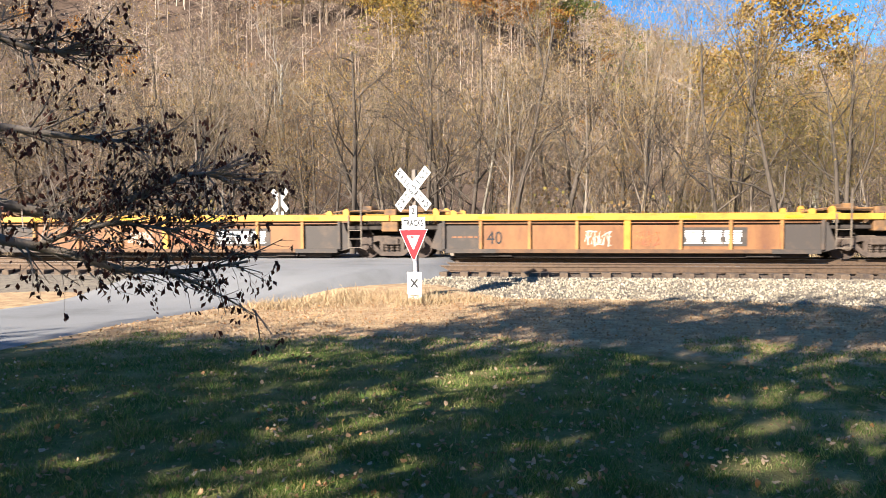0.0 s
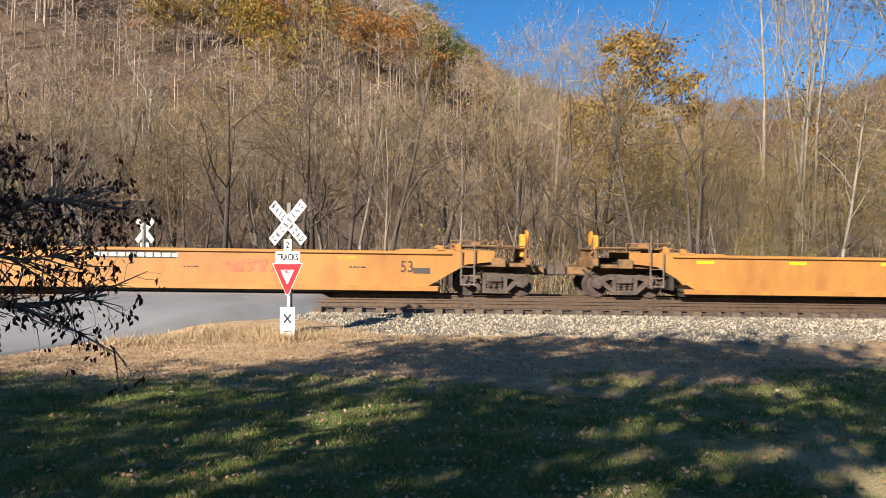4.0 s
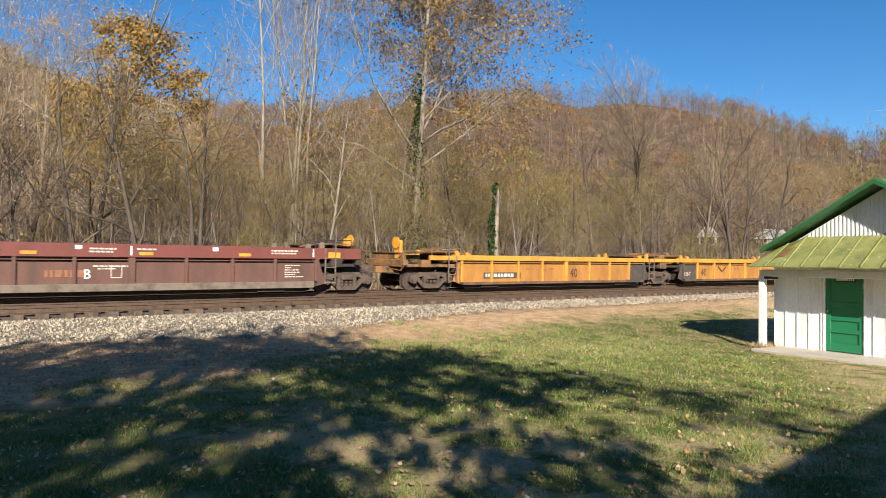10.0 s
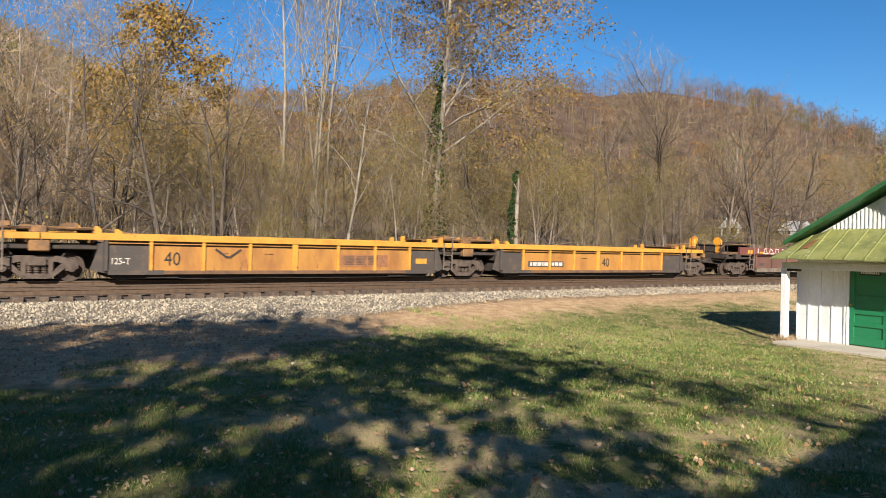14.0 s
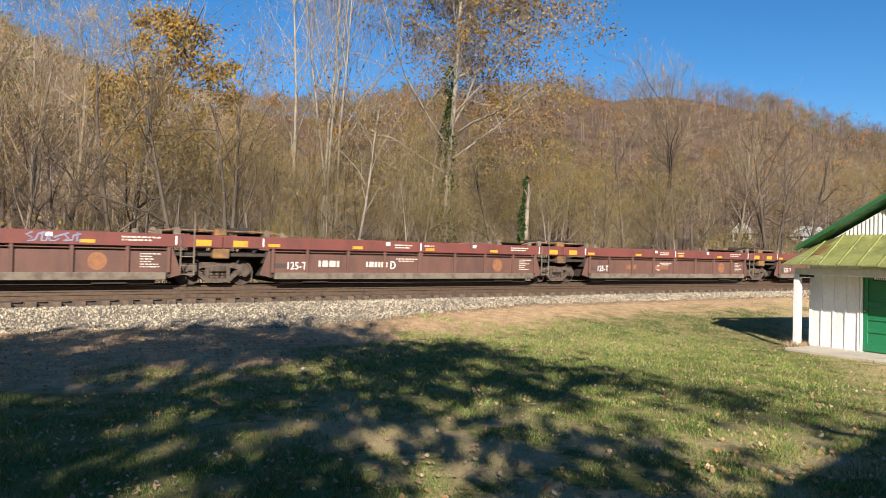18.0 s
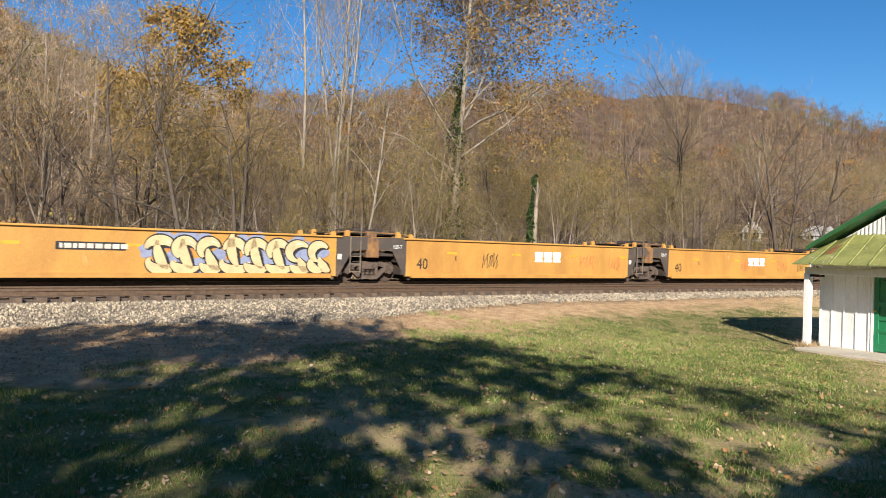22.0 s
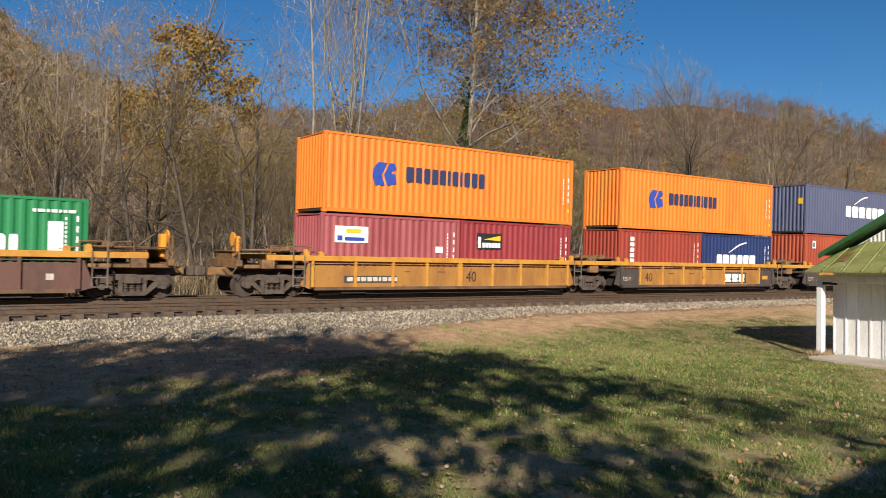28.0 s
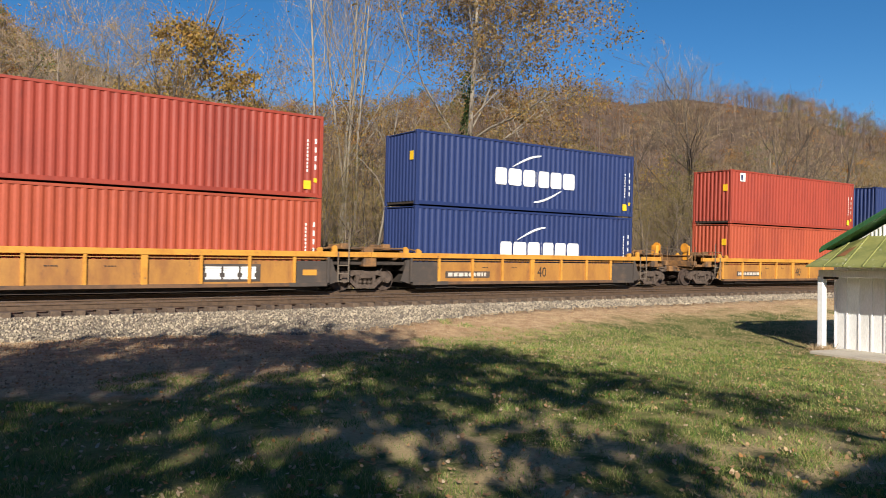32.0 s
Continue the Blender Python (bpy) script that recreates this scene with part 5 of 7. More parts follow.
def hut():
    """A small gabled hut; x runs along its front, y into it, z up from its floor."""
    h = thing("hut", "small white board hut, green door, mossy tin porch roof", "hut")
    W, D, H = 6.0, 4.5, 2.45     # front from x = 0 to W
    gx, gz, rise = 2.99, 4.12, 0.52
    part("floor_slab", Shape().box(0.25, W + 0.4, -1.25, D, -0.4, 0.0, 0.02), M["concrete"], h, "worn concrete slab")
    dx0, dx1, dh = 1.47, 2.46, 1.98
    wall = part("front_wall", Shape().box(0, dx0, 0, 0.1, -0.1, H).box(dx1, W, 0, 0.1, -0.1, H).box(dx0, dx1, 0, 0.1, dh, H), M["wallwhite"], h)
    for i in range(20):
        x = 0.02 + i * 0.335
        if (x < dx0 - 0.1 or dx1 + 0.1 < x) and x < W:
            part("batten", Shape().box(x - 0.02, x + 0.02, -0.022, 0.0, 0.0, H), M["wallwhite"], wall)
    side = part("side_wall", Shape().box(0, 0.1, 0.1, D, -0.1, H), M["wallwhite"], h)
    part("side_wall", Shape().box(W - 0.1, W, 0.1, D, -0.1, H), M["wallwhite"], h)
    part("back_wall", Shape().box(0.1, W - 0.1, D - 0.1, D, -0.1, H), M["wallwhite"], h)
    for i in range(14):
        y = 0.3 + i * 0.3
        part("batten", Shape().box(-0.022, 0, y - 0.018, y + 0.018, 0, H), M["wallwhite"], side)
    part("gable", Shape().plate([(0.0, H), (W, H), (gx, gz - 0.12)], 0.0, 0.08), M["wallwhite"], h, "white ribbed gable")
    for i in range(46):
        x = 0.6 + i * 0.105
        zt = gz - 0.14 - abs(x - gx) * rise
        if zt - 2.86 > 0.02 and x < W - 0.5:
            part("batten", Shape().box(x - 0.018, x + 0.018, -0.018, 0, 2.80, zt), M["wallwhite"], h)
    # main roof, two slopes with green barge boards
    for sgn in (-1, 1):
        ex = gx + sgn * 3.06
        ez = gz - rise * 3.06
        part("roof_slope", Shape().plate([(ex, ez), (gx, gz), (gx, gz + 0.05), (ex, ez + 0.05)][::sgn], -0.45, D + 0.4), M["tingreen"], h, "green tin roof slope")
        part("barge_board", Shape().plate([(ex, ez - 0.07), (gx, gz - 0.07), (gx, gz + 0.03), (ex, ez + 0.03)][::sgn], -0.50, -0.45), M["trimgreen"], h)
        for i in range(9):
            y = -0.45 + i * 0.6
            part("roof_seam", Shape().plate([(ex, ez + 0.05), (gx, gz + 0.05), (gx, gz + 0.08), (ex, ez + 0.08)][::sgn], y, y + 0.03), M["tingreen"], h)
    # porch roof of bent tin sheets, cut back under the barge board at its end
    y1, y0, z0 = 0.0, -0.95, 2.09
    rt = random.Random(3)
    edge = [-0.12, 0.42, 0.95] + [0.95 + 0.5 * (i + 1) for i in range(10)]
    ztop = lambda x: min(2.86, 2.56 + 0.3 * max(x, 0) / 0.95)
    for a, b in zip(edge, edge[1:]):
        dz = rt.uniform(-0.012, 0.012)
        a0 = a + 0.004
        b0 = b - 0.010
        low = [(a0, y0, z0 + dz), (b0, y0, z0 + dz), (b0, y1, ztop(b)), (max(a0, 0.02), y1, ztop(a))]
        v = low + [(x, y, z + 0.022) for x, y, z in low]
        part("tin_sheet", Shape().add(v, [(3, 2, 1, 0), (4, 5, 6, 7), (0, 1, 5, 4), (1, 2, 6, 5), (2, 3, 7, 6), (3, 0, 4, 7)]), M["tin"], h)
        part("tin_seam", Shape().add([(b - 0.02, y0, z0 + 0.02), (b + 0.01, y0, z0 + 0.02), (b + 0.01, y1, ztop(b) + 0.02), (b - 0.02, y1, ztop(b) + 0.02), (b - 0.02, y0, z0 + 0.05), (b + 0.01, y0, z0 + 0.05), (b + 0.01, y1, ztop(b) + 0.05), (b - 0.02, y1, ztop(b) + 0.05)],
                                     [(3, 2, 1, 0), (4, 5, 6, 7), (0, 1, 5, 4), (1, 2, 6, 5), (2, 3, 7, 6), (3, 0, 4, 7)]), M["tin"], h)
    part("rust_patch", Shape().add([(0.55, y0 + 0.28, 2.36), (0.78, y0 + 0.30, 2.38), (0.86, y0 + 0.62, 2.62), (0.70, y0 + 0.62, 2.60)], [(0, 1, 2, 3)]), M["panel_o"], h, "bare rusty patch")
    part("porch_beam", Shape().box(0.0, W, -0.62, -0.52, 1.84, 2.02, 0.01), M["wallwhite"], h)
    for x in (0.07, W - 0.1):
        part("porch_post", Shape().box(x - 0.08, x + 0.08, -0.64, -0.49, -0.1, 1.86, 0.012), M["wallwhite"], h, "flaking white porch post")
    part("door_frame", Shape().box(dx0 - 0.05, dx0, -0.03, 0.1, 0, dh + 0.05).box(dx1, dx1 + 0.05, -0.03, 0.1, 0, dh + 0.05).box(dx0, dx1, -0.03, 0.1, dh, dh + 0.05), M["wallwhite"], h)
    d = part("door", Shape().box(dx0 + 0.005, dx1 - 0.005, 0.02, 0.06, 0.02, dh - 0.005), M["doorgreen"], h, "green panelled door, shut")
    for x in (dx0 + 0.01, dx1 - 0.13):
        part("stile", Shape().box(x, x + 0.12, -0.004, 0.02, 0.02, dh - 0.01, 0.004), M["doorgreen"], d)
    for z, w in ((0.02, 0.2), (0.48, 0.1), (0.78, 0.1), (1.12, 0.12), (1.80, 0.16)):
        part("cross_rail", Shape().box(dx0 + 0.13, dx1 - 0.13, -0.004, 0.02, z, z + w, 0.004), M["doorgreen"], d)
    part("knob", Shape().tube([(dx0 + 0.08, -0.06, 1.0), (dx0 + 0.08, 0.0, 1.0)], [0.03, 0.02], 8), M["brass"], d)
    for z in (0.2, 1.6):
        part("hinge", Shape().box(dx1 - 0.04, dx1 - 0.01, -0.012, -0.004, z, z + 0.12), M["galv"], d)
    sgn = part("door_sign", Shape().box(dx0 + 0.26, dx1 - 0.20, -0.014, -0.006, 1.74, 1.86), M["ink"], d, "small dark sign with pale writing")
    for i in range(9):
        x = dx0 + 0.29 + i * 0.053
        part("writing_bar", Shape().box(x, x + 0.035, -0.018, -0.015, 1.77, 1.82), M["signwhite"], sgn)
    part("lamp_box", Shape().box(0.0, 0.42, -0.62, -0.40, 1.78, 1.85, 0.01), M["under"], h)
    return h


hut_ob = hut()
hut_ob.matrix_basis = pose(20.5, 7.15, -0.52, 0, 0, -108)

# small pale buildings far off beside the line
for yaw, dist, w, hgt, lab in ((-66.3, 95, 2.0, 2.6, "small grey far-off shed with a flat roof"), (-70.6, 100, 3.6, 2.2, "pale far-off house with a grey roof")):
    x, y = -dist * math.sin(radians(yaw)), dist * math.cos(radians(yaw))
    fb = thing("shed", lab, "building")
    part("wall", Shape().box(-w / 2, w / 2, -2, 2, -1, hgt - 1.2), M["galv"], fb)
    part("roof", Shape().plate([(-w / 2 - 0.3, hgt - 1.2), (w / 2 + 0.3, hgt - 1.2), (w / 2 - 0.6, hgt), (-w / 2 + 0.6, hgt)][::-1], -2.3, 2.3), M["galv"], fb)
    for q in (-0.25, 0.2):
        part("window", Shape().box(w * q - 0.3, w * q + 0.3, -2.02, -1.99, 0.6, 1.6), M["under"], fb)
    fb.matrix_basis = pose(x, y, height(x, y) - 0.7, 0, 0, yaw)


# ---- trees ----
def leaf_paint(name, colours, rough=0.7):
    """Leaves whose colour is picked leaf by leaf."""
    ma = bpy.data.materials.new(name)
    ma.use_nodes = True
    nt = ma.node_tree
    N, L = nt.nodes.new, nt.links.new
    bs = nt.nodes["Principled BSDF"]
    bs.inputs["Roughness"].default_value, bs.inputs["Specular IOR Level"].default_value = rough, 0.2
    ge, cr = N("ShaderNodeNewGeometry"), N("ShaderNodeValToRGB")
    L(ge.outputs["Random Per Island"], cr.inputs[0])
    el = cr.color_ramp.elements
    while len(el) < len(colours):
        el.new(0.5)
    for i, c in enumerate(colours):
        el[i].position = i / (len(colours) - 1)
        el[i].color = (*c, 1)
    no, hs, mu = N("ShaderNodeTexNoise"), N("ShaderNodeHueSaturation"), N("ShaderNodeMath")
    no.inputs["Scale"].default_value = 0.6
    tc = N("ShaderNodeTexCoord")
    L(tc.outputs["Object"], no.inputs["Vector"])
    mu.operation, mu.inputs[1].default_value, mu.inputs[2].default_value = "MULTIPLY_ADD", 0.8, 0.6
    L(no.outputs[0], mu.inputs[0])
    L(cr.outputs[0], hs.inputs["Color"])
    L(mu.outputs[0], hs.inputs["Value"])
    tr, mx = N("ShaderNodeBsdfTranslucent"), N("ShaderNodeMixShader")
    mx.inputs[0].default_value = 0.25
    L(hs.outputs[0], bs.inputs["Base Color"])
    L(hs.outputs[0], tr.inputs[0])
    L(bs.outputs[0], mx.inputs[1])
    L(tr.outputs[0], mx.inputs[2])
    L(mx.outputs[0], nt.nodes["Material Output"].inputs[0])
    return ma


M["lf_yellow"] = leaf_paint("yellow_leaves", [(0.33, 0.22, 0.045), (0.22, 0.17, 0.045), (0.36, 0.20, 0.04), (0.15, 0.13, 0.04)])
M["lf_orange"] = leaf_paint("orange_leaves", [(0.36, 0.13, 0.03), (0.42, 0.20, 0.03), (0.26, 0.10, 0.03), (0.33, 0.17, 0.04)])
M["lf_brown"] = leaf_paint("brown_leaves", [(0.24, 0.13, 0.05), (0.28, 0.165, 0.065), (0.15, 0.085, 0.04), (0.27, 0.19, 0.07)])
M["lf_green"] = leaf_paint("green_leaves", [(0.07, 0.11, 0.025), (0.11, 0.14, 0.03), (0.16, 0.17, 0.04), (0.05, 0.08, 0.02)])
M["lf_olive"] = leaf_paint("olive_leaves", [(0.17, 0.15, 0.042), (0.26, 0.20, 0.05), (0.09, 0.09, 0.03), (0.30, 0.20, 0.05)])
M["lf_ivy"] = leaf_paint("ivy_leaves", [(0.022, 0.045, 0.014), (0.04, 0.07, 0.02), (0.06, 0.085, 0.03)])
M["lf_tan"] = leaf_paint("withered_tan_leaves", [(0.42, 0.30, 0.21), (0.29, 0.20, 0.13), (0.48, 0.36, 0.27), (0.23, 0.15, 0.095)])
M["lf_rust"] = leaf_paint("rusty_leaves", [(0.28, 0.155, 0.05), (0.20, 0.115, 0.045), (0.31, 0.215, 0.07), (0.15, 0.105, 0.042)])
M["lf_gold"] = leaf_paint("gold_brown_leaves", [(0.40, 0.25, 0.05), (0.27, 0.185, 0.045), (0.33, 0.17, 0.04), (0.17, 0.135, 0.04)])
M["lf_dark"] = leaf_paint("dark_red_leaves", [(0.07, 0.025, 0.02), (0.11, 0.04, 0.025), (0.05, 0.02, 0.018), (0.10, 0.055, 0.03)])
M["lf_litter"] = leaf_paint("fallen_leaves", [(0.40, 0.26, 0.15), (0.30, 0.18, 0.09), (0.56, 0.45, 0.32), (0.42, 0.19, 0.06), (0.50, 0.37, 0.23), (0.27, 0.15, 0.08)])
M["twig"] = paint("fine_twigs", (0.27, 0.20, 0.11), (0.085, 0.062, 0.038), 0.9, 0, 1.5, 20, bump=0, island=1.2)
M["twigfar"] = paint("far_twigs", (0.21, 0.155, 0.11), (0.085, 0.062, 0.045), 0.9, 0, 0.05, 20, bump=0, island=0.9)
M["twigdusk"] = paint("dark_far_twigs", (0.155, 0.115, 0.09), (0.06, 0.045, 0.036), 0.9, 0, 0.05, 20, bump=0, island=1.0)
M["lf_russet"] = leaf_paint("russet_leaves", [(0.17, 0.085, 0.04), (0.22, 0.125, 0.055), (0.10, 0.06, 0.035), (0.26, 0.12, 0.04)])
M["twigpink"] = paint("reddish_twigs", (0.37, 0.29, 0.225), (0.18, 0.135, 0.105), 0.9, 0, 0.05, 20, bump=0, island=0.9)
M["straw"] = leaf_paint("dry_grass", [(0.46, 0.34, 0.20), (0.37, 0.26, 0.14), (0.54, 0.42, 0.27)])
M["blade"] = leaf_paint("grass_blades", [(0.075, 0.155, 0.03), (0.14, 0.23, 0.048), (0.28, 0.285, 0.08), (0.46, 0.37, 0.19)])


def grow(rng, sh, tips, p, d, length, radius, level, levels, spread, kids, up=0.15, bend=0.12, n0=7, twigs=0, start=0.3, thick=0.007):
    """Adds a limb from p along d to the shape, with its own limbs."""
    seg = 4 if level < 2 else 3 if level < levels - 1 else 2
    pts, rad = [p], [radius]
    q, w = p.copy(), d.copy()
    for i in range(seg):
        b = bend * (0.3 if level == 0 else 1)
        w = (w + Vector((rng.gauss(0, b), rng.gauss(0, b), rng.gauss(0, b) + up * 0.5))).normalized()
        q = q + w * (length / seg)
        pts.append(q.copy())
        rad.append(radius * (1 - 0.62 * (i + 1) / seg))
    sh.tube(pts, rad, max(3, n0 - 2 * level), 0, level == 0)
    if level >= levels:
        tips.append((pts[-1], w))
        for i in range(twigs):
            # fine twigs, each a thin sliver
            g = pts[0].lerp(pts[-1], rng.uniform(0.15, 1.0))
            t = g + (w + Vector((rng.gauss(0, 0.5), rng.gauss(0, 0.5), rng.gauss(0.18, 0.45)))) * length * rng.uniform(0.35, 0.8)
            m = Vector((rng.gauss(0, 1), rng.gauss(0, 1), rng.gauss(0, 1))).cross(w).normalized() * max(thick, radius * 0.3)
            sh.add([tuple(g - m), tuple(g + m), tuple(t)], [(0, 1, 2)], 1)
        return
    n = kids[min(level, len(kids) - 1)]
    for i in range(n):
        u = 0.28 + 0.72 * (i + rng.random() * 0.7) / n if level else start + (1 - start) * (i + rng.random() * 0.6) / n
        u = min(u, 0.99)
        k = min(int(u * seg), seg - 1)
        at = pts[k].lerp(pts[k + 1], u * seg - k)
        ax = Vector((rng.gauss(0, 1), rng.gauss(0, 1), rng.gauss(0, 1)))
        side = w.cross(ax).normalized()
        ang = radians(spread * rng.uniform(0.6, 1.3))
        nd = (w * math.cos(ang) + side * math.sin(ang) + Vector((0, 0, up))).normalized()
        grow(rng, sh, tips, at, nd, length * rng.uniform(0.42, 0.68) * (1.15 - 0.45 * u), rad[k] * rng.uniform(0.3, 0.5) * (1.15 if level else 1), level + 1, levels, spread, kids, up, bend * 1.15, n0, twigs, 0.3, thick)


def leaves(rng, sh, tips, per, size, spreadr):
    for p, w in tips:
        for _ in range(per if rng.random() > (per % 1) else per):
            c = p + Vector((rng.gauss(0, spreadr), rng.gauss(0, spreadr), rng.gauss(0, spreadr)))
            a = Vector((rng.gauss(0, 1), rng.gauss(0, 1), rng.gauss(0, 1))).normalized()
            b = a.cross(Vector((rng.gauss(0, 1), rng.gauss(0, 1), rng.gauss(0, 1)))).normalized()
            s = size * rng.uniform(0.6, 1.3)
            sh.add([tuple(c - a * s), tuple(c + b * s * 0.6), tuple(c + a * s), tuple(c - b * s * 0.6)], [(0, 1, 2, 3)])


def tree(seed, label, high, radius, levels, spread, kids, bark, up=0.15, leaf=None, per=0, size=0.1, spreadr=0.3, trunks=1, lean=0.05, bare=0.35, n0=7, share=1.0, twigs=0, twig="twig", start=0.12, wob=0.05, group="woodland trees", thick=0.007, bend=0.10, taper=0.7, bark2=None):
    """A tree with a trunk, limbs and, where it still has them, leaves."""
    rng = random.Random(seed)
    ob = thing("tree", label, "tree", group)
    limbs, tips = Shape(), []
    for i in range(trunks):
        d = Vector((rng.gauss(0, lean), rng.gauss(0, lean), 1)).normalized()
        base = Vector((rng.gauss(0, 0.35) if trunks > 1 else 0, rng.gauss(0, 0.35) if trunks > 1 else 0, -0.4))
        r = radius * (1 if i == 0 else rng.uniform(0.6, 0.9))
        low = Shape()
        pts, rad = [base], [r * 1.35]
        q, w = base.copy(), d.copy()
        for k in range(5):
            w = (w + Vector((rng.gauss(0, wob), rng.gauss(0, wob), 0.08))).normalized()
            q = q + w * (high * bare / 5)
            pts.append(q.copy())
            rad.append(r * (1 - 0.06 * (k + 1)))
        low.tube(pts, rad, n0 + 1)
        part("trunk", low, bark, ob, smooth=True)
        grow(rng, limbs, tips, q, w, high * (1 - bare), r * taper, 0, levels, spread, kids, up, bend, n0, twigs, start, thick)
    part("branchwork", limbs, [bark2 or bark, M[twig]], ob, smooth=True)
    if leaf:
        ls = Shape()
        pick = [t for t in tips if rng.random() < share]
        leaves(rng, ls, pick, per, size, spreadr)
        part("crown", ls, leaf, ob)
    return ob


def scatter(name, shape, mats, spots, label, category):
    """Many copies of one shape joined into one mesh of loose growth."""
    v = np.array(shape.v)
    f = [tuple(q) for q in shape.f]
    tri = []
    mi = []
    for q, m in zip(f, shape.m):
        for i in range(1, len(q) - 1):
            tri.append((q[0], q[i], q[i + 1]))
            mi.append(m)
    tri, mi = np.array(tri), np.array(mi)
    n = len(spots)
    P = np.array([(x, y, z) for x, y, z, s, h, a in spots])
    S = np.array([(s, s, h) for x, y, z, s, h, a in spots])
    A = np.array([a for *_, a in spots])
    c, sn = np.cos(A)[:, None], np.sin(A)[:, None]
    X = (v[None, :, 0] * c - v[None, :, 1] * sn) * S[:, :1] + P[:, :1]
    Y = (v[None, :, 0] * sn + v[None, :, 1] * c) * S[:, 1:2] + P[:, 1:2]
    Z = v[None, :, 2] * S[:, 2:] + P[:, 2:]
    co = np.stack([X, Y, Z], 2).reshape(-1, 3)
    ti = (tri[None] + (np.arange(n) * len(v))[:, None, None]).reshape(-1, 3)
    me = bpy.data.meshes.new(name)
    me.vertices.add(len(co))
    me.vertices.foreach_set("co", co.ravel())
    me.loops.add(ti.size)
    me.loops.foreach_set("vertex_index", ti.ravel())
    me.polygons.add(len(ti))
    me.polygons.foreach_set("loop_start", np.arange(0, ti.size, 3))
    for m in mats:
        me.materials.append(m)
    if len(mats) > 1:
        me.polygons.foreach_set("material_index", np.tile(mi, n))
    me.update(calc_edges=True)
    ob = new(name, me)
    return tagged(ob, label, category, kind="stuff")


# hillside trees: fine upward twigs on a stem, some with clumps of leaves
def hill_tree(seed, leafy, bushy=7, high=10.5):
    rng = random.Random(seed)
    sh = Shape()
    lean = Vector((rng.gauss(0, 0.5), rng.gauss(0, 0.5), 0))
    sh.tube([(0, 0, -1), tuple(lean * 0.4 + Vector((0, 0, high * 0.4))), tuple(lean + Vector((0, 0, high * 0.85)))], [0.15, 0.10, 0.04], 3, 0, False)

    def sliver(p, e, w, m=0):
        n = (e - p).cross(Vector((rng.gauss(0, 1), rng.gauss(0, 1), rng.gauss(0, 1)))).normalized() * w
        sh.add([tuple(p - n), tuple(p + n), tuple(e)], [(0, 1, 2)], m)

    tips = []
    for i in range(bushy):
        u = (i + rng.random()) / bushy
        z = high * (0.25 + 0.55 * u)
        a = i * 2.4 + rng.uniform(-0.5, 0.5)
        l = high * rng.uniform(0.28, 0.46) * (1.15 - 0.5 * u)
        p = lean * (z / high) + Vector((0, 0, z))
        e = p + Vector((math.cos(a) * l * 0.8, math.sin(a) * l * 0.8, l * rng.uniform(0.25, 0.75)))
        sliver(p, e, 0.06)
        for _ in range(4):
            g = p.lerp(e, rng.uniform(0.25, 0.9))
            t = g + Vector((rng.gauss(0, 0.9), rng.gauss(0, 0.9), rng.uniform(-0.2, 1.3)))
            sliver(g, t, 0.03)
            for _ in range(3):
                q = g.lerp(t, rng.uniform(0.3, 0.9))
                h = q + Vector((rng.gauss(0, 0.5), rng.gauss(0, 0.5), rng.uniform(-0.1, 0.7)))
                sliver(q, h, 0.018)
                tips.append(h)
    for i in range(leafy):
        c = rng.choice(tips) + Vector((rng.gauss(0, 0.35), rng.gauss(0, 0.35), rng.gauss(0, 0.3)))
        q = Vector((rng.gauss(0, 1), rng.gauss(0, 1), rng.gauss(0, 1))).normalized()
        r = q.cross(Vector((rng.gauss(0, 1), rng.gauss(0, 1), rng.gauss(0, 1)))).normalized()
        s = rng.uniform(0.08, 0.20) * (1 if leafy > 200 else 0.8)
        sh.add([tuple(c - q * s), tuple(c + r * s), tuple(c + q * s), tuple(c - r * s)], [(0, 1, 2, 3)], 1)
    return sh


rh = random.Random(11)
KINDS = [("twigfar", "lf_brown", 70, 0.26), ("twigpink", "lf_tan", 90, 0.22), ("twigfar", "lf_brown", 110, 0.20), ("twigfar", "lf_orange", 340, 0.10), ("twigfar", "lf_yellow", 340, 0.11), ("twigfar", "lf_olive", 320, 0.06), ("twigfar", "lf_green", 340, 0.05), ("twigdusk", "lf_russet", 80, 0.0)]
spots = [[] for _ in KINDS]
for i in range(5400):
    a = rh.uniform(-86, 42)
    dist = float(np.interp(a, RA, RD))
    r = 62 + (dist + 15 - 62) * rh.random() ** 0.6
    x, y = -r * math.sin(radians(a)), r * math.cos(radians(a))
    u, k = rh.random(), 0
    leafy = 0.4 + 1.1 * noise.noise((x * 0.014, y * 0.014, 9.0)) + 0.6 * smooth(0.55, 0.95, r / dist) * smooth(-35, 0, a + 20)
    while k < 6 and u > KINDS[k][3]:
        u -= KINDS[k][3]
        k += 1
    if a < -28 and k < 3:
        k = 7 if r > 95 or rh.random() < 0.6 else 2
    elif k >= 2 and rh.random() > leafy:
        k = rh.choice((0, 1)) if a > -28 else 7
    if a > -12 and k >= 2 and not (-13 < a < 9 and r / dist > 0.55) and rh.random() < 0.8:
        k = 1
    if a > -12 and k == 0 and rh.random() < 0.6:
        k = 1
    s = rh.uniform(0.7, 1.15) * (1.0 if r > 110 else 0.7)
    spots[k].append((x, y, height(x, y) - 0.3, s, s * rh.uniform(0.8, 1.15), rh.uniform(0, 6.28)))
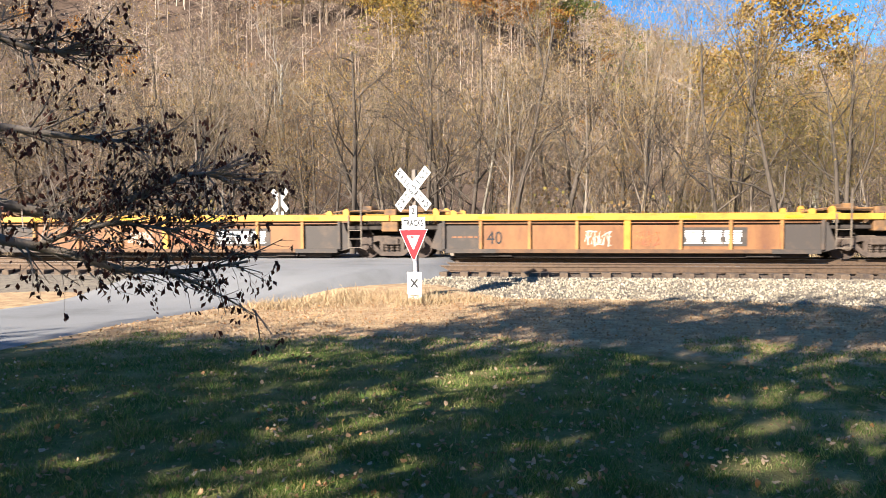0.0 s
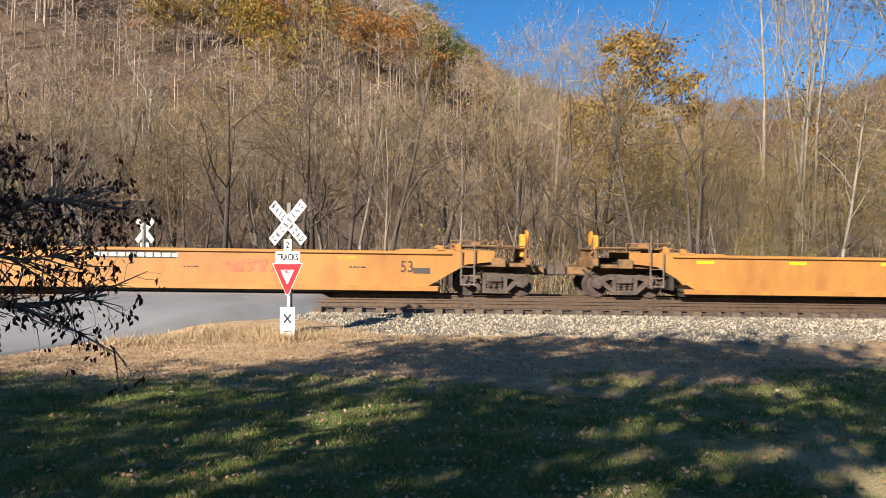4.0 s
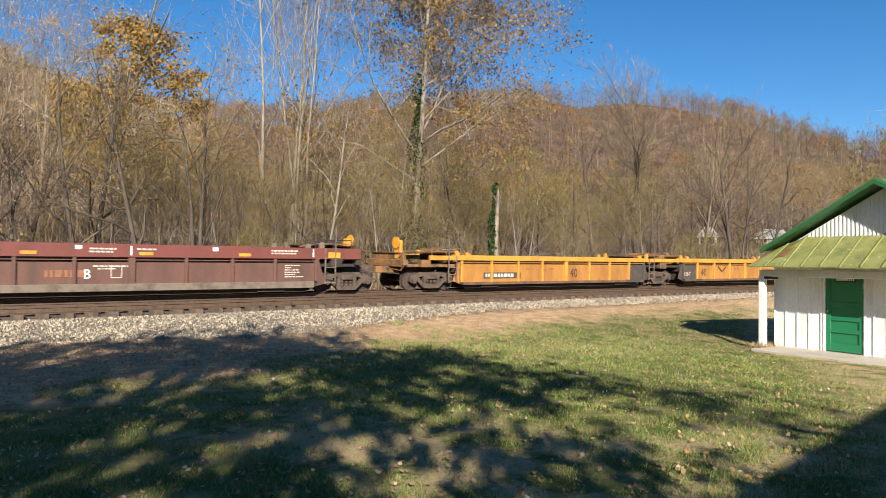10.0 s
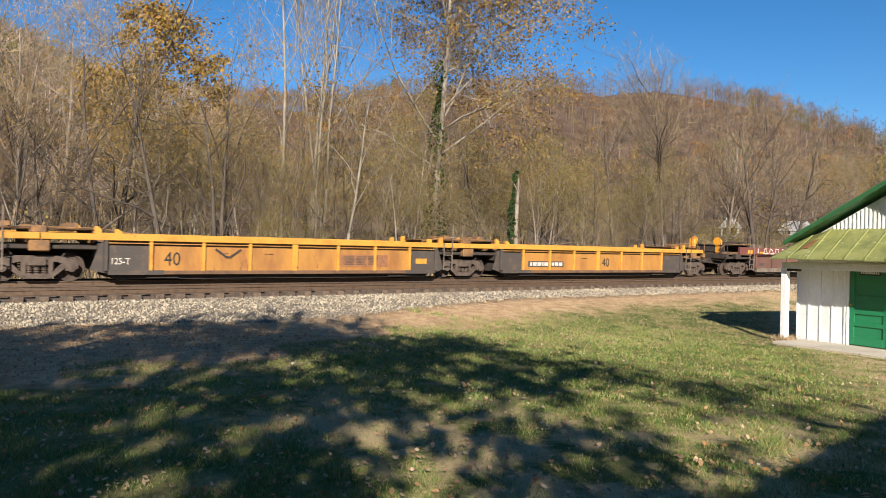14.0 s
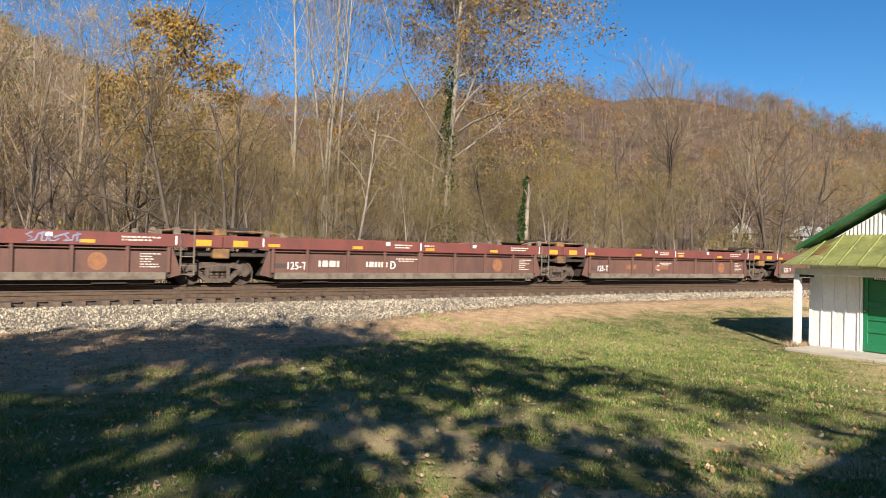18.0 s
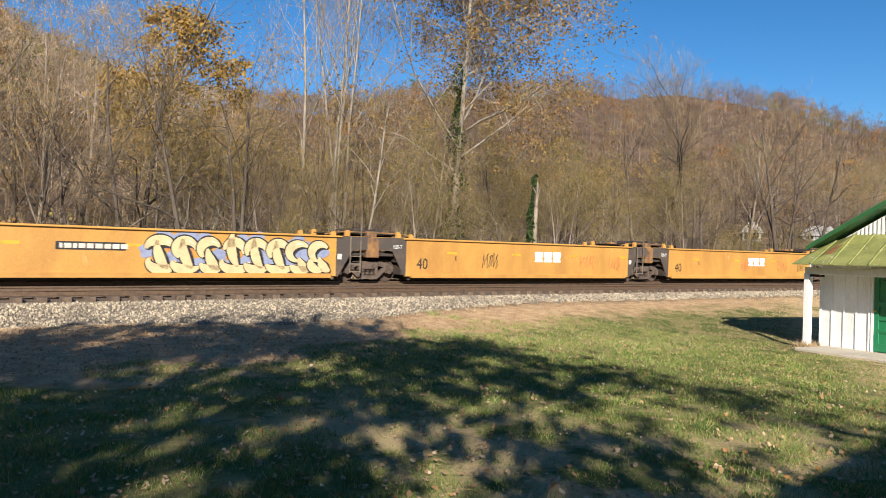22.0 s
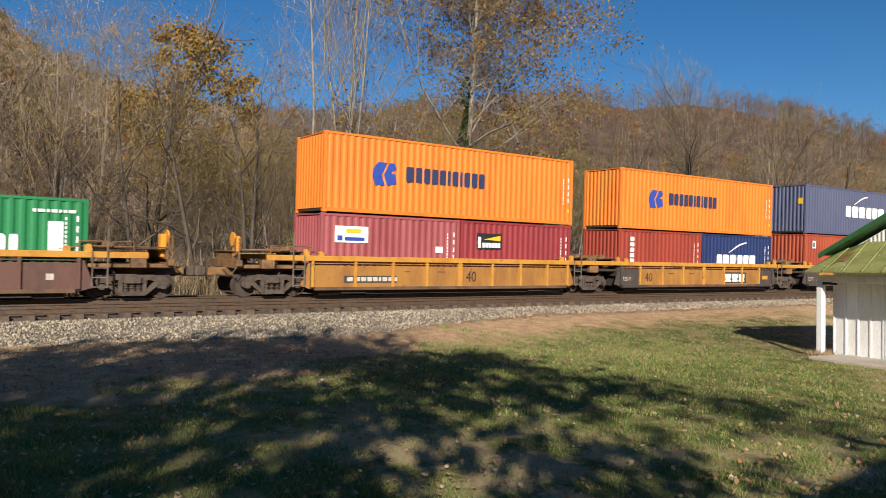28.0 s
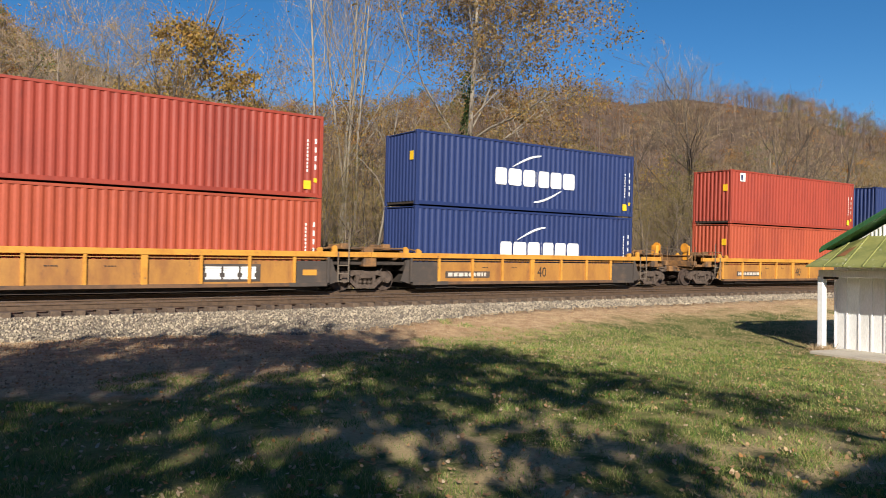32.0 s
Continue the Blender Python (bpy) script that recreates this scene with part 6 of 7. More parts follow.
for k, (tw, lf, n, _) in enumerate(KINDS):
    half = len(spots[k]) // 2
    for q, (seed, sp) in enumerate(((21 + k, spots[k][:half]), (41 + k, spots[k][half:]))):
        if sp:
            scatter("hillside_woods", hill_tree(seed, n, 7 if n < 100 else 6), [M[tw], M[lf]], sp, "nearly bare grey-brown trees covering the hillside" if n < 100 else "hillside trees with patches of autumn leaves", "woods")


# full autumn crowns high on the slope: yaw, and the angle at which the slope shows there
for lf, lab, where in (("lf_yellow", "yellow autumn trees high on the slope", ((12.1, 16.6), (9.6, 17.0), (5.2, 15.9), (3.4, 14.6), (6.6, 16.6), (-0.4, 17.0))),
                       ("lf_orange", "orange autumn trees high on the slope", ((-1.8, 16.3), (-3.4, 16.3), (-5.0, 15.6), (-6.2, 16.0), (1.0, 17.8), (4.2, 16.8), (-7.4, 14.6))),
                       ("lf_green", "trees still green on the shoulder of the hill", ((-9.2, 15.6), (-10.2, 14.9), (-7.5, 17.6), (-8.2, 16.6)))):
    sp = []
    for yaw, up in where:
        for _ in range(2):
            r, a = 70.0, radians(yaw + rh.uniform(-0.5, 0.5))
            while r < 230 and math.degrees(math.atan((height(-r * math.sin(a), r * math.cos(a)) + 5 - 1.65) / r)) < up:
                r += 2
            sp.append((-r * math.sin(a), r * math.cos(a), height(-r * math.sin(a), r * math.cos(a)) - 0.3, 0.95, rh.uniform(0.8, 1.1), rh.uniform(0, 6.28)))
    scatter("hillside_woods", hill_tree(61, 1000, 9), [M["twigfar"], M[lf]], sp, lab, "woods")


def at_yaw(yaw, dist):
    return -dist * math.sin(radians(yaw)), dist * math.cos(radians(yaw))


def plant(ob, yaw, dist, turn=0.0, sink=0.1):
    x, y = at_yaw(yaw, dist)
    ob.matrix_basis = pose(x, y, height(x, y) - sink, 0, 0, turn)
    return ob


def lawn_tree(seed, x, y, high, wide, n, label, size=0.14, low=0.16, thin=0.0, leaf="lf_dark", group="lawn trees", many=330):
    """A leafy tree: trunk, limbs and a crown of leaf clumps. thin: share of clumps left out where their shade would
    hide sun dapples.
    """
    rng = random.Random(seed)
    ob = thing("tree", label, "tree", group)
    sh, tips = Shape(), []
    part("trunk", Shape().tube([(0, 0, -0.4), (0.1, 0, high * 0.12), (0, 0.1, high * 0.25)], [0.45, 0.34, 0.30], 12), M["bark"], ob, smooth=True)
    grow(rng, sh, tips, Vector((0, 0.1, high * 0.24)), Vector((0, 0, 1)), high * 0.72, 0.28, 0, 2, 55, (14, 7), 0.1, 0.08)
    part("branchwork", sh, [M["bark"], M["twig"]], ob, smooth=True)
    clumps = []
    for i in range(many):
        a, u = rng.uniform(0, 6.283), rng.random() ** 0.5
        z = rng.random()
        r = wide * u * math.sqrt(max(0.06, 1 - (2 * z - 0.75) ** 2 / 1.6))
        # leave out clumps whose shade would land in two zones, to shape sun dapples
        across, along = r * (math.cos(a) * 0.766 - math.sin(a) * 0.643), r * (math.cos(a) * 0.643 + math.sin(a) * 0.766)
        if (across > 2.8 and 14.2 < along + 2.14 * high * (low + (0.97 - low) * z) < 19.7 or -1.8 < across < 1.2 and 20.4 < along + 2.14 * high * (low + (0.97 - low) * z) < 22.4) and rng.random() < thin:
            continue
        clumps.append((Vector((math.cos(a) * r, math.sin(a) * r, high * (low + (0.97 - low) * z))), rng.uniform(0.6, 1.5)))
    ls = Shape()
    for i in range(n):
        c, rad = rng.choice(clumps)
        c = c + Vector((rng.gauss(0, rad * 0.42), rng.gauss(0, rad * 0.42), rng.gauss(0, rad * 0.34)))
        q = Vector((rng.gauss(0, 1), rng.gauss(0, 1), rng.gauss(0, 1))).normalized()
        t = q.cross(Vector((rng.gauss(0, 1), rng.gauss(0, 1), rng.gauss(0, 1)))).normalized()
        s = size * rng.uniform(0.6, 1.3)
        ls.add([tuple(c - q * s), tuple(c + t * s * 0.7), tuple(c + q * s), tuple(c - t * s * 0.7)], [(0, 1, 2, 3)])
    part("crown", ls, M[leaf], ob)
    ob.matrix_basis = pose(x, y, height(x, y))
    return ob


# trees that stand out
lawn_tree(105, *at_yaw(-23.7, 52), 18.6, 4.7, 14500, "tall tree with a full crown of yellow-brown autumn leaves", 0.115, 0.40, 0.0, "lf_gold", "woodland trees", 130)
plant(tree(101, "pale-barked sycamore with bare crooked limbs beyond the tracks", 11.5, 0.24, 3, 52, (8, 6, 5), M["barkpale"], 0.16, M["lf_brown"], 2, 0.08, 0.35, bare=0.3, twigs=9, share=0.5, bend=0.16), 12.9, 40, 30)
plant(tree(102, "tall pale multi-stemmed tree, nearly bare, with reddish twigs", 22, 0.16, 3, 30, (10, 6, 5), M["barkmid"], 0.26, M["lf_brown"], 2, 0.07, 0.3, trunks=4, lean=0.07, bare=0.30, twigs=2, thick=0.008, twig="twigpink", share=0.8, bend=0.15), -35.0, 44, 10)
plant(tree(103, "tall slim pale tree, nearly bare", 19, 0.16, 3, 34, (9, 6, 5), M["barkmid"], 0.24, M["lf_yellow"], 2, 0.07, 0.3, bare=0.3, twigs=2, thick=0.008, share=0.5, bend=0.15), -32.3, 42, 80)
plant(tree(104, "great sycamore with ivy on its trunk and thin brown leaves", 22, 0.27, 3, 56, (20, 9, 6), M["bark"], 0.08, M["lf_rust"], 38, 0.086, 0.42, bare=0.36, twigs=5, n0=9, share=0.95, start=0.0, lean=0.005, wob=0.008, taper=0.62, bend=0.14, bark2=M["barkmid"]), -44.4, 44, 200)
plant(tree(106, "tall bare grey tree against the sky", 17.5, 0.20, 3, 42, (10, 7, 6), M["bark"], 0.2, bare=0.35, twigs=6, thick=0.009, bend=0.14), -17.2, 58, 70)
plant(tree(107, "broad bare grey tree standing above the ridge line", 15.0, 0.22, 3, 48, (12, 8, 6), M["barkdark"], 0.18, bare=0.26, twigs=6, thick=0.008, bend=0.14), -62.0, 60, 120)
plant(tree(108, "leaning snag with one pale crooked limb", 9.5, 0.20, 2, 50, (4, 3), M["barkpale"], 0.2, lean=0.12, bare=0.5, bend=0.2), -25.8, 40, 0)
plant(tree(109, "bare grey tree with many rising limbs", 12, 0.2, 3, 48, (10, 7, 5), M["barkdark"], 0.22, bare=0.2, twigs=6, thick=0.008, bend=0.14), -68.0, 62, 20)


def ivy(yaw, dist, z0, z1, rad, label):
    x, y = at_yaw(yaw, dist)
    rng = random.Random(int(-yaw * 10))
    sh = Shape()
    for i in range(int(150 * (z1 - z0))):
        a, z = rng.uniform(0, 6.283), z0 + (z1 - z0) * rng.random() ** 1.3
        r = rad * (0.4 + 0.9 * rng.random()) * (1.1 - 0.55 * (z - z0) / (z1 - z0)) * (0.8 + 0.5 * math.sin(z * 2.1 + 1.3 * math.sin(z * 0.9)))
        c = Vector((math.cos(a) * r + 0.12 * math.sin(z * 1.1), math.sin(a) * r, z))
        q = Vector((rng.gauss(0, 1), rng.gauss(0, 1), rng.gauss(0, 1))).normalized()
        t = q.cross(Vector((rng.gauss(0, 1), rng.gauss(0, 1), rng.gauss(0, 1)))).normalized()
        s = rng.uniform(0.05, 0.11)
        sh.add([tuple(c - q * s), tuple(c + t * s), tuple(c + q * s), tuple(c - t * s)], [(0, 1, 2, 3)])
    o = part("ivy", sh, M["lf_ivy"])
    o.matrix_basis = pose(x, y, height(x, y))
    return tagged(o, label, "ivy", kind="stuff")


ivy(-44.4, 44, 2.8, 14.0, 0.50, "dark green ivy climbing the sycamore trunk")
ivy(-50.4, 41, 1.2, 6.9, 0.20, "dark green ivy on a dead stem")
plant(tree(110, "dead stem wrapped in ivy", 7.0, 0.16, 1, 40, (3,), M["bark"], 0.2, bare=0.8), -50.4, 41)

# the wood behind the tracks, from a few kinds
WOOD = [tree(200 + i, lab, h, r, 3, sp, kids, M[bk], up, M[lf] if lf else None, int(per * 1.6), 0.047, 0.40, trunks=tk, lean=0.09, bare=br, twigs=tw - 1, twig=tg, share=sh, bend=0.17, thick=0.009)
        for i, (lab, h, r, sp, kids, up, bk, lf, per, tk, br, tw, tg, sh) in enumerate((
            ("bare dark woodland tree", 12, 0.20, 54, (9, 6, 5), 0.11, "barkdark", "lf_tan", 2, 1, 0.22, 4, "twig", 0.7),
            ("bare woodland tree with forked stems", 10.5, 0.14, 48, (8, 6, 5), 0.13, "bark", "lf_tan", 3, 2, 0.2, 4, "twig", 0.6),
            ("crooked bare woodland tree", 10, 0.20, 62, (8, 6, 5), 0.08, "barkdark", "lf_brown", 4, 1, 0.25, 4, "twig", 0.6),
            ("woodland tree with thin golden-brown leaves", 11, 0.16, 52, (9, 6, 4), 0.10, "barkdark", "lf_gold", 5, 1, 0.2, 4, "twig", 0.9),
            ("slim woodland tree with yellowing leaves", 9, 0.10, 50, (9, 6, 4), 0.12, "bark", "lf_olive", 9, 2, 0.2, 4, "twig", 0.8),
            ("bushy young tree with many stems", 5.5, 0.05, 44, (7, 6, 3), 0.15, "barkdark", "lf_brown", 5, 4, 0.12, 4, "twigpink", 0.7),
            ("thicket sapling with dull yellow-green leaves", 4.5, 0.05, 46, (7, 6, 3), 0.15, "bark", "lf_olive", 7, 3, 0.12, 4, "twig", 0.8),
            ("pale crooked trunk of a young tree", 11.5, 0.13, 46, (8, 5, 4), 0.14, "barkmid", "lf_tan", 2, 1, 0.35, 4, "twig", 0.6)))]
rw = random.Random(77)
for i in range(190):
    yaw = -84 + 122 * (i + rw.random()) / 190
    k = rw.choice((0, 1, 2, 3, 3, 4, 4, 4, 7)) if i % 2 else rw.choice((0, 6, 6, 3, 4, 3, 2, 4, 4, 6))
    if yaw > -18 and k in (4, 6):
        k = rw.choice((1, 2, 0, 5))
    # stand back from the rails, wherever they run
    lo = 30.0
    while off_line(*at_yaw(yaw, lo)) < 7.5 and lo < 75:
        lo += 1
    dist = lo + (22 * rw.random() if i % 2 else 7 * rw.random())
    x, y = at_yaw(yaw, dist)
    s = rw.uniform(0.6, 1.0)
    m = pose(x, y, height(x, y) - 0.1, rw.gauss(0, 3), rw.gauss(0, 3), rw.uniform(0, 360))
    c = copy_thing(WOOD[k], m)
    c.scale = (s, s, s * rw.uniform(0.9, 1.15))
for i, w in enumerate(WOOD):
    plant(w, -80 + 14 * i, 62 if i < 2 else 56, 50 * i)

# brush along the far side of the tracks
def brush(seed, lf, n=44, high=3.0, wide=1.5):
    rng = random.Random(seed)
    sh = Shape()
    for i in range(n):
        a, r = rng.uniform(0, 6.283), wide * rng.random() ** 0.6
        p = Vector((math.cos(a) * r, math.sin(a) * r, -0.1))
        e = p + Vector((rng.gauss(0, 0.5), rng.gauss(0, 0.5), high * rng.uniform(0.35, 1.0)))
        m = Vector((rng.gauss(0, 1), rng.gauss(0, 1), 0)).normalized() * 0.014
        mid = p.lerp(e, 0.55) + Vector((rng.gauss(0, 0.08), rng.gauss(0, 0.08), 0))
        sh.add([tuple(p - m), tuple(p + m), tuple(mid + m * 0.6), tuple(mid - m * 0.6)], [(0, 1, 2, 3)])
        sh.add([tuple(mid - m * 0.6), tuple(mid + m * 0.6), tuple(e)], [(0, 1, 2)])
        for _ in range(3):
            g = p.lerp(e, rng.uniform(0.3, 0.9))
            t = g + Vector((rng.gauss(0, 0.3), rng.gauss(0, 0.3), rng.uniform(0.1, 0.6)))
            sh.add([tuple(g - m * 0.4), tuple(g + m * 0.4), tuple(t)], [(0, 1, 2)])
        if lf and rng.random() < 0.7:
            for _ in range(4):
                c = p.lerp(e, rng.uniform(0.3, 1.0)) + Vector((rng.gauss(0, 0.15), rng.gauss(0, 0.15), rng.gauss(0, 0.1)))
                q = Vector((rng.gauss(0, 1), rng.gauss(0, 1), rng.gauss(0, 1))).normalized()
                t = q.cross(Vector((rng.gauss(0, 1), rng.gauss(0, 1), 1))).normalized()
                s = rng.uniform(0.03, 0.07)
                sh.add([tuple(c - q * s), tuple(c + t * s), tuple(c + q * s), tuple(c - t * s)], [(0, 1, 2, 3)], 1)
    return sh


bs_ = [[], [], []]
for i in range(650):
    yaw = rw.uniform(-86, 40)
    lo = 29.0
    while off_line(*at_yaw(yaw, lo)) < 5.5 and lo < 90:
        lo += 1
    dist = lo + 22 * rw.random() ** 1.5
    x, y = at_yaw(yaw, dist)
    if -8.5 < x < 1.5 and y < 44:
        continue
    s = rw.uniform(0.7, 1.3)
    bs_[rw.choice((0, 0, 1, 2))].append((x, y, height(x, y), s, s * rw.uniform(0.8, 1.3), rw.uniform(0, 6.28)))
for k, (tw, lf) in enumerate((("twig", None), ("twig", "lf_brown"), ("twigdusk", "lf_olive"))):
    scatter("brush", brush(300 + k, lf), [M[tw], M[lf or "lf_brown"]], bs_[k], "tangled bare brush beyond the tracks", "brush")

# lawn trees behind the camera, whose shade lies on the grass
lawn_tree(401, -8.4, -6.3, 11.9, 8.2, 21000, "large lawn tree with a dark reddish-brown crown", size=0.149, low=0.22, thin=0.6)
lawn_tree(403, -16.0, -4.5, 8.7, 5.6, 7000, "low spreading lawn tree with a dark reddish-brown crown", size=0.15)

# an unseen house added behind the camera, so that its roof shades the lawn's edge
house = thing("house", "plain unseen house behind the camera, added to shade the lawn's edge", "house", kind="structure")
part("wall", Shape().box(-4.0, 9.0, -10.0, -4.6, -0.6, 2.7), M["white"], house)
part("roof", Shape().add([(-4.5, -4.2, 2.7), (9.5, -4.2, 2.7), (9.5, -10.4, 2.7), (-4.5, -10.4, 2.7), (-4.5, -5.4, 4.6), (9.5, -5.4, 4.6), (9.5, -9.0, 4.6), (-4.5, -9.0, 4.6)], [(3, 2, 1, 0), (4, 5, 6, 7), (0, 1, 5, 4), (1, 2, 6, 5), (2, 3, 7, 6), (3, 0, 4, 7)]), M["galv"], house)


# ---- the drooping branch by the lawn ----
low_tree = thing("tree", "small tree with dark twigs and withered purple-brown leaves", "tree", "lawn trees")
rb = random.Random(19)
part("trunk", Shape().tube([(-5.2, 2.6, -0.3), (-5.15, 2.65, 0.8), (-5.0, 2.7, 1.8), (-4.9, 2.75, 3.0), (-4.85, 2.8, 4.6)], [0.17, 0.14, 0.12, 0.09, 0.04], 10), M["bark"], low_tree, smooth=True)
BOUGHS = [[(-5.05, 2.7, 1.5), (-3.6, 3.2, 1.75), (-2.36, 3.83, 1.57), (-2.06, 3.89, 1.49), (-1.78, 3.92, 1.41), (-1.46, 3.98, 1.38), (-1.14, 4.1, 1.45)],
         [(-3.3, 3.35, 1.72), (-2.51, 3.85, 1.78), (-2.06, 4.0, 1.68), (-1.76, 4.03, 1.78), (-1.5, 4.12, 1.92), (-1.25, 4.2, 1.93)],
         [(-5.0, 2.7, 2.0), (-3.4, 3.4, 2.15), (-2.43, 3.79, 2.16), (-1.95, 3.94, 2.12), (-1.7, 4.0, 2.08)],
         [(-4.95, 2.75, 2.5), (-3.6, 3.6, 2.75), (-2.63, 4.02, 2.72), (-2.31, 4.1, 2.62), (-2.08, 4.14, 2.62)],
         [(-1.78, 3.92, 1.41), (-1.5, 3.92, 1.37), (-1.31, 3.99, 1.28), (-1.07, 4.06, 1.16)],
         [(-2.2, 3.86, 1.53), (-1.95, 3.8, 1.62), (-1.72, 3.85, 1.66), (-1.5, 3.95, 1.62), (-1.32, 4.0, 1.64)]]
for k, limb in enumerate(BOUGHS):
    pts = [Vector(p) for p in limb]
    r0 = 0.04 if k < 4 else 0.015
    part("limb", Shape().tube([p + Vector((rb.gauss(0, 0.012), rb.gauss(0, 0.012), rb.gauss(0, 0.012))) for p in pts], [r0 * (1 - 0.82 * i / (len(pts) - 1)) for i in range(len(pts))], 7), M["bark"], low_tree, smooth=True)
    tw, tips = Shape(), []
    for i in range(len(pts) - 1):
        if pts[i].x < -3.2:
            continue
        for _ in range((11, 17, 15, 16, 4, 12)[k]):
            at = pts[i].lerp(pts[i + 1], rb.random())
            d = ((pts[i + 1] - pts[i]).normalized() + Vector((rb.gauss(0, 0.5), rb.gauss(0, 0.5), rb.gauss(0.12, 0.5)))).normalized()
            grow(rb, tw, tips, at, d, rb.uniform(0.16, 0.40) * (0.7 if k == 4 else 1), 0.006, 2, 3, 40, (3, 3, 4), 0.02, 0.2, 7, 0)
    part("twig_spray", tw, M["bark"], low_tree)
    lf = Shape()
    for p, w in tips:
        if rb.random() < (0.8, 0.95, 1.0, 1.0, 0.35, 0.9)[k]:
            for _ in range(rb.choice((3, 3, 4))):
                c = p + Vector((rb.gauss(0, 0.015), rb.gauss(0, 0.015), -0.02 + rb.gauss(0, 0.015)))
                q = (Vector((rb.gauss(0, 0.6), rb.gauss(0, 0.6), -1))).normalized()
                t = q.cross(Vector((rb.gauss(0, 1), rb.gauss(0, 1), 0.1))).normalized()
                n = q.cross(t)
                s = rb.uniform(0.011, 0.024)
                lf.add([tuple(c), tuple(c + q * s + t * s * 0.55 + n * s * 0.2), tuple(c + q * s * 2.1), tuple(c + q * s - t * s * 0.55 + n * s * 0.2)], [(0, 1, 2, 3)])
    part("foliage", lf, M["lf_dark"], low_tree)

# ---- grass, straw and fallen leaves ----
GRID_X, GRID_Y = np.arange(-12.0, 46.0, 0.25), np.arange(-1.0, 24.0, 0.25)
GRID_Z = np.array([[height(float(x), float(y)) for x in GRID_X] for y in GRID_Y])


def lie(X, Y):
    """The ground's height at many places near the lawn at once."""
    u, v = np.clip((X + 12.0) / 0.25, 0, len(GRID_X) - 1.001), np.clip((Y + 1.0) / 0.25, 0, len(GRID_Y) - 1.001)
    i, j = u.astype(int), v.astype(int)
    u, v = u - i, v - j
    return (GRID_Z[j, i] * (1 - u) + GRID_Z[j, i + 1] * u) * (1 - v) + (GRID_Z[j + 1, i] * (1 - u) + GRID_Z[j + 1, i + 1] * u) * v


def turf(name, n, seed, place, mats, high, wide, label, lean=0.4):
    """Single blades as slivers; place gives x, y and a size factor."""
    rng = np.random.RandomState(seed)
    X, Y, K = place(rng, n)
    X, Y, K = X[K > 0], Y[K > 0], K[K > 0]
    Z = lie(X, Y)
    m = len(X)
    A = rng.uniform(0, 2 * np.pi, m)
    H = high * K * rng.uniform(0.5, 1.2, m)
    W = wide * np.maximum(1, np.hypot(X, Y) / 6) * rng.uniform(0.7, 1.3, m)
    lx, ly = rng.normal(0, lean, m) * H, rng.normal(0, lean, m) * H
    co = np.stack([np.stack([X - np.cos(A) * W, Y - np.sin(A) * W, Z - 0.01], 1), np.stack([X + np.cos(A) * W, Y + np.sin(A) * W, Z - 0.01], 1), np.stack([X + lx, Y + ly, Z + H], 1)], 1).reshape(-1, 3)
    me = bpy.data.meshes.new(name)
    me.vertices.add(m * 3)
    me.vertices.foreach_set("co", co.ravel())
    me.loops.add(m * 3)
    me.loops.foreach_set("vertex_index", np.arange(m * 3))
    me.polygons.add(m)
    me.polygons.foreach_set("loop_start", np.arange(0, m * 3, 3))
    me.materials.append(mats)
    me.update(calc_edges=True)
    return tagged(new(name, me), label, "grass", kind="stuff")


def lawn_place(rng, n):
    a = np.radians(rng.uniform(-84, 38, n))
    r = 4.2 + 17.5 * rng.random_sample(n) ** 1.35
    X, Y = -r * np.sin(a), r * np.cos(a)
    d = (Y - (25.15 - 0.1205 * X - 0.0006 * X * X)) / np.sqrt(1 + (0.1205 + 0.0012 * X) ** 2)
    patch = np.array([noise.noise((float(x) * 0.55, float(y) * 0.55, 5.0)) for x, y in zip(X, Y)])
    fine = np.array([noise.noise((float(x) * 2.6, float(y) * 2.6, 8.0)) for x, y in zip(X, Y)])
    lim = np.interp(X, [5, 12, 20], [-15.0, -10.2, -8.9]) + patch * 2.5
    ok = (d < lim) & (X > np.interp(Y, [p[1] for p in RE_], [p[0] for p in RE_]) + 0.6) & ~((X > 17.6) & (Y < 8))
    bare = np.clip(1 - 0.7 * np.clip((patch + 0.10) * 4, 0, 1) * np.clip((9.3 - r) / 3, 0, 1) * np.clip((X - 1.5) / 2.5, 0, 1), 0.0, 1)
    bare = bare * (1 - 0.75 * np.clip((X - 2.2 * Y - 2.5) / 4.5, 0, 1))
    tuft = np.clip(0.75 + 1.1 * fine, 0.25, 1.3)
    return X, Y, np.where(ok & (rng.random_sample(n) < (bare + 0.12) * tuft), (0.5 + 0.5 * bare) * tuft, 0)


turf("lawn_grass", 420000, 3, lawn_place, M["blade"], 0.062, 0.0035, "short green lawn grass in shade and sun", 0.7)


def straw_place(rng, n):
    X = rng.uniform(-6, 45, n) ** 1.0
    d = rng.uniform(-15.5, -7.4, n)
    X = -6 + 50 * rng.random_sample(n) ** 1.5
    Y = np.array([centre_y(float(x)) for x in X]) + d
    ok = (X > np.interp(Y, [p[1] for p in RE_], [p[0] for p in RE_]) + 0.1) & (d < np.interp(X, [8, 20], [-8.4, -7.3]))
    return X, Y, np.where(ok, 0.4 + 0.6 * rng.random_sample(n), 0)


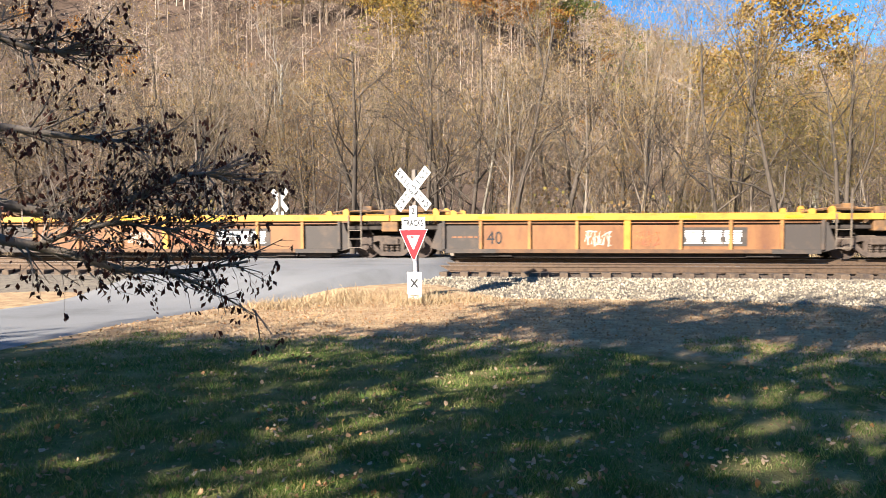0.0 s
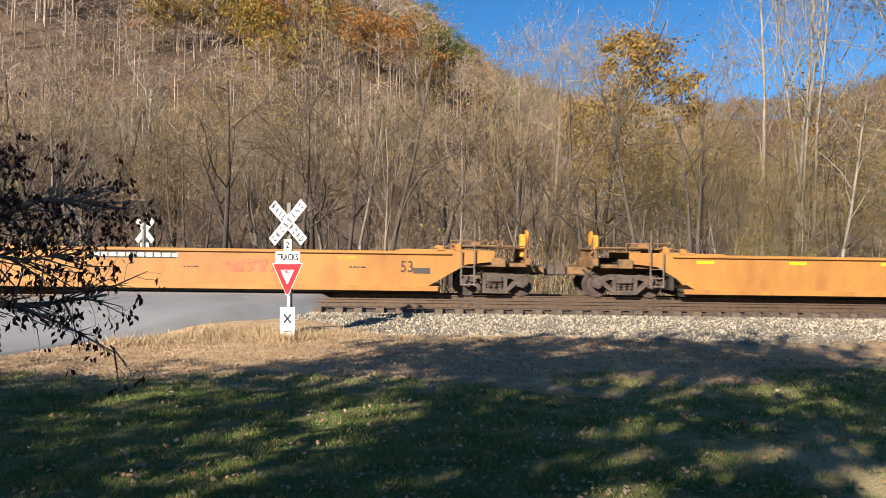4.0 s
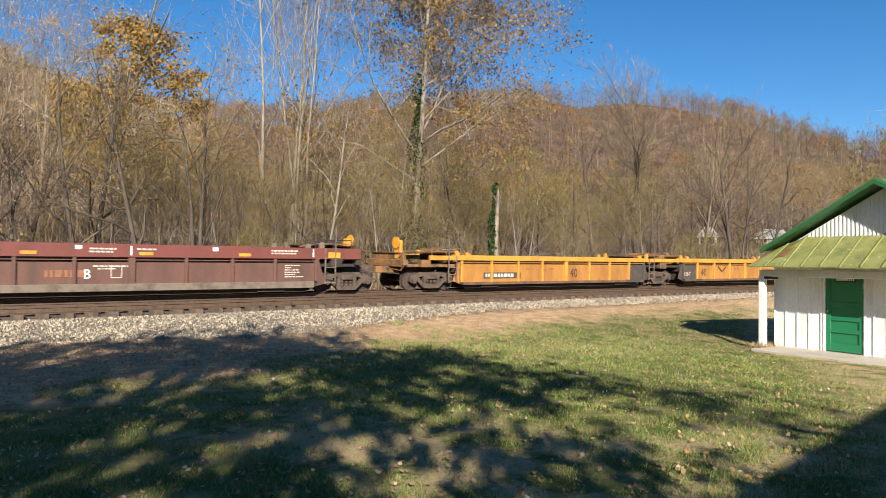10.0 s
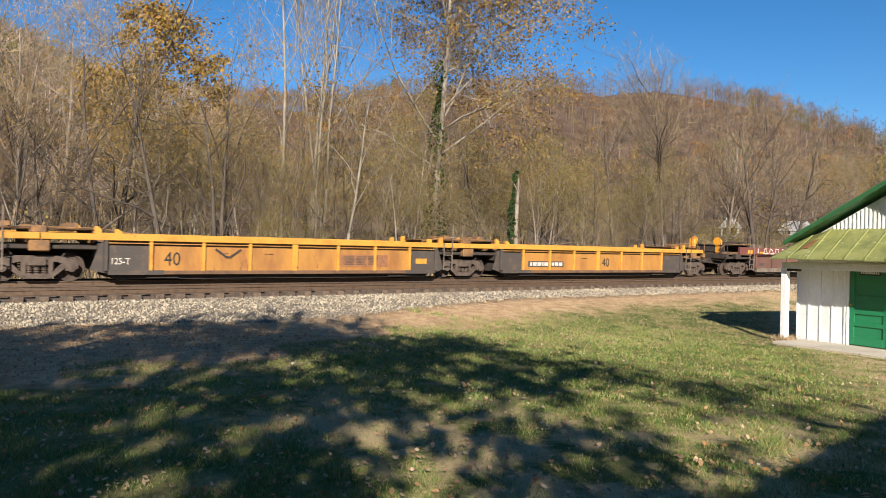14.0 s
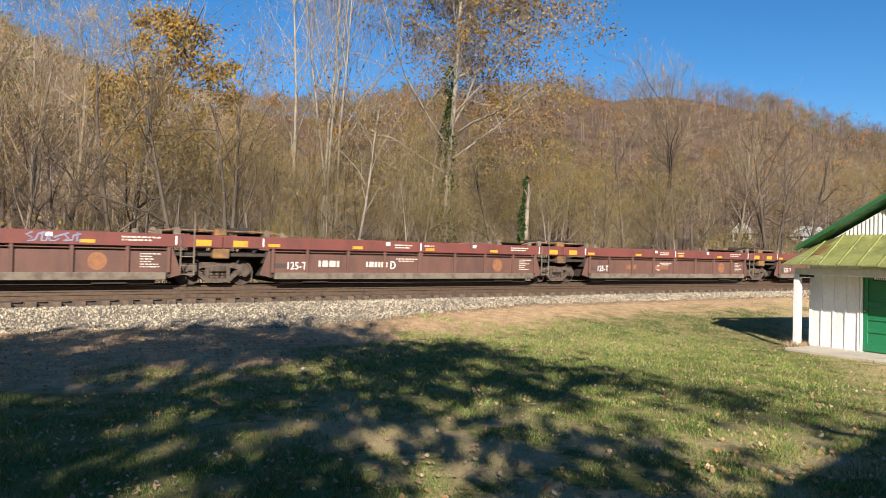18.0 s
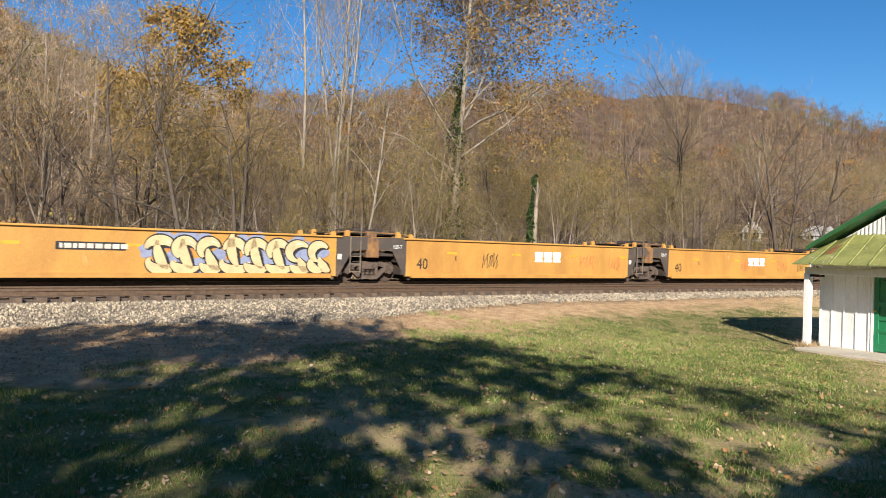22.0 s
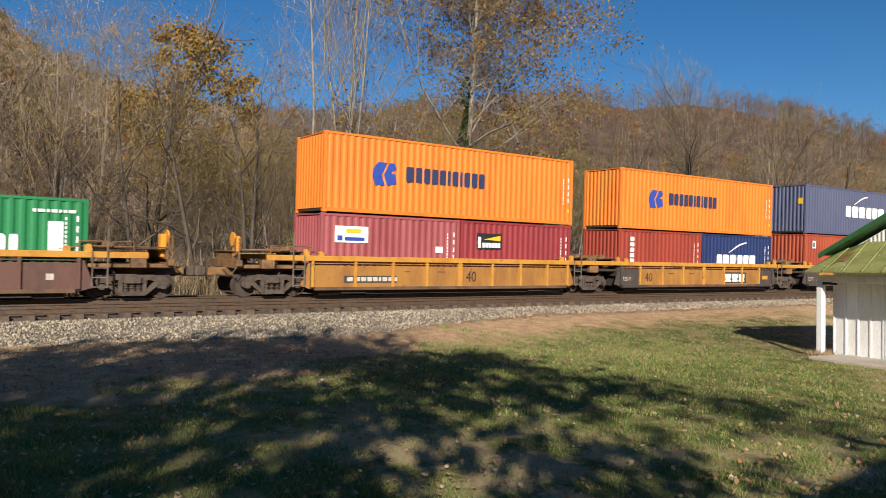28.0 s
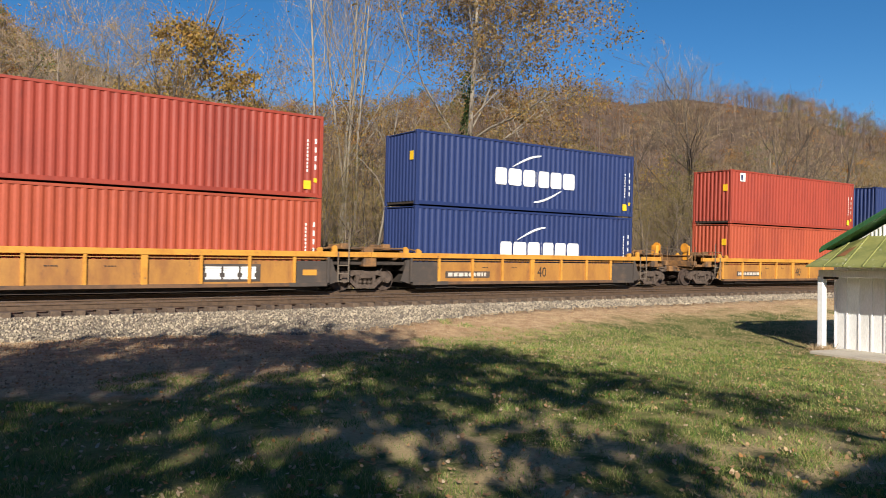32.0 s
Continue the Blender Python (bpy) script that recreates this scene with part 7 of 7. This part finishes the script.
turf("dry_verge_grass", 50000, 4, straw_place, M["straw"], 0.055, 0.004, "flattened straw-coloured verge grass", 0.9)


def tuft_place(rng, n):
    c = [(-0.6, 15.5, 0.7, 1.0), (-1.5, 15.9, 0.9, 0.6), (-2.3, 16.1, 0.7, 0.95), (-3.0, 15.8, 0.7, 0.6), (-2.6, 15.2, 0.9, 0.4), (0.4, 15.9, 0.6, 0.45), (-3.6, 14.8, 0.6, 0.7), (19.9, 7.2, 0.25, 0.8)]
    i = rng.randint(0, len(c), n)
    q = np.array(c)[i]
    return q[:, 0] + rng.normal(0, 1, n) * q[:, 2] * 0.55, q[:, 1] + rng.normal(0, 1, n) * q[:, 2] * 0.4, q[:, 3] * rng.uniform(0.5, 1, n)


turf("dry_tufts", 3600, 6, tuft_place, M["straw"], 0.30, 0.004, "tall dry tawny grass tufts round the sign", 0.6)

# fallen leaves, curled, on lawn and verge
rl = random.Random(23)
lit = Shape()
for i in range(17000):
    if i % 5 < 2:
        x = -5.5 + 14 * rl.random()
        y = centre_y(x) + rl.uniform(-15.2, -9.0)
    else:
        a, r = radians(rl.uniform(-84, 36)), 4.2 + 15 * rl.random() ** 1.2
        x, y = -r * math.sin(a), r * math.cos(a)
    if off_line(x, y) > -8.8 or x < np.interp(y, [p[1] for p in RE_], [p[0] for p in RE_]) - 0.2 or (x > 18 and y < 8):
        continue
    z = height(x, y)
    s = rl.uniform(0.011, 0.029)
    m = pose(x, y, z + 0.035, rl.gauss(0, 28), rl.gauss(0, 28), rl.uniform(0, 360))
    c = s * rl.uniform(0.1, 0.5)
    lit.add([tuple(m @ Vector(p)) for p in ((-s, 0, c), (-s * 0.3, -s * 0.7, 0), (s * 0.5, -s * 0.55, c * 0.6), (s * 1.1, 0, c), (s * 0.4, s * 0.6, c * 0.5), (-s * 0.4, s * 0.65, 0))], [(0, 1, 5), (1, 2, 4, 5), (2, 3, 4)])
tagged(part("fallen_leaves", lit, M["lf_litter"]), "curled brown and tan fallen leaves on the grass", "leaves", kind="stuff")


motions()
